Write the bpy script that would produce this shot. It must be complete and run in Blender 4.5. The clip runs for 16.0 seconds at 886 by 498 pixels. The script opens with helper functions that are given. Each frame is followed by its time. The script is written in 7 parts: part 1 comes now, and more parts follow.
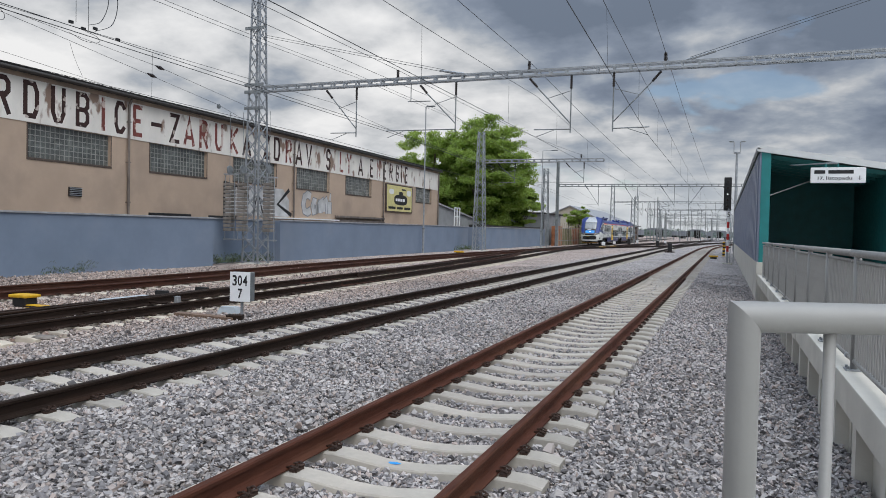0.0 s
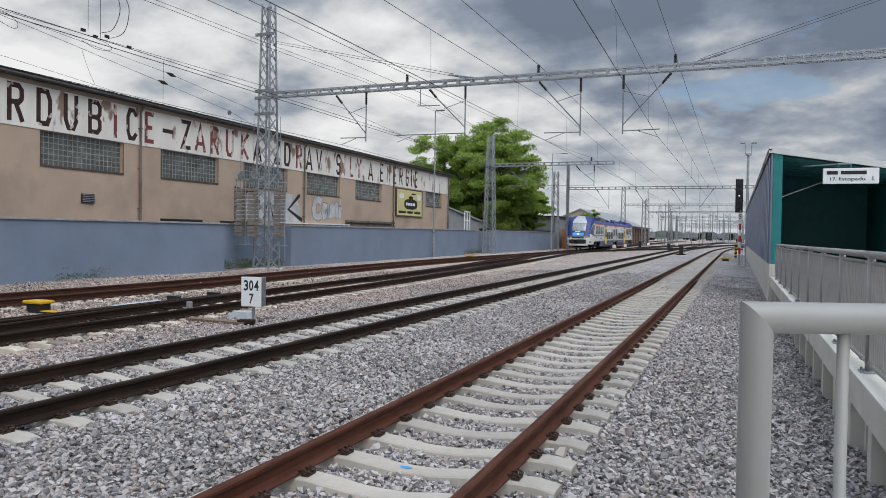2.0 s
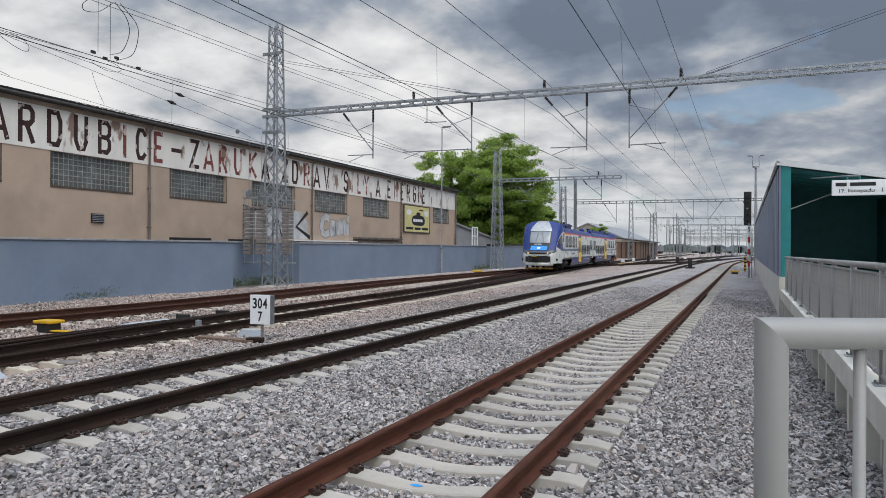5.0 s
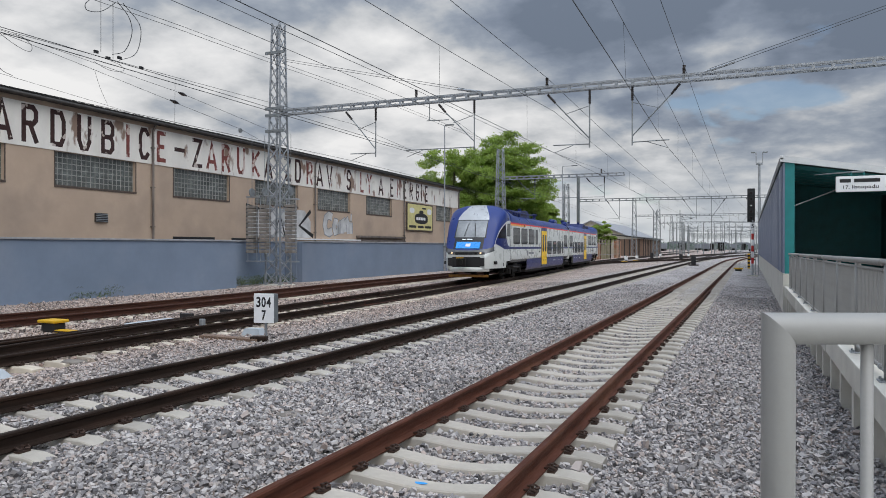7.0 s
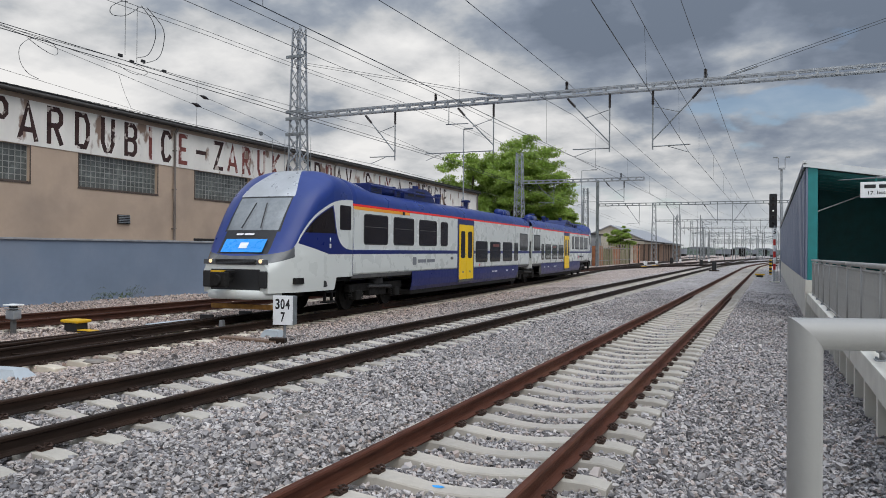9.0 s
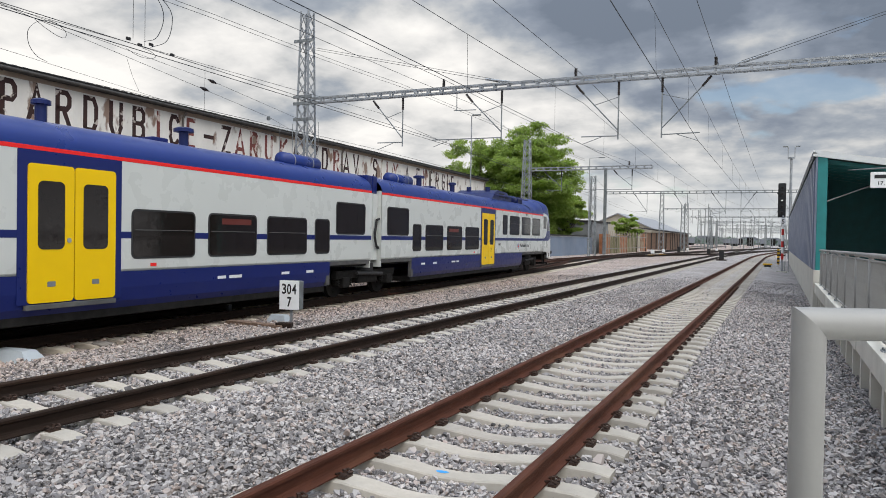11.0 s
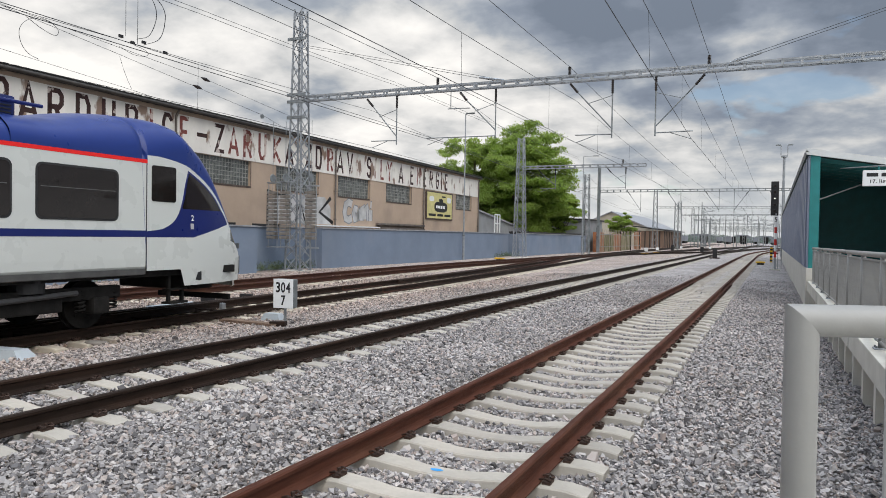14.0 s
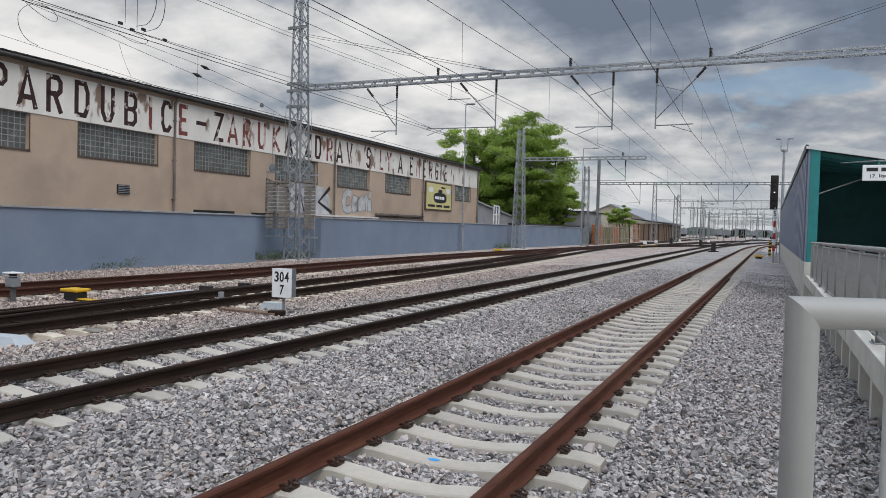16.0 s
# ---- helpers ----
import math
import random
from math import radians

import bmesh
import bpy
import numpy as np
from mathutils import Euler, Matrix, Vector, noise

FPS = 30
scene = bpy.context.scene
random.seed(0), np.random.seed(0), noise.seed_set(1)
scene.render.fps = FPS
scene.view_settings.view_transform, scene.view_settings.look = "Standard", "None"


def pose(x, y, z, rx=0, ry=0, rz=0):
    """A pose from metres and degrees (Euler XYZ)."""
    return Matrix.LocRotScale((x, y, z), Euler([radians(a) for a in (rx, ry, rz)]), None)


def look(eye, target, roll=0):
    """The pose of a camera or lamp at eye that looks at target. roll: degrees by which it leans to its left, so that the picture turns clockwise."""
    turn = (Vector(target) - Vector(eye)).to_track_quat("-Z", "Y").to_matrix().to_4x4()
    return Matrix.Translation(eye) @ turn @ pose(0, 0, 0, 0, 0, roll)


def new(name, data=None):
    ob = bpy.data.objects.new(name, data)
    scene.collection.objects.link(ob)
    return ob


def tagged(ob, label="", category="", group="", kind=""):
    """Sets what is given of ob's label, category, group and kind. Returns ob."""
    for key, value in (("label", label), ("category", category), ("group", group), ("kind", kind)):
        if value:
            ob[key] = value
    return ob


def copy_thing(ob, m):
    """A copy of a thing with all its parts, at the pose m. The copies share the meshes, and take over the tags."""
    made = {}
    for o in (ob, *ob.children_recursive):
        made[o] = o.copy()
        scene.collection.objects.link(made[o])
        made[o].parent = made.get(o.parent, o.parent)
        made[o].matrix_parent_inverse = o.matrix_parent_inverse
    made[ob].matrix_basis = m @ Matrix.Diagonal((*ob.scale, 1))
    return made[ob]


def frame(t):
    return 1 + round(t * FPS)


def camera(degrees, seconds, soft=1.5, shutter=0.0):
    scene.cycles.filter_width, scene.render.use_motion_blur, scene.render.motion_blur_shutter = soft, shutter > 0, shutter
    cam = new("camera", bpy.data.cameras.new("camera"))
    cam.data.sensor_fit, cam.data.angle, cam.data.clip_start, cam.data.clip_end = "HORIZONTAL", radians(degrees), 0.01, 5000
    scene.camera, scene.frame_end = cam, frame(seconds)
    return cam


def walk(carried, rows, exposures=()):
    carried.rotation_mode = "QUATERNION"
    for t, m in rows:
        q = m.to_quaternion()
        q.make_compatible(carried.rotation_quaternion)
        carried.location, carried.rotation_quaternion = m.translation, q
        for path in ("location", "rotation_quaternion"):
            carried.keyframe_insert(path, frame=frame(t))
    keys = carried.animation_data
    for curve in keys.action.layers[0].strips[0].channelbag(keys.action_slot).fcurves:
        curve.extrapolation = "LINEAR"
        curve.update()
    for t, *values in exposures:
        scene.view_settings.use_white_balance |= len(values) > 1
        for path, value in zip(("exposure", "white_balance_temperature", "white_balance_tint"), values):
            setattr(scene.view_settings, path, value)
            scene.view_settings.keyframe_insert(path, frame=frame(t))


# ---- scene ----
cam = camera(63.01, 16.0, soft=0.9)
PATH = [
    (0.0, pose(2.4178, 0.0012, 1.7177, 88.403, -1.271, 21.407)),
    (0.5, pose(2.4169, 0.0015, 1.7165, 88.269, -1.337, 21.574)),
    (1.0, pose(2.4162, 0.0017, 1.7152, 88.473, -0.838, 21.772)),
    (1.5, pose(2.4175, 0.0013, 1.7151, 88.388, -1.175, 21.787)),
    (2.0, pose(2.4188, 0.0008, 1.7151, 88.703, -0.884, 22.218)),
    (2.5, pose(2.4189, 0.0011, 1.7161, 88.864, -0.574, 22.662)),
    (3.0, pose(2.4189, 0.0014, 1.7171, 89.389, -0.317, 22.465)),
    (3.5, pose(2.4162, 0.0007, 1.7176, 88.915, -0.857, 21.739)),
    (4.0, pose(2.4135, 0.0001, 1.7182, 89.318, -0.747, 22.391)),
    (6.5, pose(2.4143, 0.0003, 1.7190, 90.146, -0.074, 22.850)),
    (7.0, pose(2.4102, -0.0006, 1.7164, 89.804, -0.062, 23.071)),
    (7.5, pose(2.4056, -0.0010, 1.7175, 90.547, -0.033, 23.640)),
    (8.0, pose(2.4041, -0.0041, 1.7180, 91.025, -0.931, 22.369)),
    (8.5, pose(2.4019, -0.0025, 1.7171, 89.964, -0.150, 23.267)),
    (9.0, pose(2.4037, -0.0018, 1.7137, 90.086, -0.474, 24.512)),
    (11.5, pose(2.4081, 0.0013, 1.7126, 88.889, -1.115, 24.945)),
    (12.0, pose(2.4083, 0.0006, 1.7134, 89.289, -1.314, 24.653)),
    (12.5, pose(2.4086, -0.0001, 1.7140, 89.304, -1.074, 24.674)),
    (13.0, pose(2.4059, 0.0025, 1.7111, 88.522, -0.606, 25.422)),
    (13.5, pose(2.4065, 0.0016, 1.7113, 88.787, -0.910, 24.493)),
    (14.0, pose(2.4072, 0.0007, 1.7115, 88.890, -0.977, 24.583)),
    (14.5, pose(2.4078, -0.0001, 1.7117, 88.758, -1.027, 25.147)),
    (15.0, pose(2.4065, -0.0000, 1.7107, 88.505, -1.132, 25.087)),
    (15.5, pose(2.4051, -0.0000, 1.7096, 88.227, -1.167, 24.693)),
    (16.0, pose(2.4036, 0.0000, 1.7085, 88.177, -1.505, 24.498)),
]
EXPOSURE = [(0.0, 0.0, 6500, 10), (6.0, 0.0, 6530, 10), (9.2, 0.0, 6620, 10), (11.3, 0.23, 6820, 10), (14.0, 0.23, 6820, 10), (14.6, 0.07, 6700, 10), (16.0, -0.02, 6620, 10)]
walk(cam, PATH, EXPOSURE)

# ---- light ----
def sky_and_sun():
    world = bpy.data.worlds.new("overcast_sky")
    scene.world = world
    world.use_nodes = True
    nt = world.node_tree
    n, l = nt.nodes, nt.links
    n.clear()
    out = n.new("ShaderNodeOutputWorld")
    bg = n.new("ShaderNodeBackground")
    bg.inputs[1].default_value = 1.0
    sky = n.new("ShaderNodeTexSky")
    sky.sky_type = "NISHITA"
    sky.sun_disc = False
    sky.sun_elevation = radians(SUN_UP)
    sky.sun_rotation = radians(SUN_TURN)
    skyk = n.new("ShaderNodeVectorMath")
    skyk.operation = "SCALE"
    skyk.inputs[3].default_value = 0.10
    l.new(sky.outputs[0], skyk.inputs[0])
    co = n.new("ShaderNodeTexCoord")
    sep = n.new("ShaderNodeSeparateXYZ")
    l.new(co.outputs["Generated"], sep.inputs[0])

    def math(op, a, b=0.0, c=0.0):
        m = n.new("ShaderNodeMath")
        m.operation = op
        for i, v in enumerate((a, b, c)):
            if isinstance(v, (int, float)):
                m.inputs[i].default_value = v
            else:
                l.new(v, m.inputs[i])
        return m.outputs[0]
    # billowing cloud layers, wider than they are high
    over = math("DIVIDE", 1.0, math("ADD", math("MAXIMUM", sep.outputs[2], 0.0), 0.27))
    flat = n.new("ShaderNodeVectorMath")
    flat.operation = "MULTIPLY"
    l.new(co.outputs["Generated"], flat.inputs[0])
    flat.inputs[1].default_value = (1.0, 1.0, 0.35)
    st = n.new("ShaderNodeVectorMath")
    st.operation = "SCALE"
    l.new(flat.outputs[0], st.inputs[0])
    l.new(over, st.inputs[3])

    def cloud(scale, detail, rough, dist, off=0.0):
        t = n.new("ShaderNodeTexNoise")
        t.inputs["Scale"].default_value = scale
        t.inputs["Detail"].default_value = detail
        t.inputs["Roughness"].default_value = rough
        t.inputs["Distortion"].default_value = dist
        mp = n.new("ShaderNodeVectorMath")
        mp.operation = "ADD"
        mp.inputs[1].default_value = (off + CLOUD_SEED, off * 0.7, off * 0.3)
        l.new(st.outputs[0], mp.inputs[0])
        l.new(mp.outputs[0], t.inputs["Vector"])
        return t.outputs[0]

    def ramp(v, stops):
        r = n.new("ShaderNodeValToRGB")
        l.new(v, r.inputs[0])
        e = r.color_ramp.elements
        while len(e) < len(stops):
            e.new(0.5)
        for k, (p, c) in zip(e, stops):
            k.position, k.color = p, (*c, 1)
        return r.outputs[0]
    big = cloud(1.3, 3.0, 0.5, 0.1)
    fine = cloud(3.0, 11.0, 0.52, 0.1, 5.3)
    puffs = cloud(6.4, 9.0, 0.54, 0.1, 2.9)
    mixv = math("ADD", math("ADD", math("MULTIPLY", big, 0.50), math("MULTIPLY", fine, 0.48)), math("MULTIPLY", math("SUBTRACT", puffs, 0.5), 0.22))
    mixv = math("ADD", mixv, 0.01)
    # the deck is thicker, so darker, towards the east
    mixv = math("SUBTRACT", mixv, math("MULTIPLY", math("ADD", sep.outputs[0], 0.36), 0.185))
    # and darker underneath, higher up
    mixv = math("SUBTRACT", mixv, math("MULTIPLY", math("MINIMUM", math("SUBTRACT", sep.outputs[2], 0.245), 0.25), 0.42))
    deck = ramp(mixv, ((0.37, (0.15, 0.185, 0.245)), (0.43, (0.215, 0.255, 0.325)), (0.48, (0.315, 0.355, 0.415)), (0.53, (0.50, 0.52, 0.545)), (0.58, (0.66, 0.67, 0.685)), (0.66, (0.84, 0.84, 0.84))))
    gaps = ramp(cloud(1.8, 8.0, 0.5, 0.2, 11.7), ((0.635, (0, 0, 0)), (0.675, (0.75, 0.75, 0.75))))
    mx = n.new("ShaderNodeMix")
    mx.data_type = "RGBA"
    l.new(gaps, mx.inputs[0])
    l.new(deck, mx.inputs[6])
    l.new(skyk.outputs[0], mx.inputs[7])
    # an overcast sky is about three times as bright overhead as at the horizon
    up = math("MULTIPLY_ADD", math("POWER", math("MAXIMUM", sep.outputs[2], 0.0), 3.0), ZENITH, 1.0)
    lit = n.new("ShaderNodeVectorMath")
    lit.operation = "SCALE"
    l.new(mx.outputs[2], lit.inputs[0])
    l.new(up, lit.inputs[3])
    # the veiled sun brightens the deck round it
    sa, se = radians(SUN_TURN), radians(SUN_UP)
    toward = n.new("ShaderNodeVectorMath")
    toward.operation = "DOT_PRODUCT"
    l.new(co.outputs["Generated"], toward.inputs[0])
    toward.inputs[1].default_value = (math_sin(sa) * math_cos(se), math_cos(sa) * math_cos(se), math_sin(se))
    warm = n.new("ShaderNodeVectorMath")
    warm.operation = "SCALE"
    warm.inputs[0].default_value = (1.12, 1.0, 0.84)
    l.new(math("MULTIPLY", math("POWER", math("MAXIMUM", toward.outputs["Value"], 0.0), 2.0), SUN_GLOW), warm.inputs[3])
    glow = n.new("ShaderNodeVectorMath")
    glow.operation = "MULTIPLY_ADD"
    l.new(warm.outputs[0], glow.inputs[0])
    l.new(lit.outputs[0], glow.inputs[1])
    l.new(lit.outputs[0], glow.inputs[2])
    # pale haze close to the horizon
    hz = n.new("ShaderNodeMix")
    hz.data_type = "RGBA"
    l.new(math("POWER", math("SUBTRACT", 1.0, math("MINIMUM", math("MAXIMUM", math("MULTIPLY", sep.outputs[2], 7.0), 0.0), 1.0)), 1.5), hz.inputs[0])
    l.new(glow.outputs[0], hz.inputs[6])
    hz.inputs[7].default_value = (0.60, 0.635, 0.665, 1)
    l.new(hz.outputs[2], bg.inputs[0])
    l.new(bg.outputs[0], out.inputs[0])
    sun = new("sun", bpy.data.lights.new("sun", "SUN"))
    sun.data.energy = SUN_POWER
    sun.data.angle = radians(60)
    sun.data.color = (1.0, 0.94, 0.85)
    a, e = radians(SUN_TURN), radians(SUN_UP)
    sun.matrix_world = look((0, 0, 30), (-30 * math_sin(a) / math_tan(e), -30 * math_cos(a) / math_tan(e), 0))


math_sin, math_cos, math_tan = math.sin, math.cos, math.tan
SUN_TURN, SUN_UP, SUN_POWER, SUN_GLOW, ZENITH, CLOUD_SEED = 128.0, 52.0, 1.5, 2.3, 3.3, 0.0
sky_and_sun()


# ---- materials ----
def mat(name, color, rough=0.7, metal=0.0, var=0.12, scale=3.0, stain=None, stain_amt=0.0, stain_scale=0.7, bump=0.0, bump_scale=40.0, rand=0.0, island=0.0, emit=None, stretch=(1, 1, 1), spec=0.5, coat=0.0, stain_lo=0.52, stain_hi=0.68):
    m = bpy.data.materials.new(name)
    m.use_nodes = True
    nt = m.node_tree
    n, l = nt.nodes, nt.links
    b = n["Principled BSDF"]
    b.inputs["Roughness"].default_value = rough
    b.inputs["Metallic"].default_value = metal
    b.inputs["Specular IOR Level"].default_value = spec
    b.inputs["Coat Weight"].default_value = coat
    co = n.new("ShaderNodeTexCoord")
    mp = n.new("ShaderNodeMapping")
    mp.inputs["Scale"].default_value = stretch
    l.new(co.outputs["Object"], mp.inputs[0])

    def noise_tex(s, detail=4.0):
        t = n.new("ShaderNodeTexNoise")
        t.inputs["Scale"].default_value = s
        t.inputs["Detail"].default_value = detail
        l.new(mp.outputs[0], t.inputs["Vector"])
        return t.outputs[0]

    def mix(fac, a, c, blend="MIX"):
        x = n.new("ShaderNodeMix")
        x.data_type = "RGBA"
        x.blend_type = blend
        for i, v in ((0, fac), (6, a), (7, c)):
            if isinstance(v, (int, float)):
                x.inputs[i].default_value = v
            elif isinstance(v, tuple):
                x.inputs[i].default_value = (*v, 1)
            else:
                l.new(v, x.inputs[i])
        return x.outputs[2]

    def rng(v, lo, hi, a, c):
        r = n.new("ShaderNodeMapRange")
        l.new(v, r.inputs[0])
        for i, q in ((1, lo), (2, hi), (3, a), (4, c)):
            r.inputs[i].default_value = q
        return r.outputs[0]
    dark = tuple(c * (1 - 2 * var) for c in color)
    light = tuple(min(1, c * (1 + 2 * var)) for c in color)
    c1 = mix(rng(noise_tex(scale, 6), 0.3, 0.7, 0, 1), dark, light)
    c1 = mix(rng(noise_tex(scale * 9, 3), 0.3, 0.7, 0, 0.35 if var else 0), c1, dark)
    if stain:
        c1 = mix(rng(noise_tex(stain_scale, 8), stain_lo, stain_hi, 0, stain_amt), c1, stain)
    if rand:
        oi = n.new("ShaderNodeObjectInfo")
        c1 = mix(1.0, c1, rng_color(n, l, oi.outputs["Random"], rand), "MULTIPLY")
    if island:
        gi = n.new("ShaderNodeNewGeometry")
        c1 = mix(1.0, c1, rng_color(n, l, gi.outputs["Random Per Island"], island), "MULTIPLY")
    l.new(c1, b.inputs["Base Color"])
    if bump:
        bp = n.new("ShaderNodeBump")
        bp.inputs["Strength"].default_value = 0.6
        bp.inputs["Distance"].default_value = bump
        l.new(noise_tex(bump_scale, 5), bp.inputs["Height"])
        l.new(bp.outputs[0], b.inputs["Normal"])
    rr = rng(noise_tex(scale * 2.3), 0.3, 0.7, max(0, rough - 0.08), min(1, rough + 0.08))
    l.new(rr, b.inputs["Roughness"])
    if emit:
        b.inputs["Emission Color"].default_value = (*emit[:3], 1)
        b.inputs["Emission Strength"].default_value = emit[3]
    return m


def rng_color(n, l, v, k):
    r = n.new("ShaderNodeValToRGB")
    l.new(v, r.inputs[0])
    r.color_ramp.elements[0].color = (1 - k, 1 - k, 1 - k, 1)
    r.color_ramp.elements[1].color = (1 + k, 1 + k, 1 + k * 0.9, 1)
    return r.outputs[0]


def ballast_material(name, stones, tint=(1, 1, 1), k=1.0):
    """Crushed grey stone: every piece has its own grey, some are rusty or pale; a finer cell pattern serves for the far ground."""
    m = bpy.data.materials.new(name)
    m.use_nodes = True
    n, l = m.node_tree.nodes, m.node_tree.links
    b = n["Principled BSDF"]
    b.inputs["Roughness"].default_value = 0.9
    b.inputs["Specular IOR Level"].default_value = 0.25
    co = n.new("ShaderNodeTexCoord")
    r = n.new("ShaderNodeValToRGB")
    if stones:
        g = n.new("ShaderNodeNewGeometry")
        l.new(g.outputs["Random Per Island"], r.inputs[0])
    else:
        v = n.new("ShaderNodeTexVoronoi")
        v.inputs["Scale"].default_value = 22.0
        l.new(co.outputs["Object"], v.inputs["Vector"])
        s = n.new("ShaderNodeSeparateColor")
        l.new(v.outputs["Color"], s.inputs[0])
        l.new(s.outputs[0], r.inputs[0])
        bp = n.new("ShaderNodeBump")
        bp.inputs["Distance"].default_value = 0.03
        bp.inputs["Strength"].default_value = 0.8
        bp.invert = True
        l.new(v.outputs["Distance"], bp.inputs["Height"])
        l.new(bp.outputs[0], b.inputs["Normal"])
    cols = ((0.0, (0.115, 0.115, 0.12)), (0.25, (0.26, 0.26, 0.268)), (0.5, (0.40, 0.397, 0.397)), (0.75, (0.50, 0.493, 0.488)), (0.86, (0.40, 0.345, 0.315)), (1.0, (0.57, 0.56, 0.55)))
    e = r.color_ramp.elements
    while len(e) < len(cols):
        e.new(0.5)
    for q, (p, c) in zip(e, cols):
        q.position, q.color = p, (*(c[i] * tint[i] * k for i in range(3)), 1)
    big = n.new("ShaderNodeTexNoise")
    big.inputs["Scale"].default_value = 0.35
    big.inputs["Detail"].default_value = 6
    l.new(co.outputs["Object"], big.inputs["Vector"])
    rm = n.new("ShaderNodeMapRange")
    l.new(big.outputs[0], rm.inputs[0])
    for i, q in ((1, 0.35), (2, 0.65), (3, 0.86), (4, 1.12)):
        rm.inputs[i].default_value = q
    sc = n.new("ShaderNodeVectorMath")
    sc.operation = "SCALE"
    l.new(r.outputs[0], sc.inputs[0])
    l.new(rm.outputs[0], sc.inputs[3])
    # brake and rust dust on the stones of the older tracks
    sp = n.new("ShaderNodeSeparateXYZ")
    l.new(co.outputs["Object"], sp.inputs[0])
    dx = n.new("ShaderNodeMath")
    dx.operation = "MULTIPLY_ADD"
    l.new(big.outputs[0], dx.inputs[0])
    dx.inputs[1].default_value = -3.0
    l.new(sp.outputs[0], dx.inputs[2])
    du = n.new("ShaderNodeMapRange")
    l.new(dx.outputs[0], du.inputs[0])
    for i, q in ((1, -7.2), (2, -9.4), (3, 0.0), (4, 1.0)):
        du.inputs[i].default_value = q
    tn = n.new("ShaderNodeMix")
    tn.data_type = "RGBA"
    tn.blend_type = "MULTIPLY"
    l.new(du.outputs[0], tn.inputs[0])
    l.new(sc.outputs[0], tn.inputs[6])
    tn.inputs[7].default_value = (1.08, 0.96, 0.88, 1)
    l.new(tn.outputs[2], b.inputs["Base Color"])
    return m


def glass_dark(name, color=(0.012, 0.014, 0.016), rough=0.05):
    m = mat(name, color, rough, var=0.05, spec=0.4, coat=0.0)
    return m


M = {}
M["ballast"] = ballast_material("ballast_stone", True, tint=(1.045, 1.0, 0.985), k=0.91)
M["ballast_far"] = ballast_material("ballast_ground", False, tint=(1.045, 1.0, 0.985), k=0.88)
M["sleeper"] = mat("sleeper_concrete", (0.405, 0.375, 0.33), 0.85, var=0.10, scale=2.5, stain=(0.36, 0.31, 0.26), stain_amt=0.5, bump=0.004, rand=0.12)
M["sleeper_far"] = mat("sleeper_concrete_far", (0.46, 0.43, 0.39), 0.9, var=0.1)
M["tagwhite"] = mat("dull_spray_white", (0.50, 0.50, 0.50), 0.8, var=0.12, scale=1.5)
M["sleeper_old"] = mat("sleeper_concrete_old", (0.52, 0.46, 0.38), 0.88, var=0.14, scale=2.5, stain=(0.24, 0.17, 0.12), stain_amt=0.6, bump=0.004, rand=0.18)
M["rail_rust"] = mat("rail_rust", (0.085, 0.032, 0.020), 0.65, 0.1, var=0.16, scale=3, stain=(0.13, 0.06, 0.035), stain_amt=0.5, bump=0.002, bump_scale=60, stretch=(6, 0.7, 6), spec=0.15)
M["rail_dark"] = mat("rail_dark", (0.024, 0.015, 0.011), 0.65, 0.1, var=0.16, scale=3, stain=(0.055, 0.03, 0.02), stain_amt=0.5, bump=0.002, bump_scale=60, stretch=(6, 0.7, 6), spec=0.15)
M["rail_brown"] = mat("rail_brown", (0.060, 0.026, 0.018), 0.65, 0.1, var=0.16, scale=3, stain=(0.09, 0.042, 0.026), stain_amt=0.5, bump=0.002, bump_scale=60, stretch=(6, 0.7, 6), spec=0.15)
M["rail_top"] = mat("rail_running_band", (0.16, 0.13, 0.12), 0.35, 0.8, var=0.1, stretch=(6, 0.5, 6))
M["clip"] = mat("rail_fastening", (0.05, 0.028, 0.02), 0.7, 0.3, var=0.2, scale=30)
M["wallblue"] = mat("painted_wall_blue_grey", (0.185, 0.235, 0.315), 0.85, var=0.06, scale=0.5, stain=(0.21, 0.235, 0.28), stain_amt=0.6, stain_scale=0.25, bump=0.003, bump_scale=25)
M["coping"] = mat("wall_coping_concrete", (0.30, 0.31, 0.33), 0.85, var=0.12)
M["plaster"] = mat("beige_render", (0.465, 0.355, 0.270), 0.9, var=0.05, scale=0.5, stain=(0.30, 0.235, 0.19), stain_amt=0.6, stain_scale=0.35, stain_lo=0.48, stain_hi=0.66, bump=0.004, bump_scale=18)
M["band"] = mat("flaking_white_paint", (0.76, 0.73, 0.68), 0.8, var=0.05, scale=1.2, stain=(0.20, 0.115, 0.075), stain_amt=0.9, stain_scale=1.1, bump=0.003, stretch=(1, 1, 0.5), stain_lo=0.585, stain_hi=0.63)
M["letter"] = mat("faded_brown_lettering", (0.040, 0.016, 0.014), 0.85, var=0.2, scale=2, stain=(0.55, 0.48, 0.43), stain_amt=0.85, stain_scale=2.4, stain_lo=0.585, stain_hi=0.615)
M["letter_red"] = mat("faded_red_lettering", (0.20, 0.055, 0.045), 0.85, var=0.2, scale=2, stain=(0.62, 0.52, 0.46), stain_amt=0.9, stain_scale=2.2, stain_lo=0.55, stain_hi=0.60)
M["letter_pale"] = mat("washed_out_lettering", (0.42, 0.30, 0.26), 0.85, var=0.15, scale=2, stain=(0.68, 0.63, 0.57), stain_amt=0.9, stain_scale=2.2, stain_lo=0.44, stain_hi=0.5)
M["roof"] = mat("dark_roofing_felt", (0.03, 0.028, 0.026), 0.8, var=0.2, scale=2)
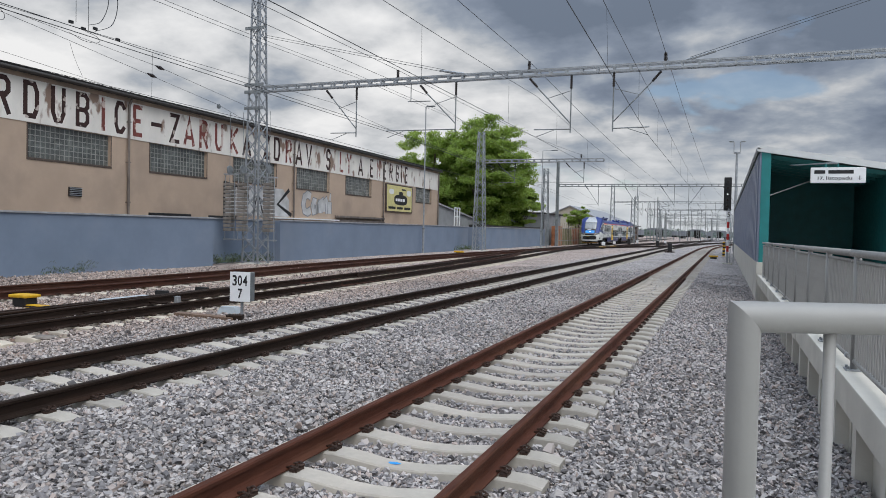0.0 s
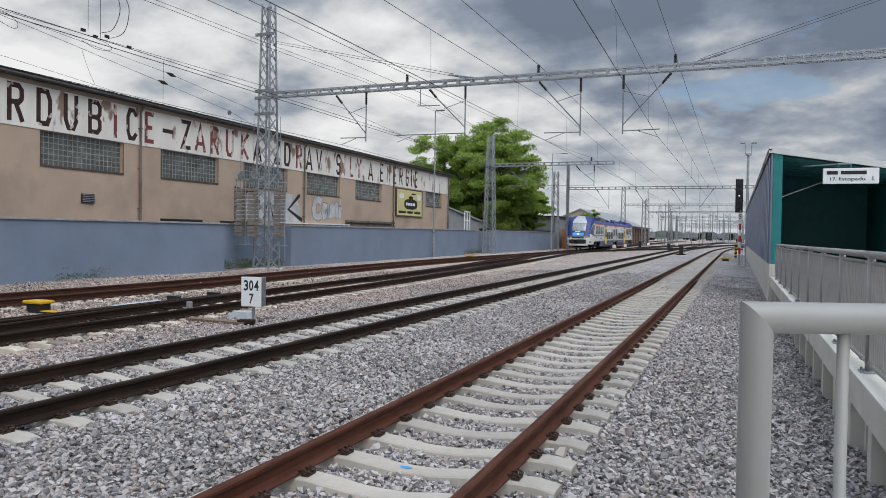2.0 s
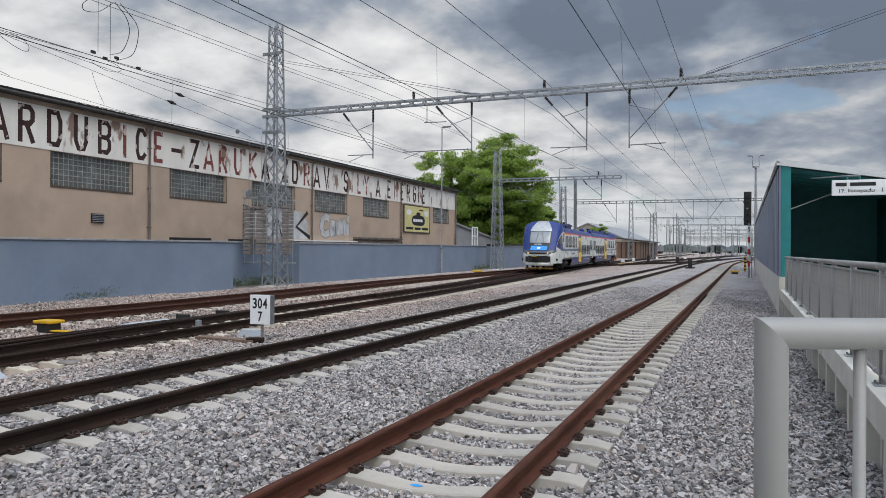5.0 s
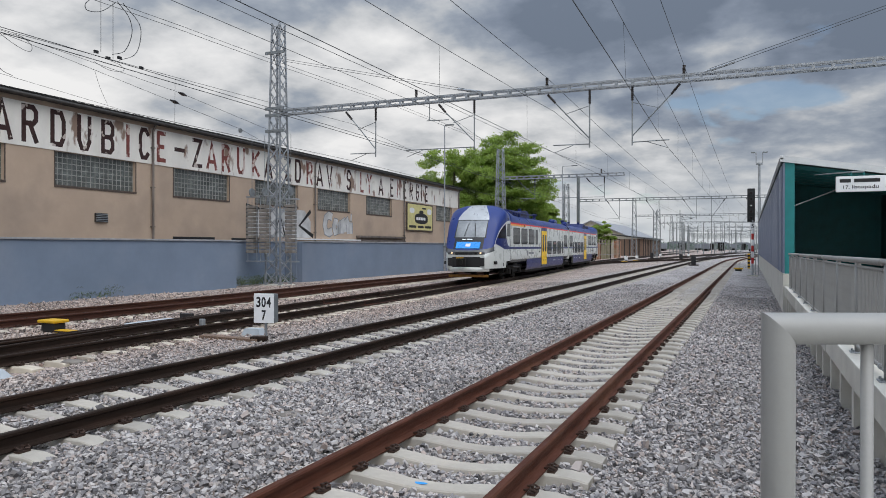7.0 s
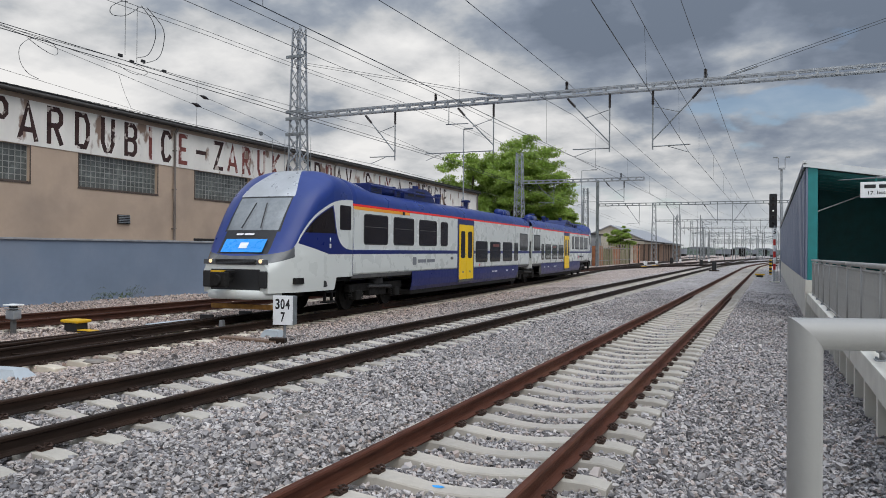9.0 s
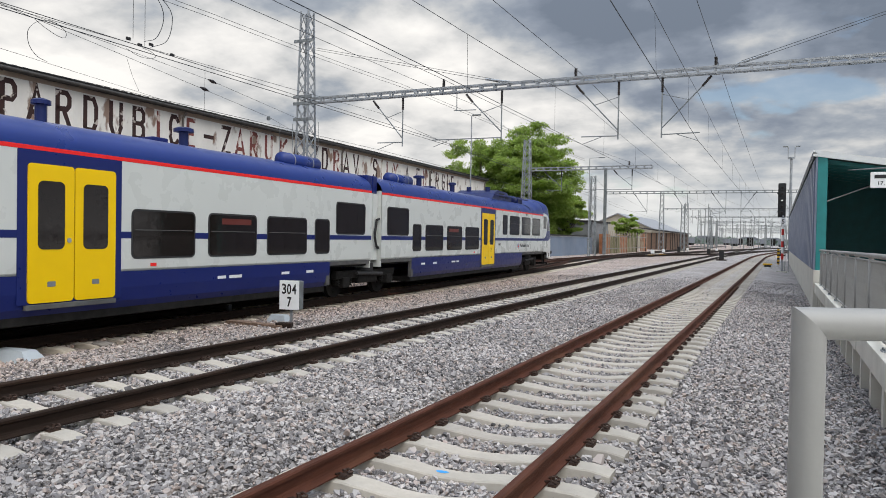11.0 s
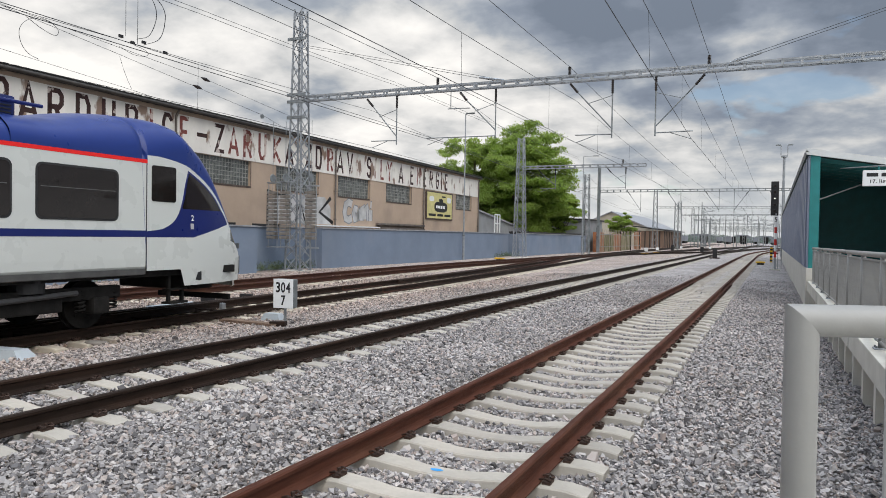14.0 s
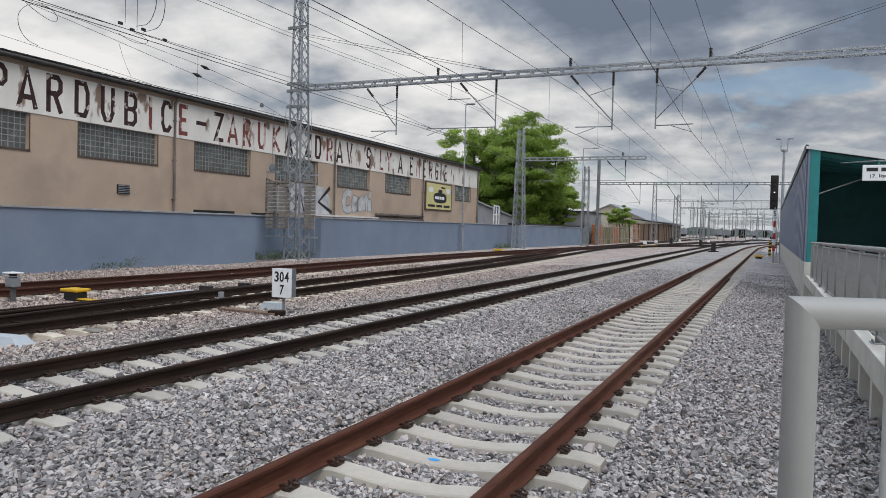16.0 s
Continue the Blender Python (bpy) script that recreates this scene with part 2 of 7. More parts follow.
M["gutter"] = mat("weathered_gutter", (0.035, 0.03, 0.027), 0.6, 0.3, var=0.2)
M["pipe"] = mat("downpipe_zinc", (0.20, 0.17, 0.15), 0.55, 0.4, var=0.25, scale=2, stretch=(1, 1, 0.3))
M["glassblock"] = mat("glass_block", (0.115, 0.125, 0.12), 0.25, var=0.2, scale=1.3, bump=0.01, bump_scale=5)
M["mortar"] = mat("glass_block_joint", (0.30, 0.30, 0.28), 0.8, var=0.15)
M["frame_brown"] = mat("window_surround_brown", (0.085, 0.060, 0.048), 0.8, var=0.15)
M["galv"] = mat("galvanised_steel", (0.36, 0.38, 0.40), 0.5, 0.55, var=0.12, scale=4)
M["galv_dark"] = mat("weathered_galvanised_steel", (0.24, 0.26, 0.27), 0.55, 0.5, var=0.15, scale=4)
M["wire"] = mat("copper_wire_dark", (0.05, 0.055, 0.06), 0.5, 0.5, var=0.05)
M["insul"] = mat("brown_insulator", (0.022, 0.016, 0.015), 0.3, var=0.1)
M["concrete"] = mat("precast_concrete_pale", (0.60, 0.58, 0.52), 0.85, var=0.06, scale=1.5, stain=(0.45, 0.42, 0.37), stain_amt=0.5, bump=0.003)
M["concrete_dark"] = mat("stair_concrete_grey", (0.30, 0.30, 0.28), 0.9, var=0.1, scale=1.5, bump=0.003)
M["weight"] = mat("counterweight_concrete", (0.20, 0.18, 0.16), 0.85, var=0.15, scale=5)
M["railpaint"] = mat("grey_painted_steel", (0.285, 0.282, 0.27), 0.42, var=0.03, scale=6, bump=0.0006, bump_scale=120)
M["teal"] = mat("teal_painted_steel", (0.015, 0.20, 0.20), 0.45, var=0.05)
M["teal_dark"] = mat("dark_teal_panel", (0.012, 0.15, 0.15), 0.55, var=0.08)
M["corr"] = mat("blue_grey_profiled_sheet", (0.22, 0.25, 0.33), 0.5, 0.1, var=0.06, scale=1)
M["roofwhite"] = mat("light_grey_fascia", (0.62, 0.64, 0.64), 0.55, var=0.03)
# near-black: the shade under the shelter roof is put into this colour
M["soffit"] = mat("soffit_shade_tone", (0.035, 0.05, 0.05), 0.8, var=0.1, spec=0.1)
M["signwhite"] = mat("white_enamel", (0.80, 0.81, 0.82), 0.4, var=0.03)
M["ink"] = mat("black_ink", (0.012, 0.012, 0.013), 0.6, var=0.0)
M["grey_ink"] = mat("grey_ink", (0.18, 0.19, 0.21), 0.6, var=0.0)
M["yellow"] = mat("yellow_plastic", (0.62, 0.36, 0.01), 0.5, var=0.08, scale=8)
M["black"] = mat("black_plastic", (0.015, 0.015, 0.016), 0.5, var=0.1)
M["rubber"] = mat("dark_rubber", (0.02, 0.02, 0.021), 0.75, var=0.15)
M["red"] = mat("red_paint", (0.50, 0.025, 0.02), 0.5, var=0.08)
M["white"] = mat("white_paint", (0.75, 0.76, 0.76), 0.5, var=0.04)
M["wood"] = mat("weathered_plank", (0.19, 0.125, 0.09), 0.85, var=0.25, scale=3, stretch=(8, 1, 8), bump=0.004)
M["rustpanel"] = mat("rusty_orange_panel", (0.38, 0.15, 0.07), 0.85, var=0.2, scale=1.5, stain=(0.30, 0.24, 0.16), stain_amt=0.8, stain_scale=0.5)
M["leaf"] = mat("walnut_leaf", (0.195, 0.275, 0.068), 0.55, var=0.2, scale=0.5, island=0.4)


def let_light_through(m, color, k):
    """Leaves pass part of the light that falls on their other side."""
    n, l = m.node_tree.nodes, m.node_tree.links
    tr, mx = n.new("ShaderNodeBsdfTranslucent"), n.new("ShaderNodeMixShader")
    tr.inputs[0].default_value = (*color, 1)
    mx.inputs[0].default_value = k
    out = next(q for q in n if q.type == "OUTPUT_MATERIAL")
    l.new(n["Principled BSDF"].outputs[0], mx.inputs[1])
    l.new(tr.outputs[0], mx.inputs[2])
    l.new(mx.outputs[0], out.inputs[0])


let_light_through(M["leaf"], (0.43, 0.56, 0.13), 0.6)
M["bark"] = mat("grey_bark", (0.11, 0.085, 0.065), 0.9, var=0.25, scale=4, stretch=(3, 3, 0.6), bump=0.02, bump_scale=12)
M["weed"] = mat("wild_weed", (0.085, 0.12, 0.05), 0.7, var=0.2, island=0.3)
M["shed"] = mat("grey_shed_wall", (0.27, 0.28, 0.29), 0.85, var=0.08, scale=1)
M["shed_roof"] = mat("shed_roof_sheet", (0.30, 0.31, 0.33), 0.6, var=0.1)
# haze of the distance painted into the base colour
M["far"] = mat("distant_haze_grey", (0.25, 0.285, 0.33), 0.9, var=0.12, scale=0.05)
M["bluedot"] = mat("blue_spray_mark", (0.03, 0.30, 0.70), 0.7, var=0.05)
# train
M["t_white"] = mat("train_white_lacquer", (0.60, 0.62, 0.595), 0.3, var=0.006, scale=1, coat=0.1, spec=0.4)
M["t_blue"] = mat("train_blue_lacquer", (0.015, 0.036, 0.185), 0.33, var=0.02, scale=0.8, coat=0.0, spec=0.35)
M["t_navy"] = mat("train_navy_lacquer", (0.010, 0.019, 0.125), 0.35, var=0.02, coat=0.0, spec=0.3)
M["t_equip"] = mat("train_roof_equipment", (0.012, 0.022, 0.105), 0.42, var=0.1, scale=3, spec=0.3)
M["t_red"] = mat("train_red_stripe", (0.80, 0.022, 0.02), 0.4, var=0.02, spec=0.3)
M["t_orange"] = mat("train_orange_stripe", (0.85, 0.36, 0.02), 0.35, var=0.02)
M["t_yellow"] = mat("train_yellow_door", (0.88, 0.56, 0.004), 0.4, var=0.01, spec=0.3)
M["t_silver"] = mat("train_silver_hood", (0.46, 0.47, 0.475), 0.33, 0.4, var=0.08, scale=2)
M["t_grey"] = mat("train_underframe_grey", (0.10, 0.10, 0.098), 0.65, var=0.15, scale=4)
M["t_under"] = mat("train_bogie_dirt", (0.016, 0.015, 0.014), 0.8, var=0.25, scale=5, spec=0.2)
M["t_damper"] = mat("train_damper", (0.04, 0.04, 0.042), 0.6, var=0.15, scale=6)
M["t_screen"] = mat("train_blue_display", (0.02, 0.26, 0.72), 0.3, var=0.03, emit=(0.02, 0.25, 0.75, 0.18))
M["t_glass"] = glass_dark("train_window_glass", (0.016, 0.012, 0.011))
# pale grey base adds painted sky reflection to the glossy coat
M["t_wind"] = mat("train_windscreen_sky_tone", (0.20, 0.215, 0.22), 0.10, var=0.18, scale=1.6, spec=0.8, coat=1.0)
M["t_lamp"] = mat("train_headlamp_glass", (0.10, 0.105, 0.11), 0.12, 0.0, var=0.1)
M["t_beam"] = mat("train_headlamp_lit", (0.9, 0.7, 0.45), 0.3, var=0.0, emit=(1.0, 0.66, 0.33, 0.8))
M["t_led"] = mat("train_amber_display", (0.10, 0.02, 0.015), 0.4, var=0.0, emit=(1.0, 0.12, 0.05, 0.015))
M["t_plough"] = mat("train_plough_rust", (0.33, 0.16, 0.03), 0.7, var=0.2, scale=6)


# ---- mesh helpers ----
def mesh_ob(name, bm, material, smooth=False):
    me = bpy.data.meshes.new(name)
    bm.normal_update()
    bm.to_mesh(me)
    bm.free()
    me.materials.append(material)
    if smooth:
        for p in me.polygons:
            p.use_smooth = True
    return new(name, me)


def part(name, bm, material, parent, label="", smooth=False):
    ob = mesh_ob(name, bm, material, smooth)
    ob.parent = parent
    return tagged(ob, label)


def thing(name, label, category, group="", kind="", at=None):
    ob = new(name)
    ob.empty_display_size = 0.2
    if at is not None:
        ob.matrix_world = at
    return tagged(ob, label, category, group, kind)


def box(bm, x0, x1, y0, y1, z0, z1, bev=0.0):
    vs = [bm.verts.new((x, y, z)) for z in (z0, z1) for y in (y0, y1) for x in (x0, x1)]
    fs = [bm.faces.new([vs[i] for i in q]) for q in ((0, 2, 3, 1), (4, 5, 7, 6), (0, 1, 5, 4), (2, 6, 7, 3), (0, 4, 6, 2), (1, 3, 7, 5))]
    if bev:
        es = list({e for f in fs for e in f.edges})
        bmesh.ops.bevel(bm, geom=es, offset=bev, segments=2, affect="EDGES", profile=0.6)
    return bm


def B(x0, x1, y0, y1, z0, z1, bev=0.0):
    return box(bmesh.new(), x0, x1, y0, y1, z0, z1, bev)


def tube(bm, p, q, r, n=8, r2=None):
    p, q = Vector(p), Vector(q)
    d = (q - p).normalized()
    a = d.orthogonal().normalized()
    b = d.cross(a)
    r2 = r if r2 is None else r2
    lo = [bm.verts.new(p + (a * math.cos(2 * math.pi * i / n) + b * math.sin(2 * math.pi * i / n)) * r) for i in range(n)]
    hi = [bm.verts.new(q + (a * math.cos(2 * math.pi * i / n) + b * math.sin(2 * math.pi * i / n)) * r2) for i in range(n)]
    for i in range(n):
        bm.faces.new((lo[i], lo[(i + 1) % n], hi[(i + 1) % n], hi[i]))
    bm.faces.new(lo[::-1])
    bm.faces.new(hi)
    return bm


def T(p, q, r, n=8, r2=None):
    return tube(bmesh.new(), p, q, r, n, r2)


def bar(bm, p, q, w):
    """A square bar from p to q."""
    return tube(bm, p, q, w * 0.707, 4)


def polytube(bm, pts, r, n=6):
    for a, b in zip(pts, pts[1:]):
        tube(bm, a, b, r, n)
    return bm


def sweep(profile, pts, closed=True):
    """Moves a profile (across, up) along points of the plan; the ends are capped."""
    bm = bmesh.new()
    rings = []
    for i, p in enumerate(pts):
        a, b = Vector(pts[max(0, i - 1)]), Vector(pts[min(len(pts) - 1, i + 1)])
        d = (b - a)
        d.z = 0
        d.normalize()
        side = Vector((d.y, -d.x, 0))
        rings.append([bm.verts.new(Vector(p) + side * u + Vector((0, 0, v))) for u, v in profile])
    k = len(profile)
    for r0, r1 in zip(rings, rings[1:]):
        for i in range(k):
            bm.faces.new((r0[i], r1[i], r1[(i + 1) % k], r0[(i + 1) % k]))
    bm.faces.new(rings[0])
    bm.faces.new(rings[-1][::-1])
    return bm


def lathe(bm, p, q, prof, n=12):
    """A turned piece along p-q; prof gives (share of the way, radius)."""
    p, q = Vector(p), Vector(q)
    d = (q - p).normalized()
    a = d.orthogonal().normalized()
    b = d.cross(a)
    rings = [[bm.verts.new(p + (q - p) * t + (a * math.cos(2 * math.pi * i / n) + b * math.sin(2 * math.pi * i / n)) * r) for i in range(n)] for t, r in prof]
    for r0, r1 in zip(rings, rings[1:]):
        for i in range(n):
            bm.faces.new((r0[i], r0[(i + 1) % n], r1[(i + 1) % n], r1[i]))
    bm.faces.new(rings[0][::-1])
    bm.faces.new(rings[-1])
    return bm


def cord(pts, r, n=6):
    """One connected round cord through the points."""
    pts = [Vector(p) for p in pts]
    bm = bmesh.new()
    rings = []
    for i, p in enumerate(pts):
        d = (pts[min(i + 1, len(pts) - 1)] - pts[max(0, i - 1)]).normalized()
        a = d.cross(Vector((0, 0, 1))) if abs(d.z) < 0.95 else d.cross(Vector((1, 0, 0)))
        a.normalize()
        b = d.cross(a)
        rings.append([bm.verts.new(p + (a * math.cos(2 * math.pi * k / n) + b * math.sin(2 * math.pi * k / n)) * r) for k in range(n)])
    for r0, r1 in zip(rings, rings[1:]):
        for i in range(n):
            bm.faces.new((r0[i], r0[(i + 1) % n], r1[(i + 1) % n], r1[i]))
    bm.faces.new(rings[0][::-1])
    bm.faces.new(rings[-1])
    return bm


def text_mesh(s, width, height, depth=0.004, bold=0.0, fit=True):
    """The characters s as a mesh in the x-z plane, from (0, 0) to (width, height), facing -y."""
    cu = bpy.data.curves.new("t", "FONT")
    cu.body, cu.size, cu.offset, cu.extrude = s, 1.0, bold, 0.0
    cu.resolution_u = 3
    tmp = new("t", cu)
    bpy.context.view_layer.update()
    me = bpy.data.meshes.new_from_object(tmp.evaluated_get(bpy.context.evaluated_depsgraph_get()))
    bpy.data.objects.remove(tmp)
    bm = bmesh.new()
    bm.from_mesh(me)
    bpy.data.meshes.remove(me)
    xs, ys = [v.co.x for v in bm.verts], [v.co.y for v in bm.verts]
    x0, x1, y0, y1 = min(xs), max(xs), min(ys), max(ys)
    kz = height / max(1e-6, y1 - y0)
    kx = width / max(1e-6, x1 - x0) if fit else kz
    for v in bm.verts:
        v.co = ((v.co.x - x0) * kx, 0, (v.co.y - y0) * kz)
    ex = bmesh.ops.extrude_face_region(bm, geom=bm.faces[:])
    for v in ex["geom"]:
        if isinstance(v, bmesh.types.BMVert):
            v.co.y -= depth
    return bm


def moved(bm, m):
    bm.transform(m)
    return bm


# ---- the plan ----
def track_3(y):
    """Centre line of the track that the train runs on."""
    if y < 10:
        return -9.21 - 0.031 * (y - 10)
    if y < 50:
        return -9.21 - 0.031 * (y - 10) - 0.00064 * (y - 10) ** 2
    return smooth_table(y, [(45, -11.08), (50, -11.474), (55, -11.901), (65, -12.78), (78, -13.75), (98, -14.6), (110, -14.92), (125, -15.15), (142, -15.38), (320, -17.2)])


def track_4(y):
    """Centre line of the track by the wall, which joins its neighbour far out."""
    return smooth_table(y, [(-40, -15.2), (-5, -14.7), (11, -14.25), (17, -14.05), (22, -14.2), (30, -14.7), (40, -15.0), (50, -14.8), (60, -14.45), (72, -14.2), (86, -14.2)])


def bend(y):
    """Beyond the station throat the lines bend gently."""
    return 0.0008 * min(115.0, max(0.0, y - 85)) ** 2 + 0.184 * max(0.0, y - 200)


TRACK_2_X = -4.64


def track_1(y):
    return bend(y)


def track_2(y):
    return TRACK_2_X + bend(y)


def edge(y):
    """Face of the platform wall."""
    return 3.475 - 0.0025 * y


def ground_z(x, y):
    """Top of the ballast bed: level under the tracks, lower along the platform."""
    z = -0.235
    if x > 1.3:
        z -= 0.13 * min(1.0, (x - 1.3) / 1.6)
    if x < -14.5:
        z += 0.10 * min(1.0, (-14.5 - x) / 2.5)
    for c in (-2.3, -6.9):
        z += 0.03 * math.exp(-((x - c) / 0.8) ** 2)
    return z


def build_ground():
    bm = bmesh.new()
    xs = [-2600, -600, -200, -90, -45, -30] + [-24 + 0.75 * i for i in range(38)] + [6, 9, 15, 30, 90, 300, 900, 2600]
    ys = [-600, -100, -30, -12] + [-6 + 0.75 * i for i in range(60)] + [40 + 3 * i for i in range(25)] + [120, 160, 240, 400, 800, 1600, 4200]
    grid = [[bm.verts.new((x, y, ground_z(x, y) - 0.045 * min(1.0, max(0.0, (34 - y) / 16)) + (0.012 * noise.noise((x * 0.8, y * 0.8, 0)) if -24 < x < 5 else 0))) for x in xs] for y in ys]
    for r0, r1 in zip(grid, grid[1:]):
        for i in range(len(xs) - 1):
            bm.faces.new((r0[i], r0[i + 1], r1[i + 1], r1[i]))
    g = mesh_ob("ground", bm, M["ballast_far"], True)
    tagged(g, "grey crushed-stone ballast ground between the railway tracks", "ground", kind="structure")


def scatter_stones():
    """Loose crushed stones on the bed, thick close by and thinner with distance."""
    rs = np.random.RandomState(4)
    base = np.array([(sx, sy, sz) for sz in (-1, 1) for sy in (-1, 1) for sx in (-1, 1)], float)
    quads = np.array([(0, 2, 3, 1), (4, 5, 7, 6), (0, 1, 5, 4), (2, 6, 7, 3), (0, 4, 6, 2), (1, 3, 7, 5)])
    spots = []
    zones = ((-2.2, 4.0, 2.2, 7.0, 2050, 0.0172), (-7.5, -2.2, 3.2, 9.0, 1600, 0.0175), (-2.2, 3.6, 7.0, 13.0, 1650, 0.0172), (-8.2, -2.2, 9.0, 16.0, 1350, 0.0172), (-2.2, 3.5, 13.0, 20.0, 1250, 0.0162), (-2.2, 3.4, 20.0, 25.0, 620, 0.0162), (-2.2, 3.4, 25.0, 31.0, 300, 0.0165), (-2.2, 3.4, 31.0, 40.0, 90, 0.0165), (-18.6, -8.2, 7.0, 22.0, 520, 0.0195), (-18.0, -8.2, 22.0, 32.0, 160, 0.020), (-8.2, -2.2, 16.0, 22.0, 900, 0.0168), (-8.2, -2.2, 22.0, 28.0, 450, 0.0170), (-8.2, -2.2, 28.0, 38.0, 120, 0.0170))
    for x0, x1, y0, y1, dens, size in zones:
        k = int((x1 - x0) * (y1 - y0) * dens)
        p = np.c_[rs.uniform(x0, x1, k), rs.uniform(y0, y1, k), size * rs.lognormal(0, 0.28, k)]
        spots.append(p)
    p = np.concatenate(spots)
    # only what the view can reach
    ang = np.degrees(np.arctan2(-(p[:, 0] - 2.4), p[:, 1]))
    p = p[(ang > -14) & (ang < 64)]
    # none on the sleepers' upper faces
    def on_sleeper(px, py, cx, y0, half):
        return (np.abs(px - cx) < half) & (np.abs((py - y0 + 0.3) % 0.6 - 0.3) < 0.145)
    keep = ~on_sleeper(p[:, 0], p[:, 1], 0.0, SLEEPER_1, 1.22) & ~on_sleeper(p[:, 0], p[:, 1], TRACK_2_X, SLEEPER_2, 1.22)
    for r in (-0.755, 0.755, TRACK_2_X - 0.755, TRACK_2_X + 0.755):
        keep &= np.abs(p[:, 0] - r) > 0.10
    keep &= p[:, 0] < 3.475 - 0.0025 * p[:, 1] + 0.1
    c3 = np.array([track_3(v) for v in p[:, 1]])
    c4 = np.array([track_4(v) for v in p[:, 1]])
    for c in (c3, c4):
        d = np.abs(p[:, 0] - c)
        keep &= (np.abs(d - 0.7535) > 0.12) & ~((d < 1.3) & (np.random.RandomState(9).random(len(d)) < 0.5))
    keep &= ~((p[:, 0] > c3 - 2.0) & (p[:, 0] < c3 - 0.5) & (p[:, 1] < 16))
    p = p[keep]
    k = len(p)
    gz = np.array([ground_z(x, y) for x, y, _ in p])
    z = gz + p[:, 2] * rs.uniform(-0.9, 1.8, k)
    z -= np.where(np.abs(p[:, 0]) < 1.3, 0.026 + 0.5 * p[:, 2], 0.0) + np.where(np.abs(p[:, 0] - TRACK_2_X) < 1.3, 0.004 + 0.35 * p[:, 2], 0.0)
    v = base[None] * rs.uniform(0.32, 1.12, (k, 8, 3)) * p[:, 2][:, None, None] * np.stack([rs.uniform(0.8, 1.35, k), rs.uniform(0.7, 1.1, k), rs.uniform(0.42, 0.72, k)], 1)[:, None, :]
    a, b, c = rs.uniform(0, 6.28, k), rs.normal(0, 0.5, k), rs.normal(0, 0.5, k)
    ca, sa, cb, sb, cc, sc = np.cos(a), np.sin(a), np.cos(b), np.sin(b), np.cos(c), np.sin(c)
    x, y, w = v[..., 0], v[..., 1], v[..., 2]
    y, w = y * cb[:, None] - w * sb[:, None], y * sb[:, None] + w * cb[:, None]
    x, w = x * cc[:, None] + w * sc[:, None], -x * sc[:, None] + w * cc[:, None]
    x, y = x * ca[:, None] - y * sa[:, None], x * sa[:, None] + y * ca[:, None]
    v = np.stack([x + p[:, 0][:, None], y + p[:, 1][:, None], w + z[:, None]], 2).reshape(-1, 3)
    fc = (quads[None] + (np.arange(k) * 8)[:, None, None]).reshape(-1)
    me = bpy.data.meshes.new("ballast_stones")
    me.vertices.add(len(v))
    me.vertices.foreach_set("co", v.astype(np.float32).ravel())
    nf = k * 6
    me.loops.add(nf * 4)
    me.loops.foreach_set("vertex_index", fc.astype(np.int32))
    me.polygons.add(nf)
    me.polygons.foreach_set("loop_start", np.arange(0, nf * 4, 4, dtype=np.int32))
    me.polygons.foreach_set("loop_total", np.full(nf, 4, dtype=np.int32))
    me.polygons.foreach_set("use_smooth", np.zeros(nf, dtype=bool))
    me.update(calc_edges=True)
    me.materials.append(M["ballast"])
    ob = new("ballast_stones", me)
    tagged(ob, "loose angular grey ballast stones lying on the track bed", "gravel", kind="stuff")


SLEEPER_1, SLEEPER_2 = 5.386 % 0.6, 0.41
RAIL = [(-0.075, -0.172), (0.075, -0.172), (0.075, -0.160), (0.018, -0.142), (0.009, -0.125), (0.009, -0.052), (0.034, -0.038), (0.036, -0.012), (0.026, 0.0), (-0.026, 0.0), (-0.036, -0.012), (-0.034, -0.038), (-0.009, -0.052), (-0.009, -0.125), (-0.018, -0.142), (-0.075, -0.160)]


def sleeper_mesh(name, material, half=1.195):
    """A prestressed sleeper: raised, flat rail seats, a dip in the middle and sloping ends."""
    prof = [(-half, -0.215), (-half + 0.10, -0.196), (-1.02, -0.186), (-0.60, -0.184), (-0.42, -0.200), (-0.2, -0.226), (0, -0.232), (0.2, -0.226), (0.42, -0.200), (0.60, -0.184), (1.02, -0.186), (half - 0.10, -0.196), (half, -0.215)]
    bm = bmesh.new()
    rows = []
    for x, z in prof:
        wt = 0.105 if abs(x) < 0.3 else 0.115
        rows.append([bm.verts.new((x, s, zz)) for s, zz in ((-wt - 0.03, -0.34), (-wt, z - 0.012), (-wt + 0.012, z), (wt - 0.012, z), (wt, z - 0.012), (wt + 0.03, -0.34))])
    for a, b in zip(rows, rows[1:]):
        for i in range(5):
            bm.faces.new((a[i], b[i], b[i + 1], a[i + 1]))
    bm.faces.new(rows[0])
    bm.faces.new(rows[-1][::-1])
    bmesh.ops.recalc_face_normals(bm, faces=bm.faces[:])
    me = bpy.data.meshes.new(name)
    bm.to_mesh(me)
    bm.free()
    me.materials.append(material)
    return me


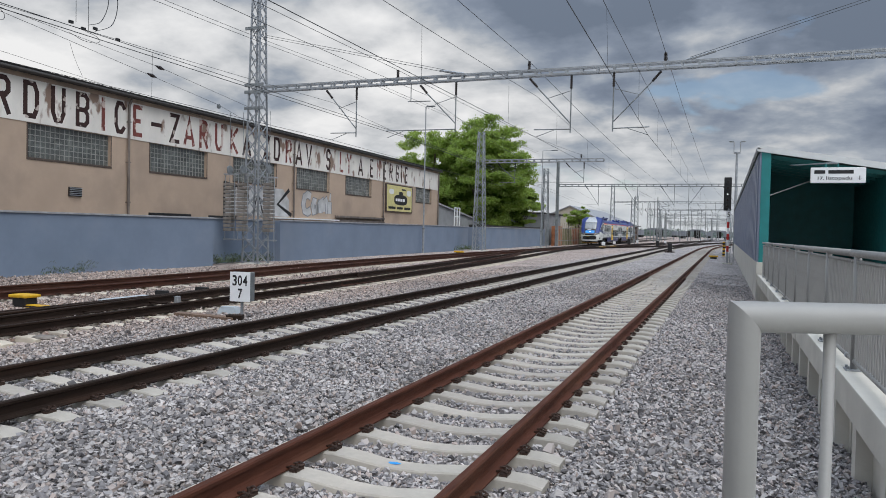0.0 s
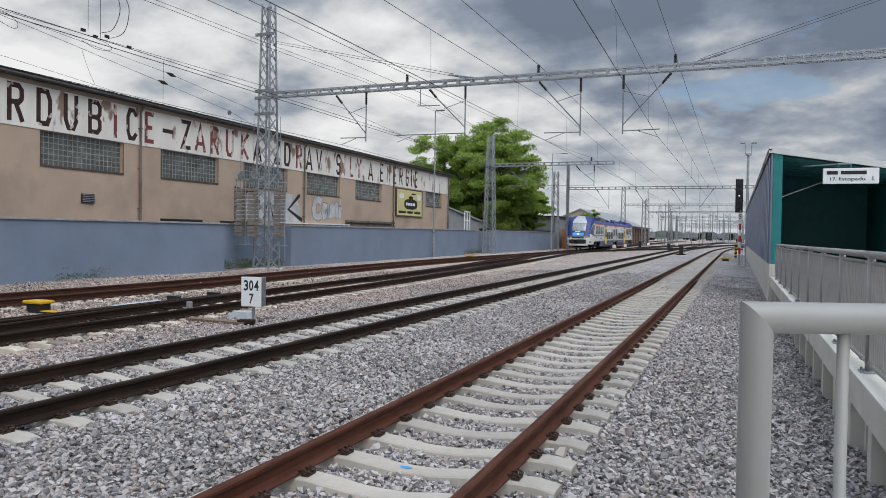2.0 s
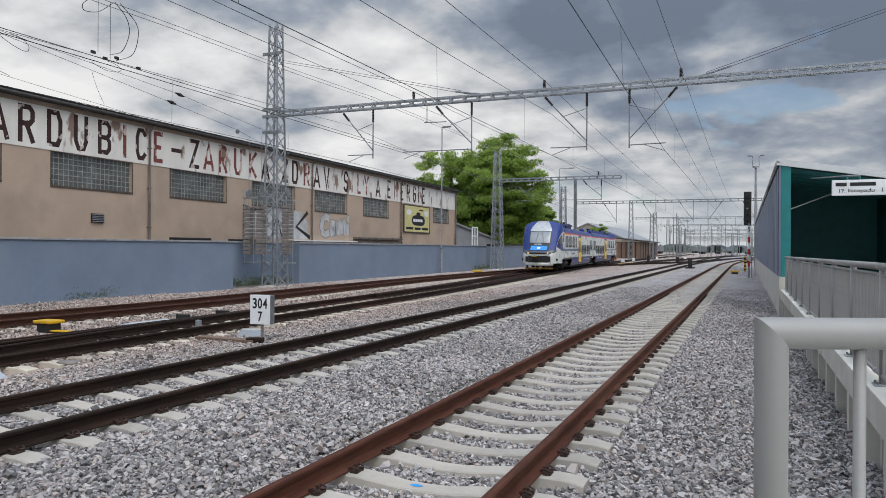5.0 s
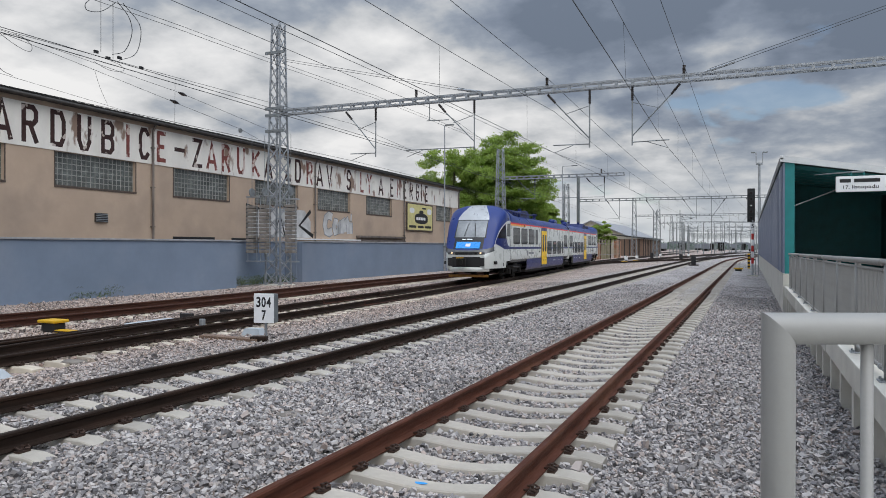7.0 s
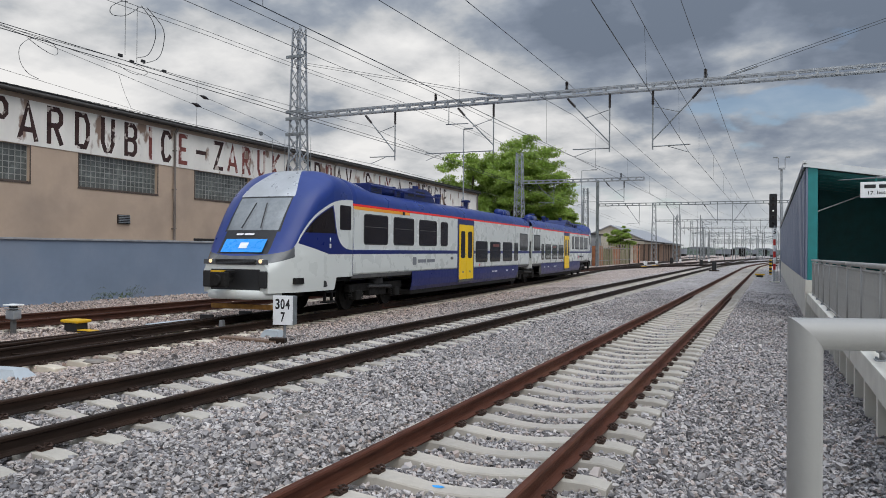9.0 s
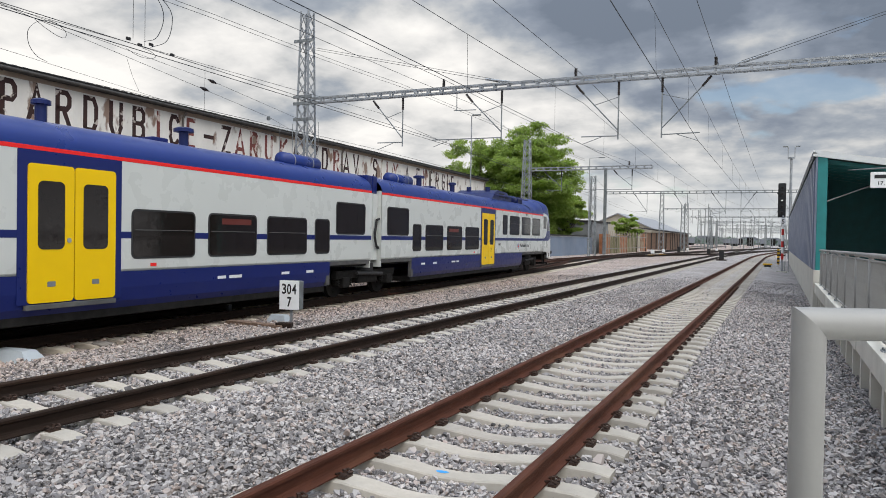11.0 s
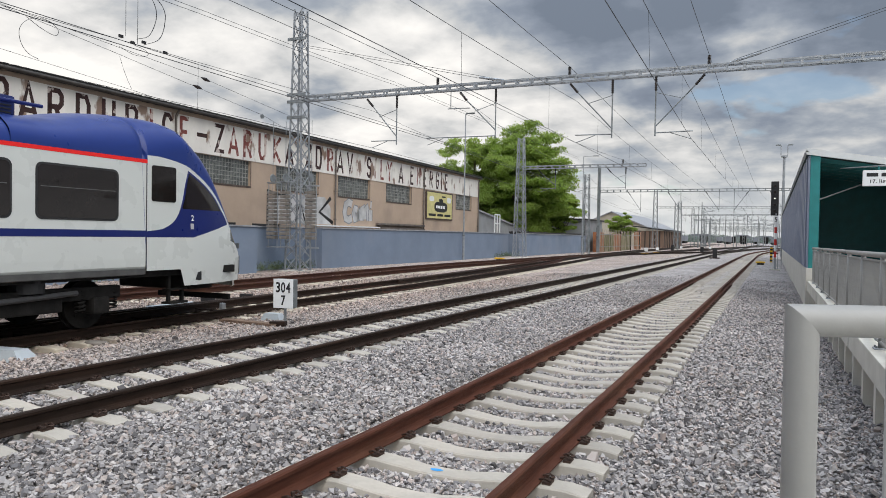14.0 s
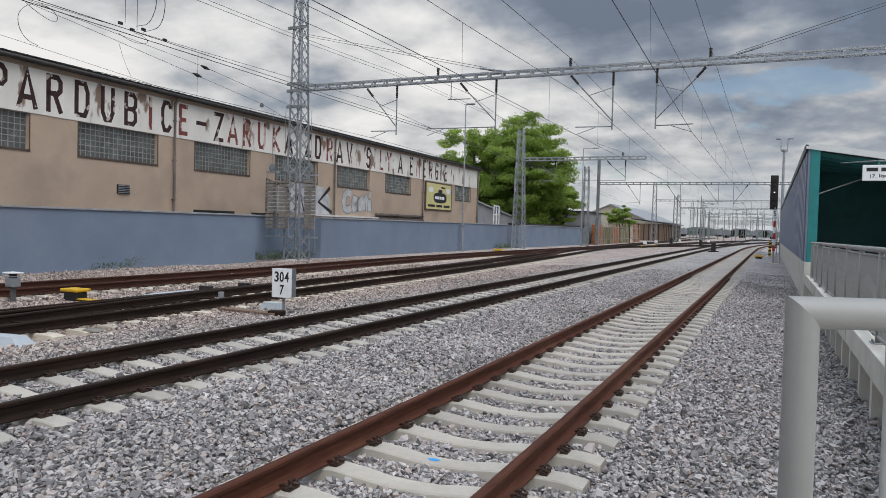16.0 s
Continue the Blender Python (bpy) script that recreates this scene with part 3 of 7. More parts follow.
def fastening_mesh():
    """Spring clips and screws on both sides of one rail foot."""
    bm = bmesh.new()
    for s in (-1, 1):
        box(bm, min(s * 0.085, s * 0.15), max(s * 0.085, s * 0.15), -0.06, 0.06, -0.186, -0.165)
        for yy in (-0.05, 0.05):
            polytube(bm, [(s * 0.06, yy, -0.150), (s * 0.11, yy * 1.2, -0.132), (s * 0.155, yy, -0.150), (s * 0.13, yy * 0.3, -0.150)], 0.009, 5)
        tube(bm, (s * 0.115, 0, -0.186), (s * 0.115, 0, -0.120), 0.014, 6)
    me = bpy.data.meshes.new("fastening")
    bm.to_mesh(me)
    bm.free()
    me.materials.append(M["clip"])
    return me


def build_track(label, line, phase, y0, y1, rail_mat, sleeper_me, clip_me, clip_to, apart_to, y_far):
    tr = thing("railway_track", label, "railway track", "tracks of the station throat", "structure")
    ys = [y0 + 1.5 * i for i in range(int((y1 - y0) / 1.5) + 1)] + [y1 + 6 * i for i in range(1, int((y_far - y1) / 6) + 1)]
    for s in (-0.7535, 0.7535):
        part("rail", sweep(RAIL, [(line(y) + s, y, 0) for y in ys]), rail_mat, tr)
    k = math.ceil((y0 - phase) / 0.6)
    rest = bmesh.new()
    y = phase + 0.6 * k
    while y < y_far:
        a = math.degrees(math.atan2(-(line(y + 0.5) - line(y - 0.5)), 1))
        if y < apart_to:
            sl = new("sleeper", sleeper_me)
            sl.parent = tr
            sl.matrix_basis = pose(line(y), y, 0, 0, 0, a)
            if y < clip_to:
                for s in (-0.7535, 0.7535):
                    c = new("rail_fastening", clip_me)
                    c.parent = sl
                    c.matrix_basis = pose(s, 0, 0)
        elif y < 130:
            box(rest, line(y) - 1.19, line(y) + 1.19, y - 0.115, y + 0.115, -0.3, -0.19)
        y += 0.6
    if len(rest.verts):
        tagged(part("far_sleepers", rest, M["sleeper_far"], tr), kind="stuff")
    else:
        rest.free()
    return tr


def build_tracks():
    new_s, old_s, clip = sleeper_mesh("sleeper", M["sleeper"]), sleeper_mesh("sleeper_worn", M["sleeper_old"], 1.28), fastening_mesh()
    t1 = build_track("straight track of rust-brown rails on pale concrete sleepers", track_1, SLEEPER_1, -40, 110, M["rail_rust"], new_s, clip, 32, 75, 420)
    build_track("dark-railed straight track on pale concrete sleepers in ballast", track_2, SLEEPER_2, -40, 110, M["rail_dark"], new_s, clip, 24, 75, 420)
    t3 = build_track("dark-railed track with a turnout on worn sleepers", track_3, 0.1, -45, 110, M["rail_dark"], old_s, clip, 18, 60, 300)
    build_track("brown-railed rusty track beside the blue-grey wall, joining its neighbour", track_4, 0.3, -40, 84, M["rail_brown"], old_s, clip, 16, 50, 84)
    far_lines()
    # switch rails of the turnout
    ys = [2 + 1.0 * i for i in range(16)]
    part("switch_rail", sweep(RAIL, [(track_3(y) - 0.68 + 0.0052 * (17 - y) ** 2, y, -0.004) for y in ys]), M["rail_dark"], t3, "dark steel switch rail")
    part("switch_rail", sweep(RAIL, [(track_3(y) - 0.86 - 0.0028 * (17 - y) ** 2, y, -0.004) for y in ys]), M["rail_dark"], t3, "dark steel switch rail")
    part("guard_rail", sweep(RAIL, [(track_3(y) - 0.62, y, 0.002) for y in (24, 26, 30, 34, 36)]), M["rail_dark"], t3, "dark guard rail inside the running rail")
    # the diverging line towards the track by the wall
    ys = [20 + 1.5 * i for i in range(29)]
    for side in (-0.7535, 0.7535):
        part("diverging_rail", sweep(RAIL, [(track_3(y) + side - 2.1 * ((y - 20) / 42) ** 2, y, 0.003) for y in ys]), M["rail_brown"], t3, "brown diverging rail of the turnout")
    # blue spray mark
    bm = bmesh.new()
    vs = [bm.verts.new((-0.08 + (0.055 + 0.008 * math.sin(3 * a)) * math.cos(a), 5.386 - 0.0 + 0.03 * math.sin(a), -0.2265)) for a in [i * 2 * math.pi / 16 for i in range(16)]]
    bm.faces.new(vs)
    part("paint_mark", bm, M["bluedot"], t1, "bright blue spray-paint mark on a sleeper")


def far_lines():
    """Lines of the yard beyond the throat, rails alone on the ballast."""
    for f, y0, y1, label in ((lambda y: track_3(72) + (track_2(128) - track_3(72)) * (3 * ((y - 72) / 56) ** 2 - 2 * ((y - 72) / 56) ** 3), 72, 128, "dark crossover track between two lines"), (lambda y: -11.0 + 0.03 * (y - 100) + 0.0004 * (y - 100) ** 2, 100, 380, "dark yard track in the distance"), (lambda y: -8.6 + 0.02 * (y - 118) + 0.0005 * (y - 118) ** 2, 118, 380, "dark yard track in the distance"), (lambda y: track_2(108) - 3.0 * ((y - 108) / 60) ** 2 + 0.0009 * (y - 108) ** 2, 108, 300, "dark yard track branching off far away"), (lambda y: -19.5 - 0.02 * (y - 112), 185, 300, "dark siding in the distance")):
        t = thing("railway_track", label, "railway track", "tracks of the station throat", "structure")
        for s in (-0.7535, 0.7535):
            part("rail", sweep(RAIL, [(f(y0 + (y1 - y0) * i / 24) + s, y0 + (y1 - y0) * i / 24, 0.0) for i in range(25)]), M["rail_dark"], t)


# ---- boundary wall and building ----
WALL_X = -18.9


def build_wall():
    w = thing("wall_west", "blue-grey painted boundary wall with a thin grey coping", "wall", kind="structure")
    runs = [(-12, 26.3, 0.0), (26.3, 31.5, -1.0), (31.5, 57.0, 0.0), (57.0, 63.5, -1.0), (63.5, 89.6, 0.0)]
    for y0, y1, off in runs:
        x = WALL_X + off
        part("wall_section", B(x - 0.3, x, y0, y1, -0.6, 1.93), M["wallblue"], w)
        part("coping", B(x - 0.36, x + 0.06, y0, y1, 1.933, 2.0, 0.01), M["coping"], w, "thin grey coping slab")
    for y in (26.3, 31.5, 57.0, 63.5):
        part("wall_return", B(WALL_X - 1.3, WALL_X - 0.303, y - 0.14, y + 0.14, -0.6, 1.928), M["wallblue"], w)
    # a low dark strip roof behind the far end
    part("dark_strip", B(WALL_X - 1.2, WALL_X - 0.37, 64, 89.6, 1.9, 2.16), M["roof"], w, "black felt strip behind the coping")


# painted capitals: strokes through points of a grid 4 wide and 8 high
GLYPHS = {"P": "00 08 38 47 45 34 04", "A": "00 28 40/12 32", "R": "00 08 38 47 45 34 04/24 40", "D": "00 08 38 46 42 30 00", "U": "08 02 10 30 42 48", "B": "00 08 38 47 45 34 04/34 43 41 30 00", "I": "00 08", "C": "47 38 18 06 02 10 30 41", "E": "48 08 00 40/04 34", "-": "04 44", "Z": "08 48 00 40", "K": "00 08/48 04 40", "V": "08 20 48", "S": "47 38 18 07 05 14 34 43 41 30 10 01", "L": "08 00 40", "Y": "08 24 48/24 20", "N": "00 08 40 48", "G": "47 38 18 06 02 10 30 42 44 24"}


def painted_letter(ch, w, h, t):
    """A flat painted capital in the y-z plane, w wide and h high, of strokes t thick."""
    bm = bmesh.new()
    strokes = GLYPHS[{"Í": "I", "Á": "A"}.get(ch, ch)].split("/")
    for k, st in enumerate(strokes):
        pts = [Vector((t / 2 + (w - t) * int(q[0]) / 4, t / 2 + (h - t) * int(q[1]) / 8)) for q in st.split()]
        if ch in "IÍ":
            pts = [Vector((w / 2, 0)), Vector((w / 2, h))]
        else:
            a, b = (pts[0] - pts[1]).normalized(), (pts[-1] - pts[-2]).normalized()
            if (pts[0] - pts[-1]).length > 1e-6:
                pts[0], pts[-1] = pts[0] + a * t / 2, pts[-1] + b * t / 2
        last = None
        for i, p in enumerate(pts):
            d0 = (p - pts[i - 1]).normalized() if i else (pts[1] - p).normalized()
            d1 = (pts[i + 1] - p).normalized() if i < len(pts) - 1 else d0
            n0, n1 = Vector((-d0.y, d0.x)), Vector((-d1.y, d1.x))
            n = (n0 + n1).normalized()
            n = n * (t / 2) / max(0.5, n.dot(n0))
            pair = [bm.verts.new((0.0006 * k, c.x, c.y)) for c in (p + n, p - n)]
            if last:
                bm.faces.new((last[0], last[1], pair[1], pair[0]))
            last = pair
    bmesh.ops.recalc_face_normals(bm, faces=bm.faces[:])
    return bm


def build_building():
    """The long rendered warehouse: its own frame runs along its front, local y along the wall, local x out towards the tracks."""
    m = pose(-22.0, 0, 0, 0, 0, math.degrees(math.atan(0.033)))
    h = thing("warehouse", "long beige rendered warehouse with a white lettered band and glass-block windows", "building", at=m)
    wins = [(0.9, 5.0), (7.3, 11.5), (13.7, 17.95), (20.1, 24.25), (26.65, 30.8), (33.1, 37.4), (39.8, 44.05), (46.6, 50.9), (60.45, 64.4)]
    z0, z1, L0, L1, top = 4.13, 5.46, -6.0, 66.5, 7.3
    # front wall with window openings through it
    cuts = [L0] + [v for w in wins for v in w] + [L1]
    part("front_wall", B(-0.35, 0, L0, L1, -0.5, z0), M["plaster"], h)
    part("front_wall", B(-0.35, 0, L0, L1, z1, top), M["plaster"], h)
    for a, b in zip(cuts[0::2], cuts[1::2]):
        part("pier", B(-0.35, 0, a, b, z0, z1), M["plaster"], h)
    part("end_wall", B(-14, -0.353, L1 - 0.35, L1, -0.5, top), M["plaster"], h)
    part("end_wall", B(-14, -0.353, L0, L0 + 0.35, -0.5, top), M["plaster"], h)
    part("back_wall", B(-14.35, -14.003, L0, L1, -0.5, top), M["plaster"], h)
    part("roof", B(-14.6, 0.28, L0 - 0.2, L1 + 0.15, top + 0.003, top + 0.17, 0.02), M["roof"], h, "flat dark felt roof")
    g = bmesh.new()
    tube(g, (0.33, L0, top + 0.02), (0.33, L1, top + 0.02), 0.09, 10)
    part("gutter", g, M["gutter"], h, "dark weathered gutter", True)
    tiles = bmesh.new()
    y = L0
    while y < L1:
        box(tiles, 0.02, 0.3, y, y + 0.19, top + 0.172, top + 0.195 + 0.012 * (int(y * 5) % 2))
        y += 0.21
    tagged(part("roof_edge_tiles", tiles, M["roof"], h, "uneven dark roof edge pieces"), kind="stuff")
    for a, b in wins:
        pane = part("window", B(-0.24, -0.16, a, b, z0, z1), M["glassblock"], h, "glass-block window, dusty grey-green")
        gr = bmesh.new()
        nx = 18
        for i in range(nx + 1):
            yy = a + (b - a) * i / nx
            box(gr, -0.16, -0.145, max(a, yy - 0.014), min(b, yy + 0.014), z0, z1)
        for j in range(7):
            zz = z0 + (z1 - z0) * j / 6
            box(gr, -0.16, -0.142, a, b, max(z0, zz - 0.014), min(z1, zz + 0.014))
        part("joint_grid", gr, M["mortar"], pane, "pale mortar joints between glass blocks")
        fr = bmesh.new()
        box(fr, -0.14, 0.025, a - 0.05, b + 0.05, z0 - 0.09, z0 - 0.002)
        box(fr, -0.14, 0.012, a - 0.05, a - 0.002, z0, z1)
        box(fr, -0.14, 0.012, b + 0.002, b + 0.05, z0, z1)
        part("surround", fr, M["frame_brown"], pane, "brown painted window surround")
    # the painted band and its slogan
    band = part("sign_band", B(0.003, 0.03, L0, L1 - 0.02, 5.47, 7.12), M["band"], h, "flaking white painted band")
    part("end_cap", B(0.0, 0.045, L1 - 0.1, L1 + 0.06, 2.0, 7.2), M["pipe"], h, "grey corner strip")
    slogan = (("P", 16.75), ("A", 17.85), ("R", 18.98), ("D", 20.22), ("U", 21.47), ("B", 22.68), ("I", 23.79), ("C", 24.74), ("E", 25.81), ("-", 27.03), ("Z", 28.29), ("Á", 29.37), ("R", 30.50), ("U", 31.77), ("K", 33.10), ("A", 34.30), ("Z", 36.29), ("D", 37.40), ("R", 38.73), ("A", 39.97), ("V", 41.21), ("Í", 42.19), ("S", 43.87), ("Í", 44.79), ("L", 45.83), ("Y", 47.00), ("A", 48.95), ("E", 50.9), ("N", 52.2), ("E", 53.4), ("R", 54.7), ("G", 56.0), ("I", 56.95), ("E", 58.0))
    red = {6, 8, 11, 12, 13, 14, 18, 24, 25, 28}
    wide = {"A": 0.84, "Á": 0.84, "E": 0.58, "L": 0.54, "I": 0.2, "Í": 0.2, "S": 0.64, "Y": 0.78, "V": 0.80, "C": 0.64, "G": 0.66, "P": 0.66}
    for i, (ch, y) in enumerate(slogan):
        w = wide.get(ch, 0.71)
        bm = painted_letter(ch, w, 1.44, 0.195)
        moved(bm, Matrix(((1, 0, 0, 0.0305), (0, 1, 0, y - w / 2), (0, 0, 1, 5.62), (0, 0, 0, 1))))
        part("letter", bm, M["letter_pale"] if i in (21, 23) else M["letter_red"] if i in red else M["letter"], band)
    # pipes
    for y in (25.2, 39.3, 53.1, 66.1):
        bm = bmesh.new()
        polytube(bm, [(0.33, y, top), (0.12, y, top - 0.35), (0.12, y, 0.2)], 0.055, 10)
        for z in (6.2, 4.4, 2.6):
            box(bm, 0.0, 0.19, y - 0.07, y + 0.07, z - 0.02, z + 0.02)
        part("downpipe", bm, M["pipe"], h, "weathered zinc downpipe")
    # vent
    v = part("vent", B(0.002, 0.07, 22.0, 22.65, 2.72, 3.1, 0.01), M["gutter"], h, "small louvred wall vent")
    for i in range(5):
        part("louvre", B(0.072, 0.11, 22.02, 22.63, 2.755 + 0.072 * i, 2.785 + 0.072 * i), M["galv"], v)
    # low slots and ledges at the foot
    for a, b, z in ((26.6, 29.6, 2.06), (31.0, 33.5, 2.04)):
        part("vent_slot", B(0.002, 0.03, a, b, z, z + 0.12), M["ink"], h, "dark ventilation slot")
    part("ledge", B(0.002, 0.5, 36.5, 44.8, 2.12, 2.2), M["white"], h, "white painted ledge")
    part("pipe_run", B(0.002, 0.3, 45.0, 53.0, 2.35, 2.5), M["pipe"], h)
    part("pipe_run", B(0.002, 0.3, 45.0, 53.0, 2.05, 2.2), M["pipe"], h)
    # painted tags: pale patches with dark and grey strokes
    def patch(name, pts, x, material, label):
        bm = bmesh.new()
        bm.faces.new([bm.verts.new((x, y, z)) for y, z in pts])
        ex = bmesh.ops.extrude_face_region(bm, geom=bm.faces[:])
        for q in ex["geom"]:
            if isinstance(q, bmesh.types.BMVert):
                q.co.x += 0.003
        bmesh.ops.recalc_face_normals(bm, faces=bm.faces[:])
        return part(name, bm, material, h, label)

    def stroke(pts, w, material, x=0.012):
        bm = bmesh.new()
        last = None
        for i in range(len(pts)):
            p, q = pts[max(0, i - 1)], pts[min(len(pts) - 1, i + 1)]
            n = Vector((0, -(q[1] - p[1]), q[0] - p[0])).normalized() * w * 0.6
            c = Vector((x, pts[i][0], pts[i][1]))
            pair = (bm.verts.new(c + n), bm.verts.new(c - n))
            if last:
                bm.faces.new((last[0], last[1], pair[1], pair[0]))
            last = pair
        part("tag_stroke", bm, material, h, "spray-painted stroke")
    patch("tag_ground", [(32.4, 2.25), (38.9, 2.25), (38.9, 3.3), (38.2, 3.95), (37.0, 3.95), (34.4, 3.95), (33.2, 3.85), (32.4, 3.4)], 0.003, M["tagwhite"], "white spray-painted patch")
    stroke([(32.3, 2.2), (32.3, 4.05), (33.2, 3.85), (33.9, 3.9), (34.3, 3.55), (34.6, 3.3)], 0.13, M["ink"])
    stroke([(36.6, 2.3), (36.6, 3.9), (37.2, 3.95)], 0.2, M["ink"])
    stroke([(38.9, 3.95), (37.6, 3.0), (39.2, 2.35)], 0.22, M["ink"])
    stroke([(35.0, 2.4), (35.5, 3.6), (36.0, 2.4)], 0.12, M["ink"], 0.013)
    bubble = (
        [(41.6, 3.65), (41.2, 3.8), (40.8, 3.6), (40.65, 3.1), (40.8, 2.7), (41.2, 2.6), (41.6, 2.75)],
        [(42.35, 3.3), (42.0, 3.4), (41.85, 3.05), (42.0, 2.65), (42.4, 2.75), (42.45, 3.35), (42.6, 2.6)],
        [(42.95, 2.6), (42.95, 3.4), (43.2, 3.5), (43.35, 3.2), (43.4, 2.7)],
        [(43.4, 3.3), (43.7, 3.55), (43.85, 3.2), (43.9, 2.6)],
        [(44.2, 3.4), (44.2, 2.6)],
        [(44.15, 3.75), (44.35, 3.72)],
    )
    for k, pts in enumerate(bubble):
        stroke(pts, 0.50, M["grey_ink"], 0.008 + 0.0015 * k)
        stroke(pts, 0.38, M["tagwhite"], 0.0088 + 0.0015 * k)
    # advertising board
    ad = part("advert_board", B(0.003, 0.1, 53.6, 59.4, 3.02, 5.38), M["frame_brown"], h, "dark-framed pale yellow advertising board")
    cream = mat("advert_cream", (0.62, 0.56, 0.25), 0.6, var=0.06)
    part("panel", B(0.1, 0.11, 53.8, 59.2, 3.12, 5.28), cream, ad)
    def oval(y, z, ry, rz, x, material, k=20):
        bm = bmesh.new()
        bm.faces.new([bm.verts.new((x, y + ry * math.copysign(abs(math.cos(a)) ** 0.7, math.cos(a)), z + rz * math.copysign(abs(math.sin(a)) ** 0.7, math.sin(a)))) for a in [i * 2 * math.pi / k for i in range(k)]])
        part("emblem", bm, material, ad)
    oval(56.7, 4.1, 1.45, 0.45, 0.114, M["ink"])
    oval(56.7, 4.65, 0.45, 0.16, 0.114, M["ink"])
    oval(57.3, 5.0, 0.5, 0.07, 0.114, M["ink"])
    oval(54.7, 4.75, 0.5, 0.22, 0.114, M["white"])
    oval(58.5, 4.75, 0.5, 0.25, 0.114, M["white"])
    for i, (a, b) in enumerate(((55.6, 55.95), (56.05, 56.5), (56.6, 57.0), (57.1, 57.6))):
        part("bar", B(0.116, 0.118, a, b, 3.98, 4.22), M["signwhite"], ad)
    for a, b in ((54.1, 55.6), (55.9, 57.2), (57.5, 58.9)):
        part("bar", B(0.112, 0.115, a, b, 3.3, 3.5), M["ink"], ad)


# ---- platform side ----
def build_platform():
    p = thing("platform_wall", "pale precast concrete platform wall with ribs and a flat coping", "retaining wall", kind="structure")
    for i in range(-2, 60):
        y = 1.0 + 1.2 * i
        if y > 25:
            break
        x = edge(y)
        part("rib", B(x + 0.03, x + 0.30, y - 0.09, y + 0.09, -0.75, 0.168), M["concrete"], p)
    for i in range(-1, 7):
        y0, y1 = 4.0 * i, min(25.35, 4.0 * i + 3.985)
        a = edge((y0 + y1) / 2)
        part("wall_panel", B(a + 0.16, a + 0.30, y0, y1, -0.75, 0.166), M["concrete"], p)
        part("coping_slab", B(a - 0.02, a + 0.42, y0, y1, 0.17, 0.47, 0.012), M["concrete"], p)
    # paving round the stairwell
    pf = bmesh.new()
    x0, x1 = edge(0) + 0.45, edge(0) + 3.9
    box(pf, x0, 60, -40, 4.0, -0.8, 0.40)
    box(pf, x1, 60, 4.0, 34.0, -0.8, 0.40)
    box(pf, x0, 60, 34.0, 200, -0.8, 0.40)
    tagged(mesh_ob("platform", pf, M["concrete"]), "pale concrete platform surface behind the coping", "platform", kind="structure")
    st = thing("stairs", "concrete stairs going down under the platform", "stairs", kind="structure")
    part("well_wall", B(x0, x0 + 0.15, 4.2, 34.0, -4.2, 0.16), M["concrete_dark"], st)
    part("well_wall", B(x1 - 0.15, x1 - 0.003, 4.2, 34.0, -4.2, 0.398), M["concrete_dark"], st)
    part("well_floor", B(x0, x1, 4.003, 34.0, -4.4, -4.203), M["concrete_dark"], st)
    for i in range(26):
        part("step", B(x0 + 0.153, x1 - 0.153, 16.0 + 0.32 * i, 16.0 + 0.32 * (i + 1), -4.2, 0.38 - 0.17 * (i + 1)), M["concrete_dark"], st)
    part("landing", B(x0 + 0.153, x1 - 0.153, 4.003, 15.997, -0.2, 0.38), M["concrete_dark"], st)
    # the wider end of the platform, where the barrier stands
    end = bmesh.new()
    lo, hi = [[end.verts.new((x, y, z)) for x, y in ((2.15, -40), (edge(0) - 0.07, -40), (edge(0) - 0.07, 1.85), (2.15, 1.30))] for z in (-0.8, 0.30)]
    for i in range(4):
        end.faces.new((lo[i], lo[(i + 1) % 4], hi[(i + 1) % 4], hi[i]))
    end.faces.new(lo[::-1])
    end.faces.new(hi)
    tagged(mesh_ob("platform_end", end, M["concrete"]), "pale concrete end of the platform under the barrier", "platform", kind="structure")
    # tall plinth below the shelter
    tagged(mesh_ob("plinth", sweep([(-0.05, -0.75), (0.28, -0.75), (0.28, 0.86), (-0.05, 0.86)], [(edge(y) - 0.01, y, 0) for y in (25.4, 40, 60, 88)]), M["concrete"]), "smooth pale concrete plinth under the shelter", "plinth", kind="structure")


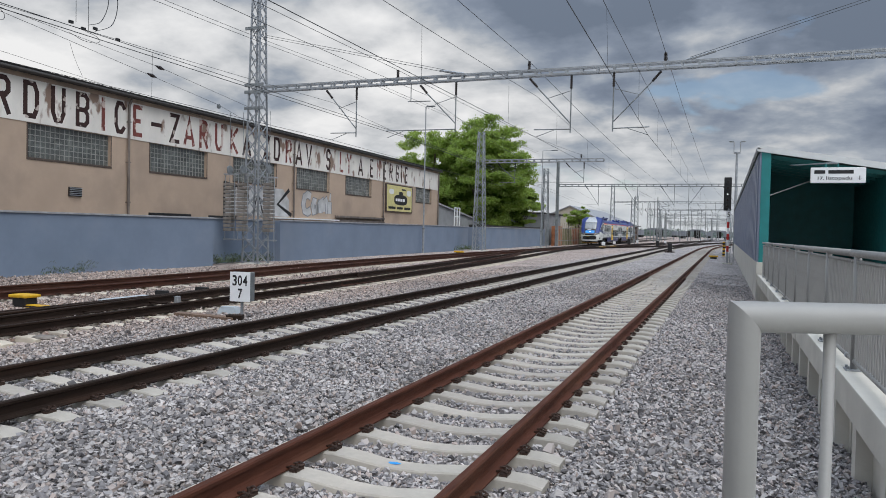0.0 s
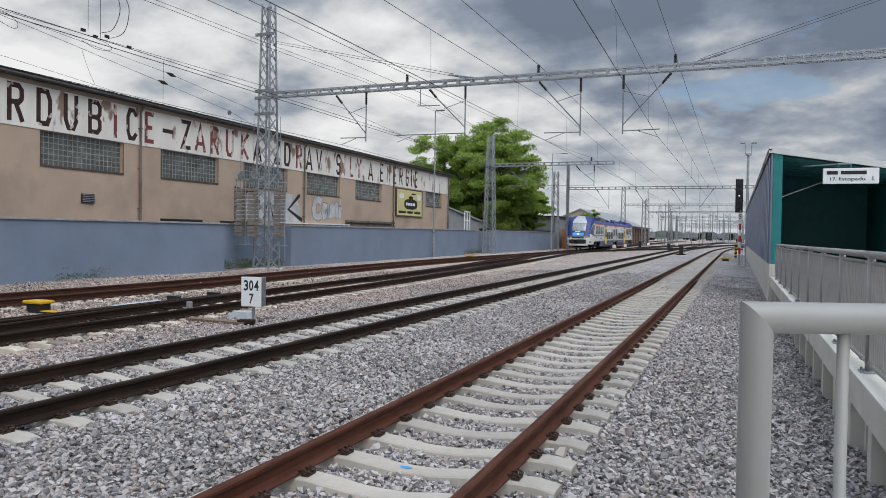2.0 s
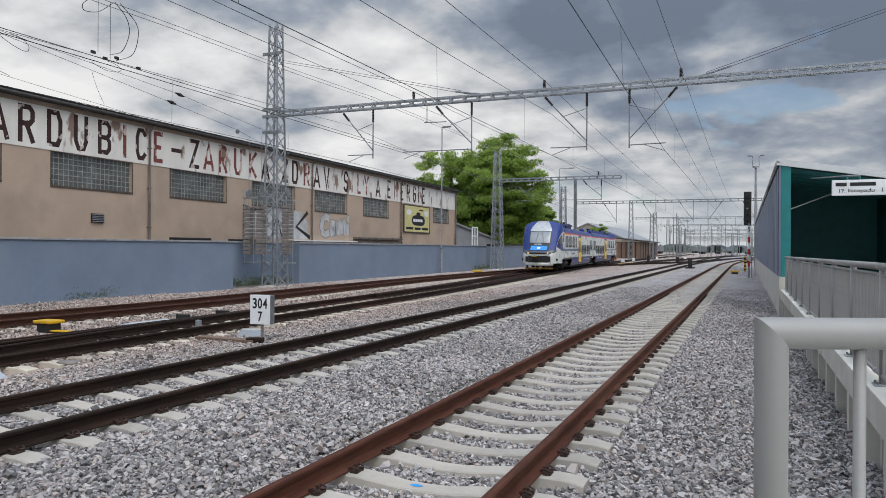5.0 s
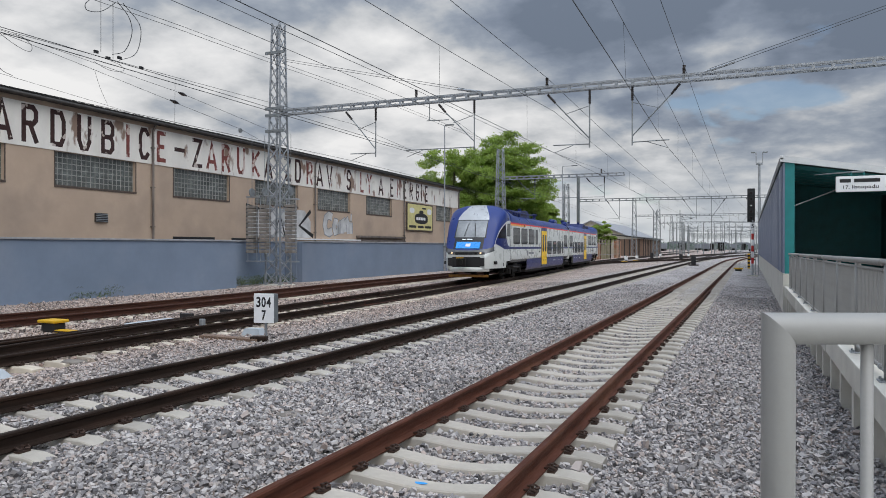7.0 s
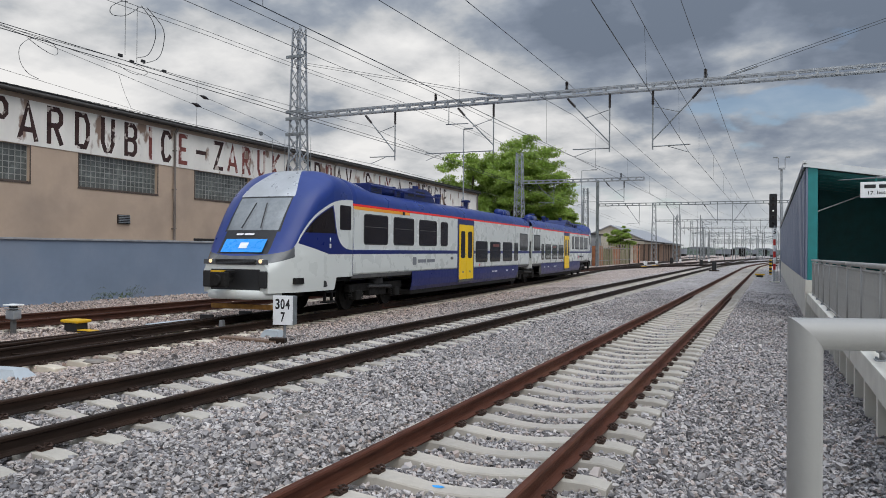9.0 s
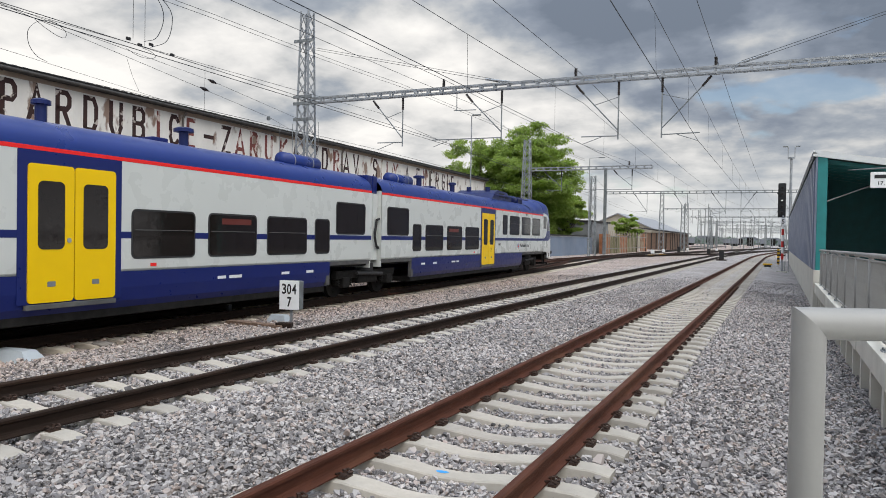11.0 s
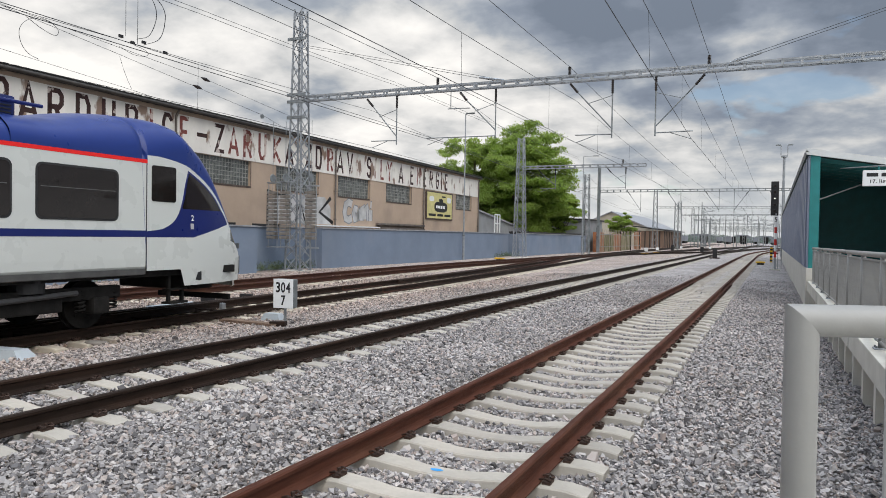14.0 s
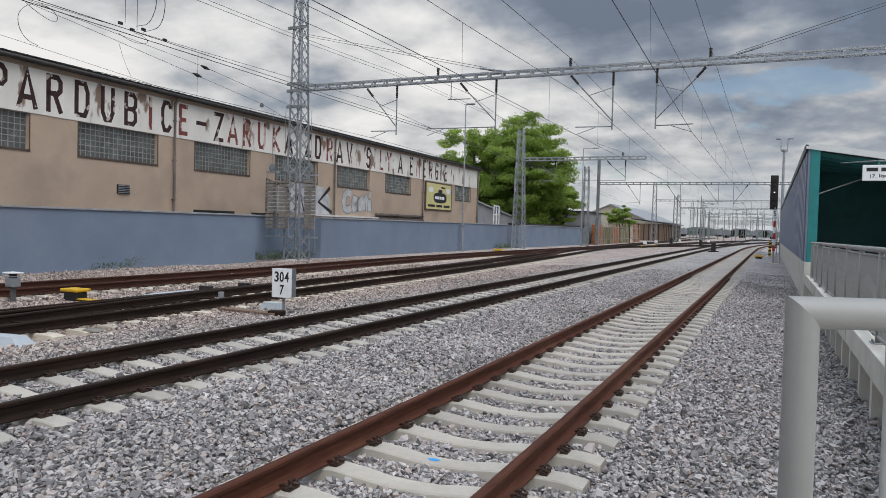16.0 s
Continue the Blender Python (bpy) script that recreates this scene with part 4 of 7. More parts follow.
def build_railing():
    r = thing("platform_railing", "grey painted steel railing with close vertical bars on the coping", "railing")
    y0, y1 = 3.4, 25.3
    def rx(y):
        return edge(y) + 0.12
    def top(y):
        return 1.605 - 0.0045 * y
    ys = (y0, 8, 14, 20, y1)
    part("handrail", polytube(bmesh.new(), [(rx(y), y, top(y)) for y in ys], 0.036, 12), M["railpaint"], r, "", True)
    low = part("bottom_rail", polytube(bmesh.new(), [(rx(y), y, top(y) - 1.01) for y in ys], 0.024, 10), M["railpaint"], r, "", True)
    part("top_rail", polytube(bmesh.new(), [(rx(y), y, top(y) - 0.075) for y in ys], 0.018, 10), M["railpaint"], r, "", True)
    y = 3.74
    while y < y1 + 0.1:
        post = part("post", T((rx(y), y, 0.476), (rx(y), y, top(y) - 0.02), 0.034, 12), M["railpaint"], r, "", True)
        part("foot_plate", B(rx(y) - 0.08, rx(y) + 0.09, y - 0.085, y + 0.085, 0.471, 0.486, 0.004), M["galv"], post, "steel foot plate")
        for sx, sy in ((-0.055, -0.05), (0.06, 0.05), (-0.055, 0.05), (0.06, -0.05)):
            part("bolt", T((rx(y) + sx, y + sy, 0.486), (rx(y) + sx, y + sy, 0.512), 0.012, 6), M["galv_dark"], post)
        part("collar", T((rx(y + 0.35), y + 0.35, top(y) - 1.012), (rx(y + 0.4), y + 0.4, top(y) - 1.012), 0.031, 10), M["galv"], low, "steel joint collar")
        y += 2.0
    bar_me = bpy.data.meshes.new("baluster")
    bm = T((0, 0, -1.01), (0, 0, -0.07), 0.0105, 6)
    bm.to_mesh(bar_me)
    bm.free()
    bar_me.materials.append(M["railpaint"])
    y = 3.6
    while y < y1:
        b = new("baluster", bar_me)
        b.parent = r
        b.matrix_basis = pose(rx(y), y, top(y))
        y += 0.105


def build_near_railing():
    """The railing end close to the camera: a mitred tube corner, a post below it and thinner bars."""
    n = thing("barrier_railing", "grey painted tubular barrier with a mitred corner", "railing")
    ax, ay, top, R_ = NEAR_X, NEAR_Y, NEAR_TOP, NEAR_R
    d = Vector((math.cos(NEAR_TURN), math.sin(NEAR_TURN), 0))
    def ring(bm, c, u, v, k=28):
        return [bm.verts.new(Vector(c) + Vector(u) * math.cos(2 * math.pi * i / k) + Vector(v) * math.sin(2 * math.pi * i / k)) for i in range(k)]
    bm = bmesh.new()
    side = Vector((-d.y, d.x, 0))
    c0 = Vector((ax, ay, top - R_)) + d * R_
    base = ring(bm, (c0.x, c0.y, 0.29), d * R_, side * R_)
    mitre = ring(bm, c0, (d + Vector((0, 0, -1))) * R_, side * R_)
    far = ring(bm, c0 + d * 4.0, Vector((0, 0, -1)) * R_, side * R_)
    k = len(base)
    mitre_far = ring(bm, c0, (d + Vector((0, 0, -1))) * R_, side * R_)
    for a, b in ((base, mitre), (mitre_far, far)):
        for i in range(k):
            bm.faces.new((a[i], a[(i + 1) % k], b[(i + 1) % k], b[i]))
    bm.faces.new(base[::-1])
    bm.faces.new(far)
    bmesh.ops.recalc_face_normals(bm, faces=bm.faces[:])
    fr = part("frame", bm, M["railpaint"], n, "thick mitred frame tube", True)
    for i in range(8):
        q = c0 + d * (NEAR_BAR + 0.125 * i)
        part("bar", T((q.x, q.y, 0.29), (q.x, q.y, top - R_), 0.0083, 12), M["railpaint"], n, "", True)


NEAR_X, NEAR_Y, NEAR_TOP, NEAR_R, NEAR_TURN, NEAR_BAR = 2.425, 1.10, 1.625, 0.0222, 0.39, 0.123


def build_shelter():
    s = thing("stair_shelter", "stair shelter of blue profiled sheet with teal frame and dark interior", "shelter")
    y0, y1 = 25.6, 88.0
    zt, zb = 4.42, 0.87
    def sx(y):
        return edge(y) - 0.02
    # profiled sheet: trapezoid ribs
    bm = bmesh.new()
    y, ring0, i = y0 + 0.36, None, 0
    step = 0.62
    while y < y1:
        o = 0.05 if ((i + 1) // 2) % 2 == 0 else 0.0
        a, b = bm.verts.new((sx(y) - o, y, zb)), bm.verts.new((sx(y) - o, y, zt))
        if ring0:
            bm.faces.new((ring0[0], ring0[1], b, a))
        ring0 = (a, b)
        y += step if (i % 2) else 0.02
        i += 1
    part("profiled_sheet", bm, M["corr"], s, "blue-grey profiled steel sheet")
    part("corner_post", B(sx(y0) + 0.02, sx(y0) + 0.30, y0, y0 + 0.12, zb - 0.4, zt + 0.02, 0.01), M["teal"], s, "teal corner post")
    part("corner_sheet", B(sx(y0) - 0.03, sx(y0) + 0.017, y0 + 0.02, y0 + 0.38, zb, zt), M["corr"], s)
    # roof falls away from the tracks
    def roof(x0, x1, ya, yb, za, t):
        bm = bmesh.new()
        vs = []
        for x in (x0, x1):
            z = za - 0.17 * (x - x0)
            for y in (ya, yb):
                sh = (edge(yb) - edge(ya)) if y == yb else 0
                vs += [bm.verts.new((x + sh, y, z)), bm.verts.new((x + sh, y, z + t))]
        q = vs
        for f in ((0, 1, 3, 2), (4, 6, 7, 5), (0, 4, 5, 1), (2, 3, 7, 6), (1, 5, 7, 3), (0, 2, 6, 4)):
            bm.faces.new([q[i] for i in f])
        bmesh.ops.recalc_face_normals(bm, faces=bm.faces[:])
        return bm
    x0 = sx(y0) - 0.12
    part("roof_sheet", roof(x0 + 0.05, x0 + 7.2, y0 + 0.05, y1, zt + 0.03, 0.08), M["soffit"], s, "soffit sheet, coloured dark for the shade under the roof")
    part("fascia", roof(x0, x0 + 7.3, y0 - 0.06, y0 + 0.045, zt + 0.035, 0.20), M["roofwhite"], s, "light grey roof fascia")
    part("side_flashing", roof(x0 - 0.02, x0 + 0.09, y0 - 0.06, y1, zt + 0.115, 0.04), M["roofwhite"], s, "light grey edge flashing")
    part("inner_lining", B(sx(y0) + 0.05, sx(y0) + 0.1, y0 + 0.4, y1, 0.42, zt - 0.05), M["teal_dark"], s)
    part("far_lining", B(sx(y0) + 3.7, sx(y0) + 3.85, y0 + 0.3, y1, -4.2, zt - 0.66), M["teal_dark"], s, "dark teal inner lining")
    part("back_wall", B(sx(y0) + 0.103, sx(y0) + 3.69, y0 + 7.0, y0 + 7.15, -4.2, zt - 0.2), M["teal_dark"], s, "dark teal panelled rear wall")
    for i in range(7):
        yy = y0 + 0.5 + 1.1 * i
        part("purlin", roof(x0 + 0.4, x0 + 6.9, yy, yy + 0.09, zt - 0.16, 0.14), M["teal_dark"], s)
    part("brace", T((sx(y0) + 0.2, y0 + 0.3, 3.0), (sx(y0) + 2.4, y0 + 1.5, zt - 0.5), 0.022, 8), M["galv_dark"], s, "thin diagonal brace")
    # hanging sign
    g = thing("direction_sign", "white hanging direction sign with dark lettering", "sign", at=pose(3.84, 15.0, 2.72, 0, 0, 0))
    part("board", B(0, 0.90, 0, 0.05, 0, 0.285, 0.012), M["signwhite"], g)
    for a, b in ((0.06, 0.24), (0.29, 0.70)):
        part("bar", B(a, b, -0.004, -0.001, 0.17, 0.235), M["ink"], g)
    for word, wd, xx in (("17.", 0.10, 0.12), ("listopadu", 0.42, 0.26)):
        tagged(part("lettering", moved(text_mesh(word, wd, 0.062 if word == "17." else 0.082, 0.003, 0.01), Matrix.Translation((xx, -0.001, 0.055 if word == "17." else 0.04))), M["ink"], g), kind="stuff")
    arrow = bmesh.new()
    box(arrow, 0.795, 0.807, -0.004, -0.001, 0.06, 0.13)
    bar(arrow, (0.801, -0.0025, 0.055), (0.77, -0.0025, 0.09), 0.003)
    bar(arrow, (0.801, -0.0025, 0.055), (0.832, -0.0025, 0.09), 0.003)
    part("arrow", arrow, M["ink"], g)
    for x in (0.25, 0.45):
        part("hanger", T((x, 0.025, 0.285), (x, 0.025, 0.36), 0.012, 8), M["teal"], g)
    part("hanger_arm", polytube(bmesh.new(), [(0.25, 0.025, 0.36), (0.45, 0.025, 0.36), (0.45, 0.6, 0.42), (0.45, 11.2, 1.32)], 0.016, 8), M["galv_dark"], g)


build_ground()
build_wall()
build_building()
build_platform()
build_shelter()
build_railing()
build_near_railing()


# ---- the train: two coupled railcars, nose of the first towards -y ----
def lerp_table(t, rows):
    for (a, va), (b, vb) in zip(rows, rows[1:]):
        if t <= b:
            k = min(1.0, max(0.0, (t - a) / (b - a)))
            return va + (vb - va) * k
    return rows[-1][1]


def smooth_table(t, rows):
    """Smooth curve through the rows (Catmull-Rom)."""
    if t <= rows[0][0]:
        return rows[0][1]
    for i in range(len(rows) - 1):
        (a, va), (b, vb) = rows[i], rows[i + 1]
        if t <= b:
            p0 = rows[max(0, i - 1)]
            p3 = rows[min(len(rows) - 1, i + 2)]
            h = b - a
            m0 = (vb - p0[1]) / (b - p0[0]) if b != p0[0] else 0
            m1 = (p3[1] - va) / (p3[0] - a) if p3[0] != a else 0
            k = (t - a) / h
            return (2 * k ** 3 - 3 * k ** 2 + 1) * va + (k ** 3 - 2 * k ** 2 + k) * h * m0 + (-2 * k ** 3 + 3 * k ** 2) * vb + (k ** 3 - k ** 2) * h * m1
    return rows[-1][1]


# along the nose, distance from the coupling of the two cars: roof height, half width
NOSE_TOP = [(16.6, 3.50), (17.4, 3.52), (18.4, 3.72), (19.3, 3.82), (20.072, 3.80), (20.576, 3.52), (20.936, 3.18), (21.25, 2.74), (21.56, 2.22), (21.78, 1.86), (21.93, 1.64), (22.05, 1.52), (22.124, 1.44)]
NOSE_HALF = [(16.6, 1.43), (19.6, 1.43), (20.432, 1.415), (20.936, 1.37), (21.296, 1.30), (21.584, 1.22), (21.8, 1.13), (21.98, 1.04), (22.124, 0.93)]


def car_section(u, s, zb):
    """Point of the outer skin at u along the car; s from 0 (lower edge of the side) to 1 (crown)."""
    top, half = smooth_table(u, NOSE_TOP), smooth_table(u, NOSE_HALF)
    soft_rad = min(0.62, max(0.06, (top - zb) * 0.45))
    k = min(1.0, max(0.0, (u - 19.2) / 0.9))
    rad = (top - 2.90) * (1 - k) + soft_rad * k
    if u < 19.2:
        rad = top - (2.90 if zb < 2 else 2.964)
    zs = top - rad
    if s < 0.6:
        z = zb + (zs - zb) * s / 0.6
        x = half
        if z < 1.0 and u > 20:
            x -= 0.05 * (1.0 - z) * min(1, (u - 20))
        if z > 1.55 and u > 20.2:
            x -= 0.10 * (z - 1.55) * min(1.0, (u - 20.2) / 1.5)
        return x, z
    a = (s - 0.6) / 0.4 * math.pi / 2
    e = 2 / 2.6
    edge_x = half - (0.10 * max(0, zs - 1.55) * min(1.0, max(0, (u - 20.2) / 1.5)))
    return edge_x * max(0.0, math.cos(a)) ** e, zs + rad * math.sin(a) ** e


ARC = [(19.15, 2.97), (19.6, 2.96), (20.2, 2.86), (20.6, 2.68), (21.0, 2.40), (21.35, 2.00), (21.5, 1.76), (21.62, 1.63), (21.85, 1.53), (22.12, 1.43)]
REAR_ARC = [(1.58, 19.0), (1.68, 19.15), (1.73, 19.55), (1.9, 19.88), (2.2, 20.05), (2.6, 20.15), (2.85, 20.22)]


def nose_zone(u, x, z):
    """Which piece of the livery covers this spot of the nose."""
    arc = smooth_table(u, ARC)
    ax = abs(x)
    if u > 20.85 and z > 1.53 or (u > 20.5 and z > 2.9 and ax < 0.8):
        if z > 3.04:
            if ax < 0.80 - 0.62 * (z - 3.04) ** 1.5:
                return "silver"
        elif z > 2.13:
            if ax < 0.78 + 0.04 * (3.0 - z):
                return "windscreen" if 2.17 < z < 3.0 and ax < 0.75 else "black"
        elif z > 1.585 and ax < 0.74:
            return "black"
    if z > 3.2 and u > 19.0 and ax < (0.80 - 0.62 * (z - 3.04) ** 1.5) * min(1.0, (u - 19.0) / 0.5) ** 0.5:
        return "silver"
    if z > arc + 0.075 and (u < 21.3 or z > 1.53):
        return "hood"
    if z < arc and u > smooth_table(z, REAR_ARC) and 1.58 + max(0, (u - 20.4)) * 0.26 < z:
        if z > 2.12 and u > smooth_table(z, REAR_ARC) + 0.05 and z < arc - 0.04:
            return "side_glass"
        return "panel"
    if u > 21.55 and 1.34 + (22.12 - u) * 0.30 < z < arc + 0.08:
        return "lamp" if ax > 0.62 else "grille"
    return "shell"


def rounded(u0, u1, z0, z1, r, x, side, depth=0.012, k=5):
    """A rounded plate on the side of a car; u runs towards the nose (-y)."""
    bm = bmesh.new()
    pts = []
    for cu, cz, a0 in ((u1 - r, z1 - r, 0), (u0 + r, z1 - r, 90), (u0 + r, z0 + r, 180), (u1 - r, z0 + r, 270)):
        for i in range(k + 1):
            a = radians(a0 + 90 * i / k)
            pts.append((cu + r * math.cos(a), cz + r * math.sin(a)))
    lo = [bm.verts.new((side * x, -u, z)) for u, z in pts]
    hi = [bm.verts.new((side * (x + depth), -u, z)) for u, z in pts]
    n = len(pts)
    for i in range(n):
        bm.faces.new((lo[i], lo[(i + 1) % n], hi[(i + 1) % n], hi[i]))
    bm.faces.new(hi)
    bmesh.ops.recalc_face_normals(bm, faces=bm.faces[:])
    return bm


def strip(u0, u1, prof):
    """A straight length of skin: prof is a list of (x, z) for one side, mirrored to the other by the caller."""
    bm = bmesh.new()
    a = [bm.verts.new((x, -u0, z)) for x, z in prof]
    b = [bm.verts.new((x, -u1, z)) for x, z in prof]
    for i in range(len(prof) - 1):
        bm.faces.new((a[i], a[i + 1], b[i + 1], b[i]))
    bmesh.ops.recalc_face_normals(bm, faces=bm.faces[:])
    return bm


def bogie(parent, uc, base, label, motor=True):
    b = part("bogie", B(-1.0, 1.0, -uc - base - 0.15, -uc + base + 0.15, 0.50, 0.62, 0.03), M["t_under"], parent, label)
    for s in (-1, 1):
        fr = bmesh.new()
        box(fr, s * 1.08 - 0.09, s * 1.08 + 0.09, -uc - base - 0.45, -uc + base + 0.45, 0.52, 0.74, 0.03)
        box(fr, s * 1.06 - 0.12, s * 1.06 + 0.12, -uc - 0.55, -uc + 0.55, 0.36, 0.70, 0.04)
        part("side_frame", fr, M["t_under"], b)
        for w in (-base, base):
            part("axle_box", B(s * 1.1 - 0.13, s * 1.1 + 0.13, -uc + w - 0.17, -uc + w + 0.17, 0.28, 0.56, 0.04), M["t_under"], b)
            for dy in (-0.33, 0.33):
                sp = cord([(s * 1.1 + 0.07 * math.cos(0.7 * i), -uc + w + dy + 0.07 * math.sin(0.7 * i), 0.33 + 0.0072 * i) for i in range(50)], 0.019, 5)
                part("coil_spring", sp, M["t_under"], b)
        part("damper", T((s * 1.24, -uc - 0.75, 0.66), (s * 1.24, -uc + 0.75, 0.60), 0.045, 10), M["t_damper"], b, "dark grey yaw damper")
        air = bmesh.new()
        tube(air, (s * 1.05, -uc, 0.70), (s * 1.05, -uc, 0.92), 0.26, 16)
        part("air_spring", air, M["rubber"], b)
    ws = []
    for w in (-base, base):
        bm = T((-0.95, 0, 0), (0.95, 0, 0), 0.075, 10)
        for s in (-1, 1):
            tube(bm, (s * 0.69, 0, 0), (s * 0.715, 0, 0), 0.445, 28)
            tube(bm, (s * 0.715, 0, 0), (s * 0.82, 0, 0), 0.415, 28)
            tube(bm, (s * 0.82, 0, 0), (s * 0.86, 0, 0), 0.15, 14)
            for i in range(6):
                a = i * math.pi / 3
                tube(bm, (s * 0.822, 0.26 * math.cos(a), 0.26 * math.sin(a)), (s * 0.835, 0.26 * math.cos(a), 0.26 * math.sin(a)), 0.03, 6)
        o = part("wheelset", bm, M["t_under"], b, "steel wheelset")
        ws.append((o, (0.0, -uc + w, 0.415)))
    return ws


def build_car(lead):
    car = thing("railcar", "leading white and blue railcar with yellow doors and orange-striped flank" if lead else "rear white and blue railcar with yellow doors and red roof stripe", "train", "coupled two-car train")
    N = "t_"
    # skin of the straight body
    shoulder = [car_section(16.6, 0.6 + 0.4 * i / 14, 0.42) for i in range(15)]
    U0, U1 = 0.30, 19.2
    for s in (-1, 1):
        mir = lambda pr: [(s * x, z) for x, z in pr]
        part("side_panel", strip(U0, U1, mir([(1.40, 1.02), (1.425, 1.06), (1.43, 1.2), (1.43, 2.90)])), M["t_white"], car)
        part("waist_stripe", strip(U0, U1, mir([(1.43, 1.585), (1.4335, 1.586), (1.4335, 1.70), (1.43, 1.701)])), M["t_navy"], car, "navy waist stripe")
        part("roof_stripe", strip(U0, U1, mir([(1.43, 2.898), (1.434, 2.90), (1.432, 2.962), (1.428, 2.964)])), M["t_red"], car, "thin red stripe below the roof")
        # skirts with gaps over the bogies
        for a, b in ((2.45, 15.2),):
            part("skirt", strip(a, b, mir([(1.33, 0.40), (1.40, 0.52), (1.43, 0.75), (1.432, 1.02)])), M["t_navy"], car, "navy side skirt")
            part("underbox", B(min(s * 0.6, s * 1.33), max(s * 0.6, s * 1.33), -b + 0.1, -a - 0.1, 0.26, 0.42, 0.02), M["t_under"], car, "dirty dark underframe")
        for u0_, u1_ in ((0.30, 2.45), (15.2, 19.2)):
            part("sole_bar", strip(u0_, u1_, mir([(1.30, 0.90), (1.40, 0.92), (1.415, 1.02)])), M["t_grey"], car)
        part("wheel_arch", B(min(s * 1.30, s * 1.42), max(s * 1.30, s * 1.42), -2.6, -2.42, 0.42, 1.0, 0.03), M["t_grey"], car)
    part("underframe", B(-1.3, 1.3, -21.6, -0.35, 0.86, 1.01), M["t_under"], car)
    rf = bmesh.new()
    prof = [(x, z) for x, z in shoulder if z > 2.96]
    prof = [(1.428, 2.964)] + prof
    prof = prof + [(-x, z) for x, z in prof[-2::-1]]
    a = [rf.verts.new((x, -U0, z)) for x, z in prof]
    b = [rf.verts.new((x, -16.6, z)) for x, z in prof]
    for i in range(len(prof) - 1):
        rf.faces.new((a[i], b[i], b[i + 1], a[i + 1]))
    bmesh.ops.recalc_face_normals(rf, faces=rf.faces[:])
    part("roof", rf, M["t_blue"], car, "glossy blue roof", True)
    part("end_wall", B(-1.41, 1.41, -0.34, -0.305, 0.8, 3.0), M["t_white"], car)
    part("end_wall", B(-1.2, 1.2, -0.34, -0.305, 3.003, 3.4), M["t_navy"], car)
    # nose skin, sorted into the pieces of the livery
    zones = {}
    nu, ns = 150, 140
    us = [16.6 + (19.2 - 16.6) * i / 20 for i in range(20)] + [19.2 + (22.12 - 19.2) * i / nu for i in range(nu + 1)]
    def zb(u):
        return 2.964 if u < 19.199 else (0.98 if u < 20.05 else max(0.66, 0.98 - (u - 20.05) * 3.0))
    def row(u):
        pts = [car_section(u, j / ns, zb(u)) for j in range(ns + 1)]
        if u < 19.199:
            pts = [car_section(u, 0.6 + 0.4 * j / ns, 2.5) for j in range(ns + 1)]
        return [(x, -u, z) for x, z in pts] + [(-x, -u, z) for x, z in pts[-2::-1]]
    rows = [row(u) for u in us]
    for i in range(len(us) - 1):
        for j in range(len(rows[0]) - 1):
            q = (rows[i][j], rows[i + 1][j], rows[i + 1][j + 1], rows[i][j + 1])
            if us[i] < 19.19:
                zones.setdefault("hood", []).append(q)
                continue
            names = {nose_zone(-p[1], p[0], p[2]) for p in q}
            m = 1 if len(names) == 1 else 6
            for a_ in range(m):
                for b_ in range(m):
                    def at(fa, fb):
                        return tuple((1 - fa) * ((1 - fb) * q[0][k] + fb * q[3][k]) + fa * ((1 - fb) * q[1][k] + fb * q[2][k]) for k in range(3))
                    sub = q if m == 1 else (at(a_ / m, b_ / m), at((a_ + 1) / m, b_ / m), at((a_ + 1) / m, (b_ + 1) / m), at(a_ / m, (b_ + 1) / m))
                    cx_, cy_, cz_ = [sum(p[k] for p in sub) / 4 for k in range(3)]
                    zn = nose_zone(-cy_, cx_, cz_)
                    if zn in ("lamp", "panel", "side_glass"):
                        zn += "+" if cx_ > 0 else "-"
                    zones.setdefault(zn, []).append(sub)
    # blunt front face
    ring = rows[-1]
    looks = {"shell": ("t_white", "nose_shell", "white moulded nose shell"), "hood": ("t_blue", "nose_hood", "blue rounded nose hood"), "silver": ("t_silver", "cab_roof", "silver cab roof over the windscreen"), "windscreen": ("t_wind", "windscreen", "large sloping glossy windscreen, reflected sky partly put into its pale grey"), "black": ("black", "windscreen_surround", "black windscreen surround"), "side_glass": ("t_glass", "cab_side_window", "dark curved cab side window"), "panel": ("t_navy", "cab_side_panel", "navy panel around the cab window"), "lamp": ("t_lamp", "headlamp_cover", "clear headlamp cover"), "grille": ("t_grey", "grille", "dark slatted grille")}
    for zn, quads in zones.items():
        mname, pname, lab = looks[zn.rstrip("+-")]
        bm = bmesh.new()
        seen = {}
        for q in quads:
            vs = []
            for p in q:
                key = (round(p[0], 5), round(p[1], 5), round(p[2], 5))
                if key not in seen:
                    seen[key] = bm.verts.new(p)
                vs.append(seen[key])
            vs = list(dict.fromkeys(vs))
            if len(vs) > 2:
                try:
                    bm.faces.new(vs)
                except ValueError:
                    pass
        bmesh.ops.recalc_face_normals(bm, faces=bm.faces[:])
        part(pname, bm, M[mname], car, lab, True)
    face = bmesh.new()
    face.faces.new([face.verts.new(p) for p in ring])
    part("front_face", face, M["t_white"], car)
    yf = -22.12
    # coupler recess, coupler, buffers and lip
    rec = part("coupler_recess", B(-0.70, 0.70, yf - 0.012, yf - 0.002, 0.72, 1.22), M["black"], car, "black coupler opening")
    cp = bmesh.new()
    tube(cp, (-0.12, yf - 0.02, 0.98), (-0.12, yf - 0.36, 0.98), 0.09, 14)
    box(cp, -0.34, 0.10, yf - 0.46, yf - 0.30, 0.80, 1.16, 0.03)
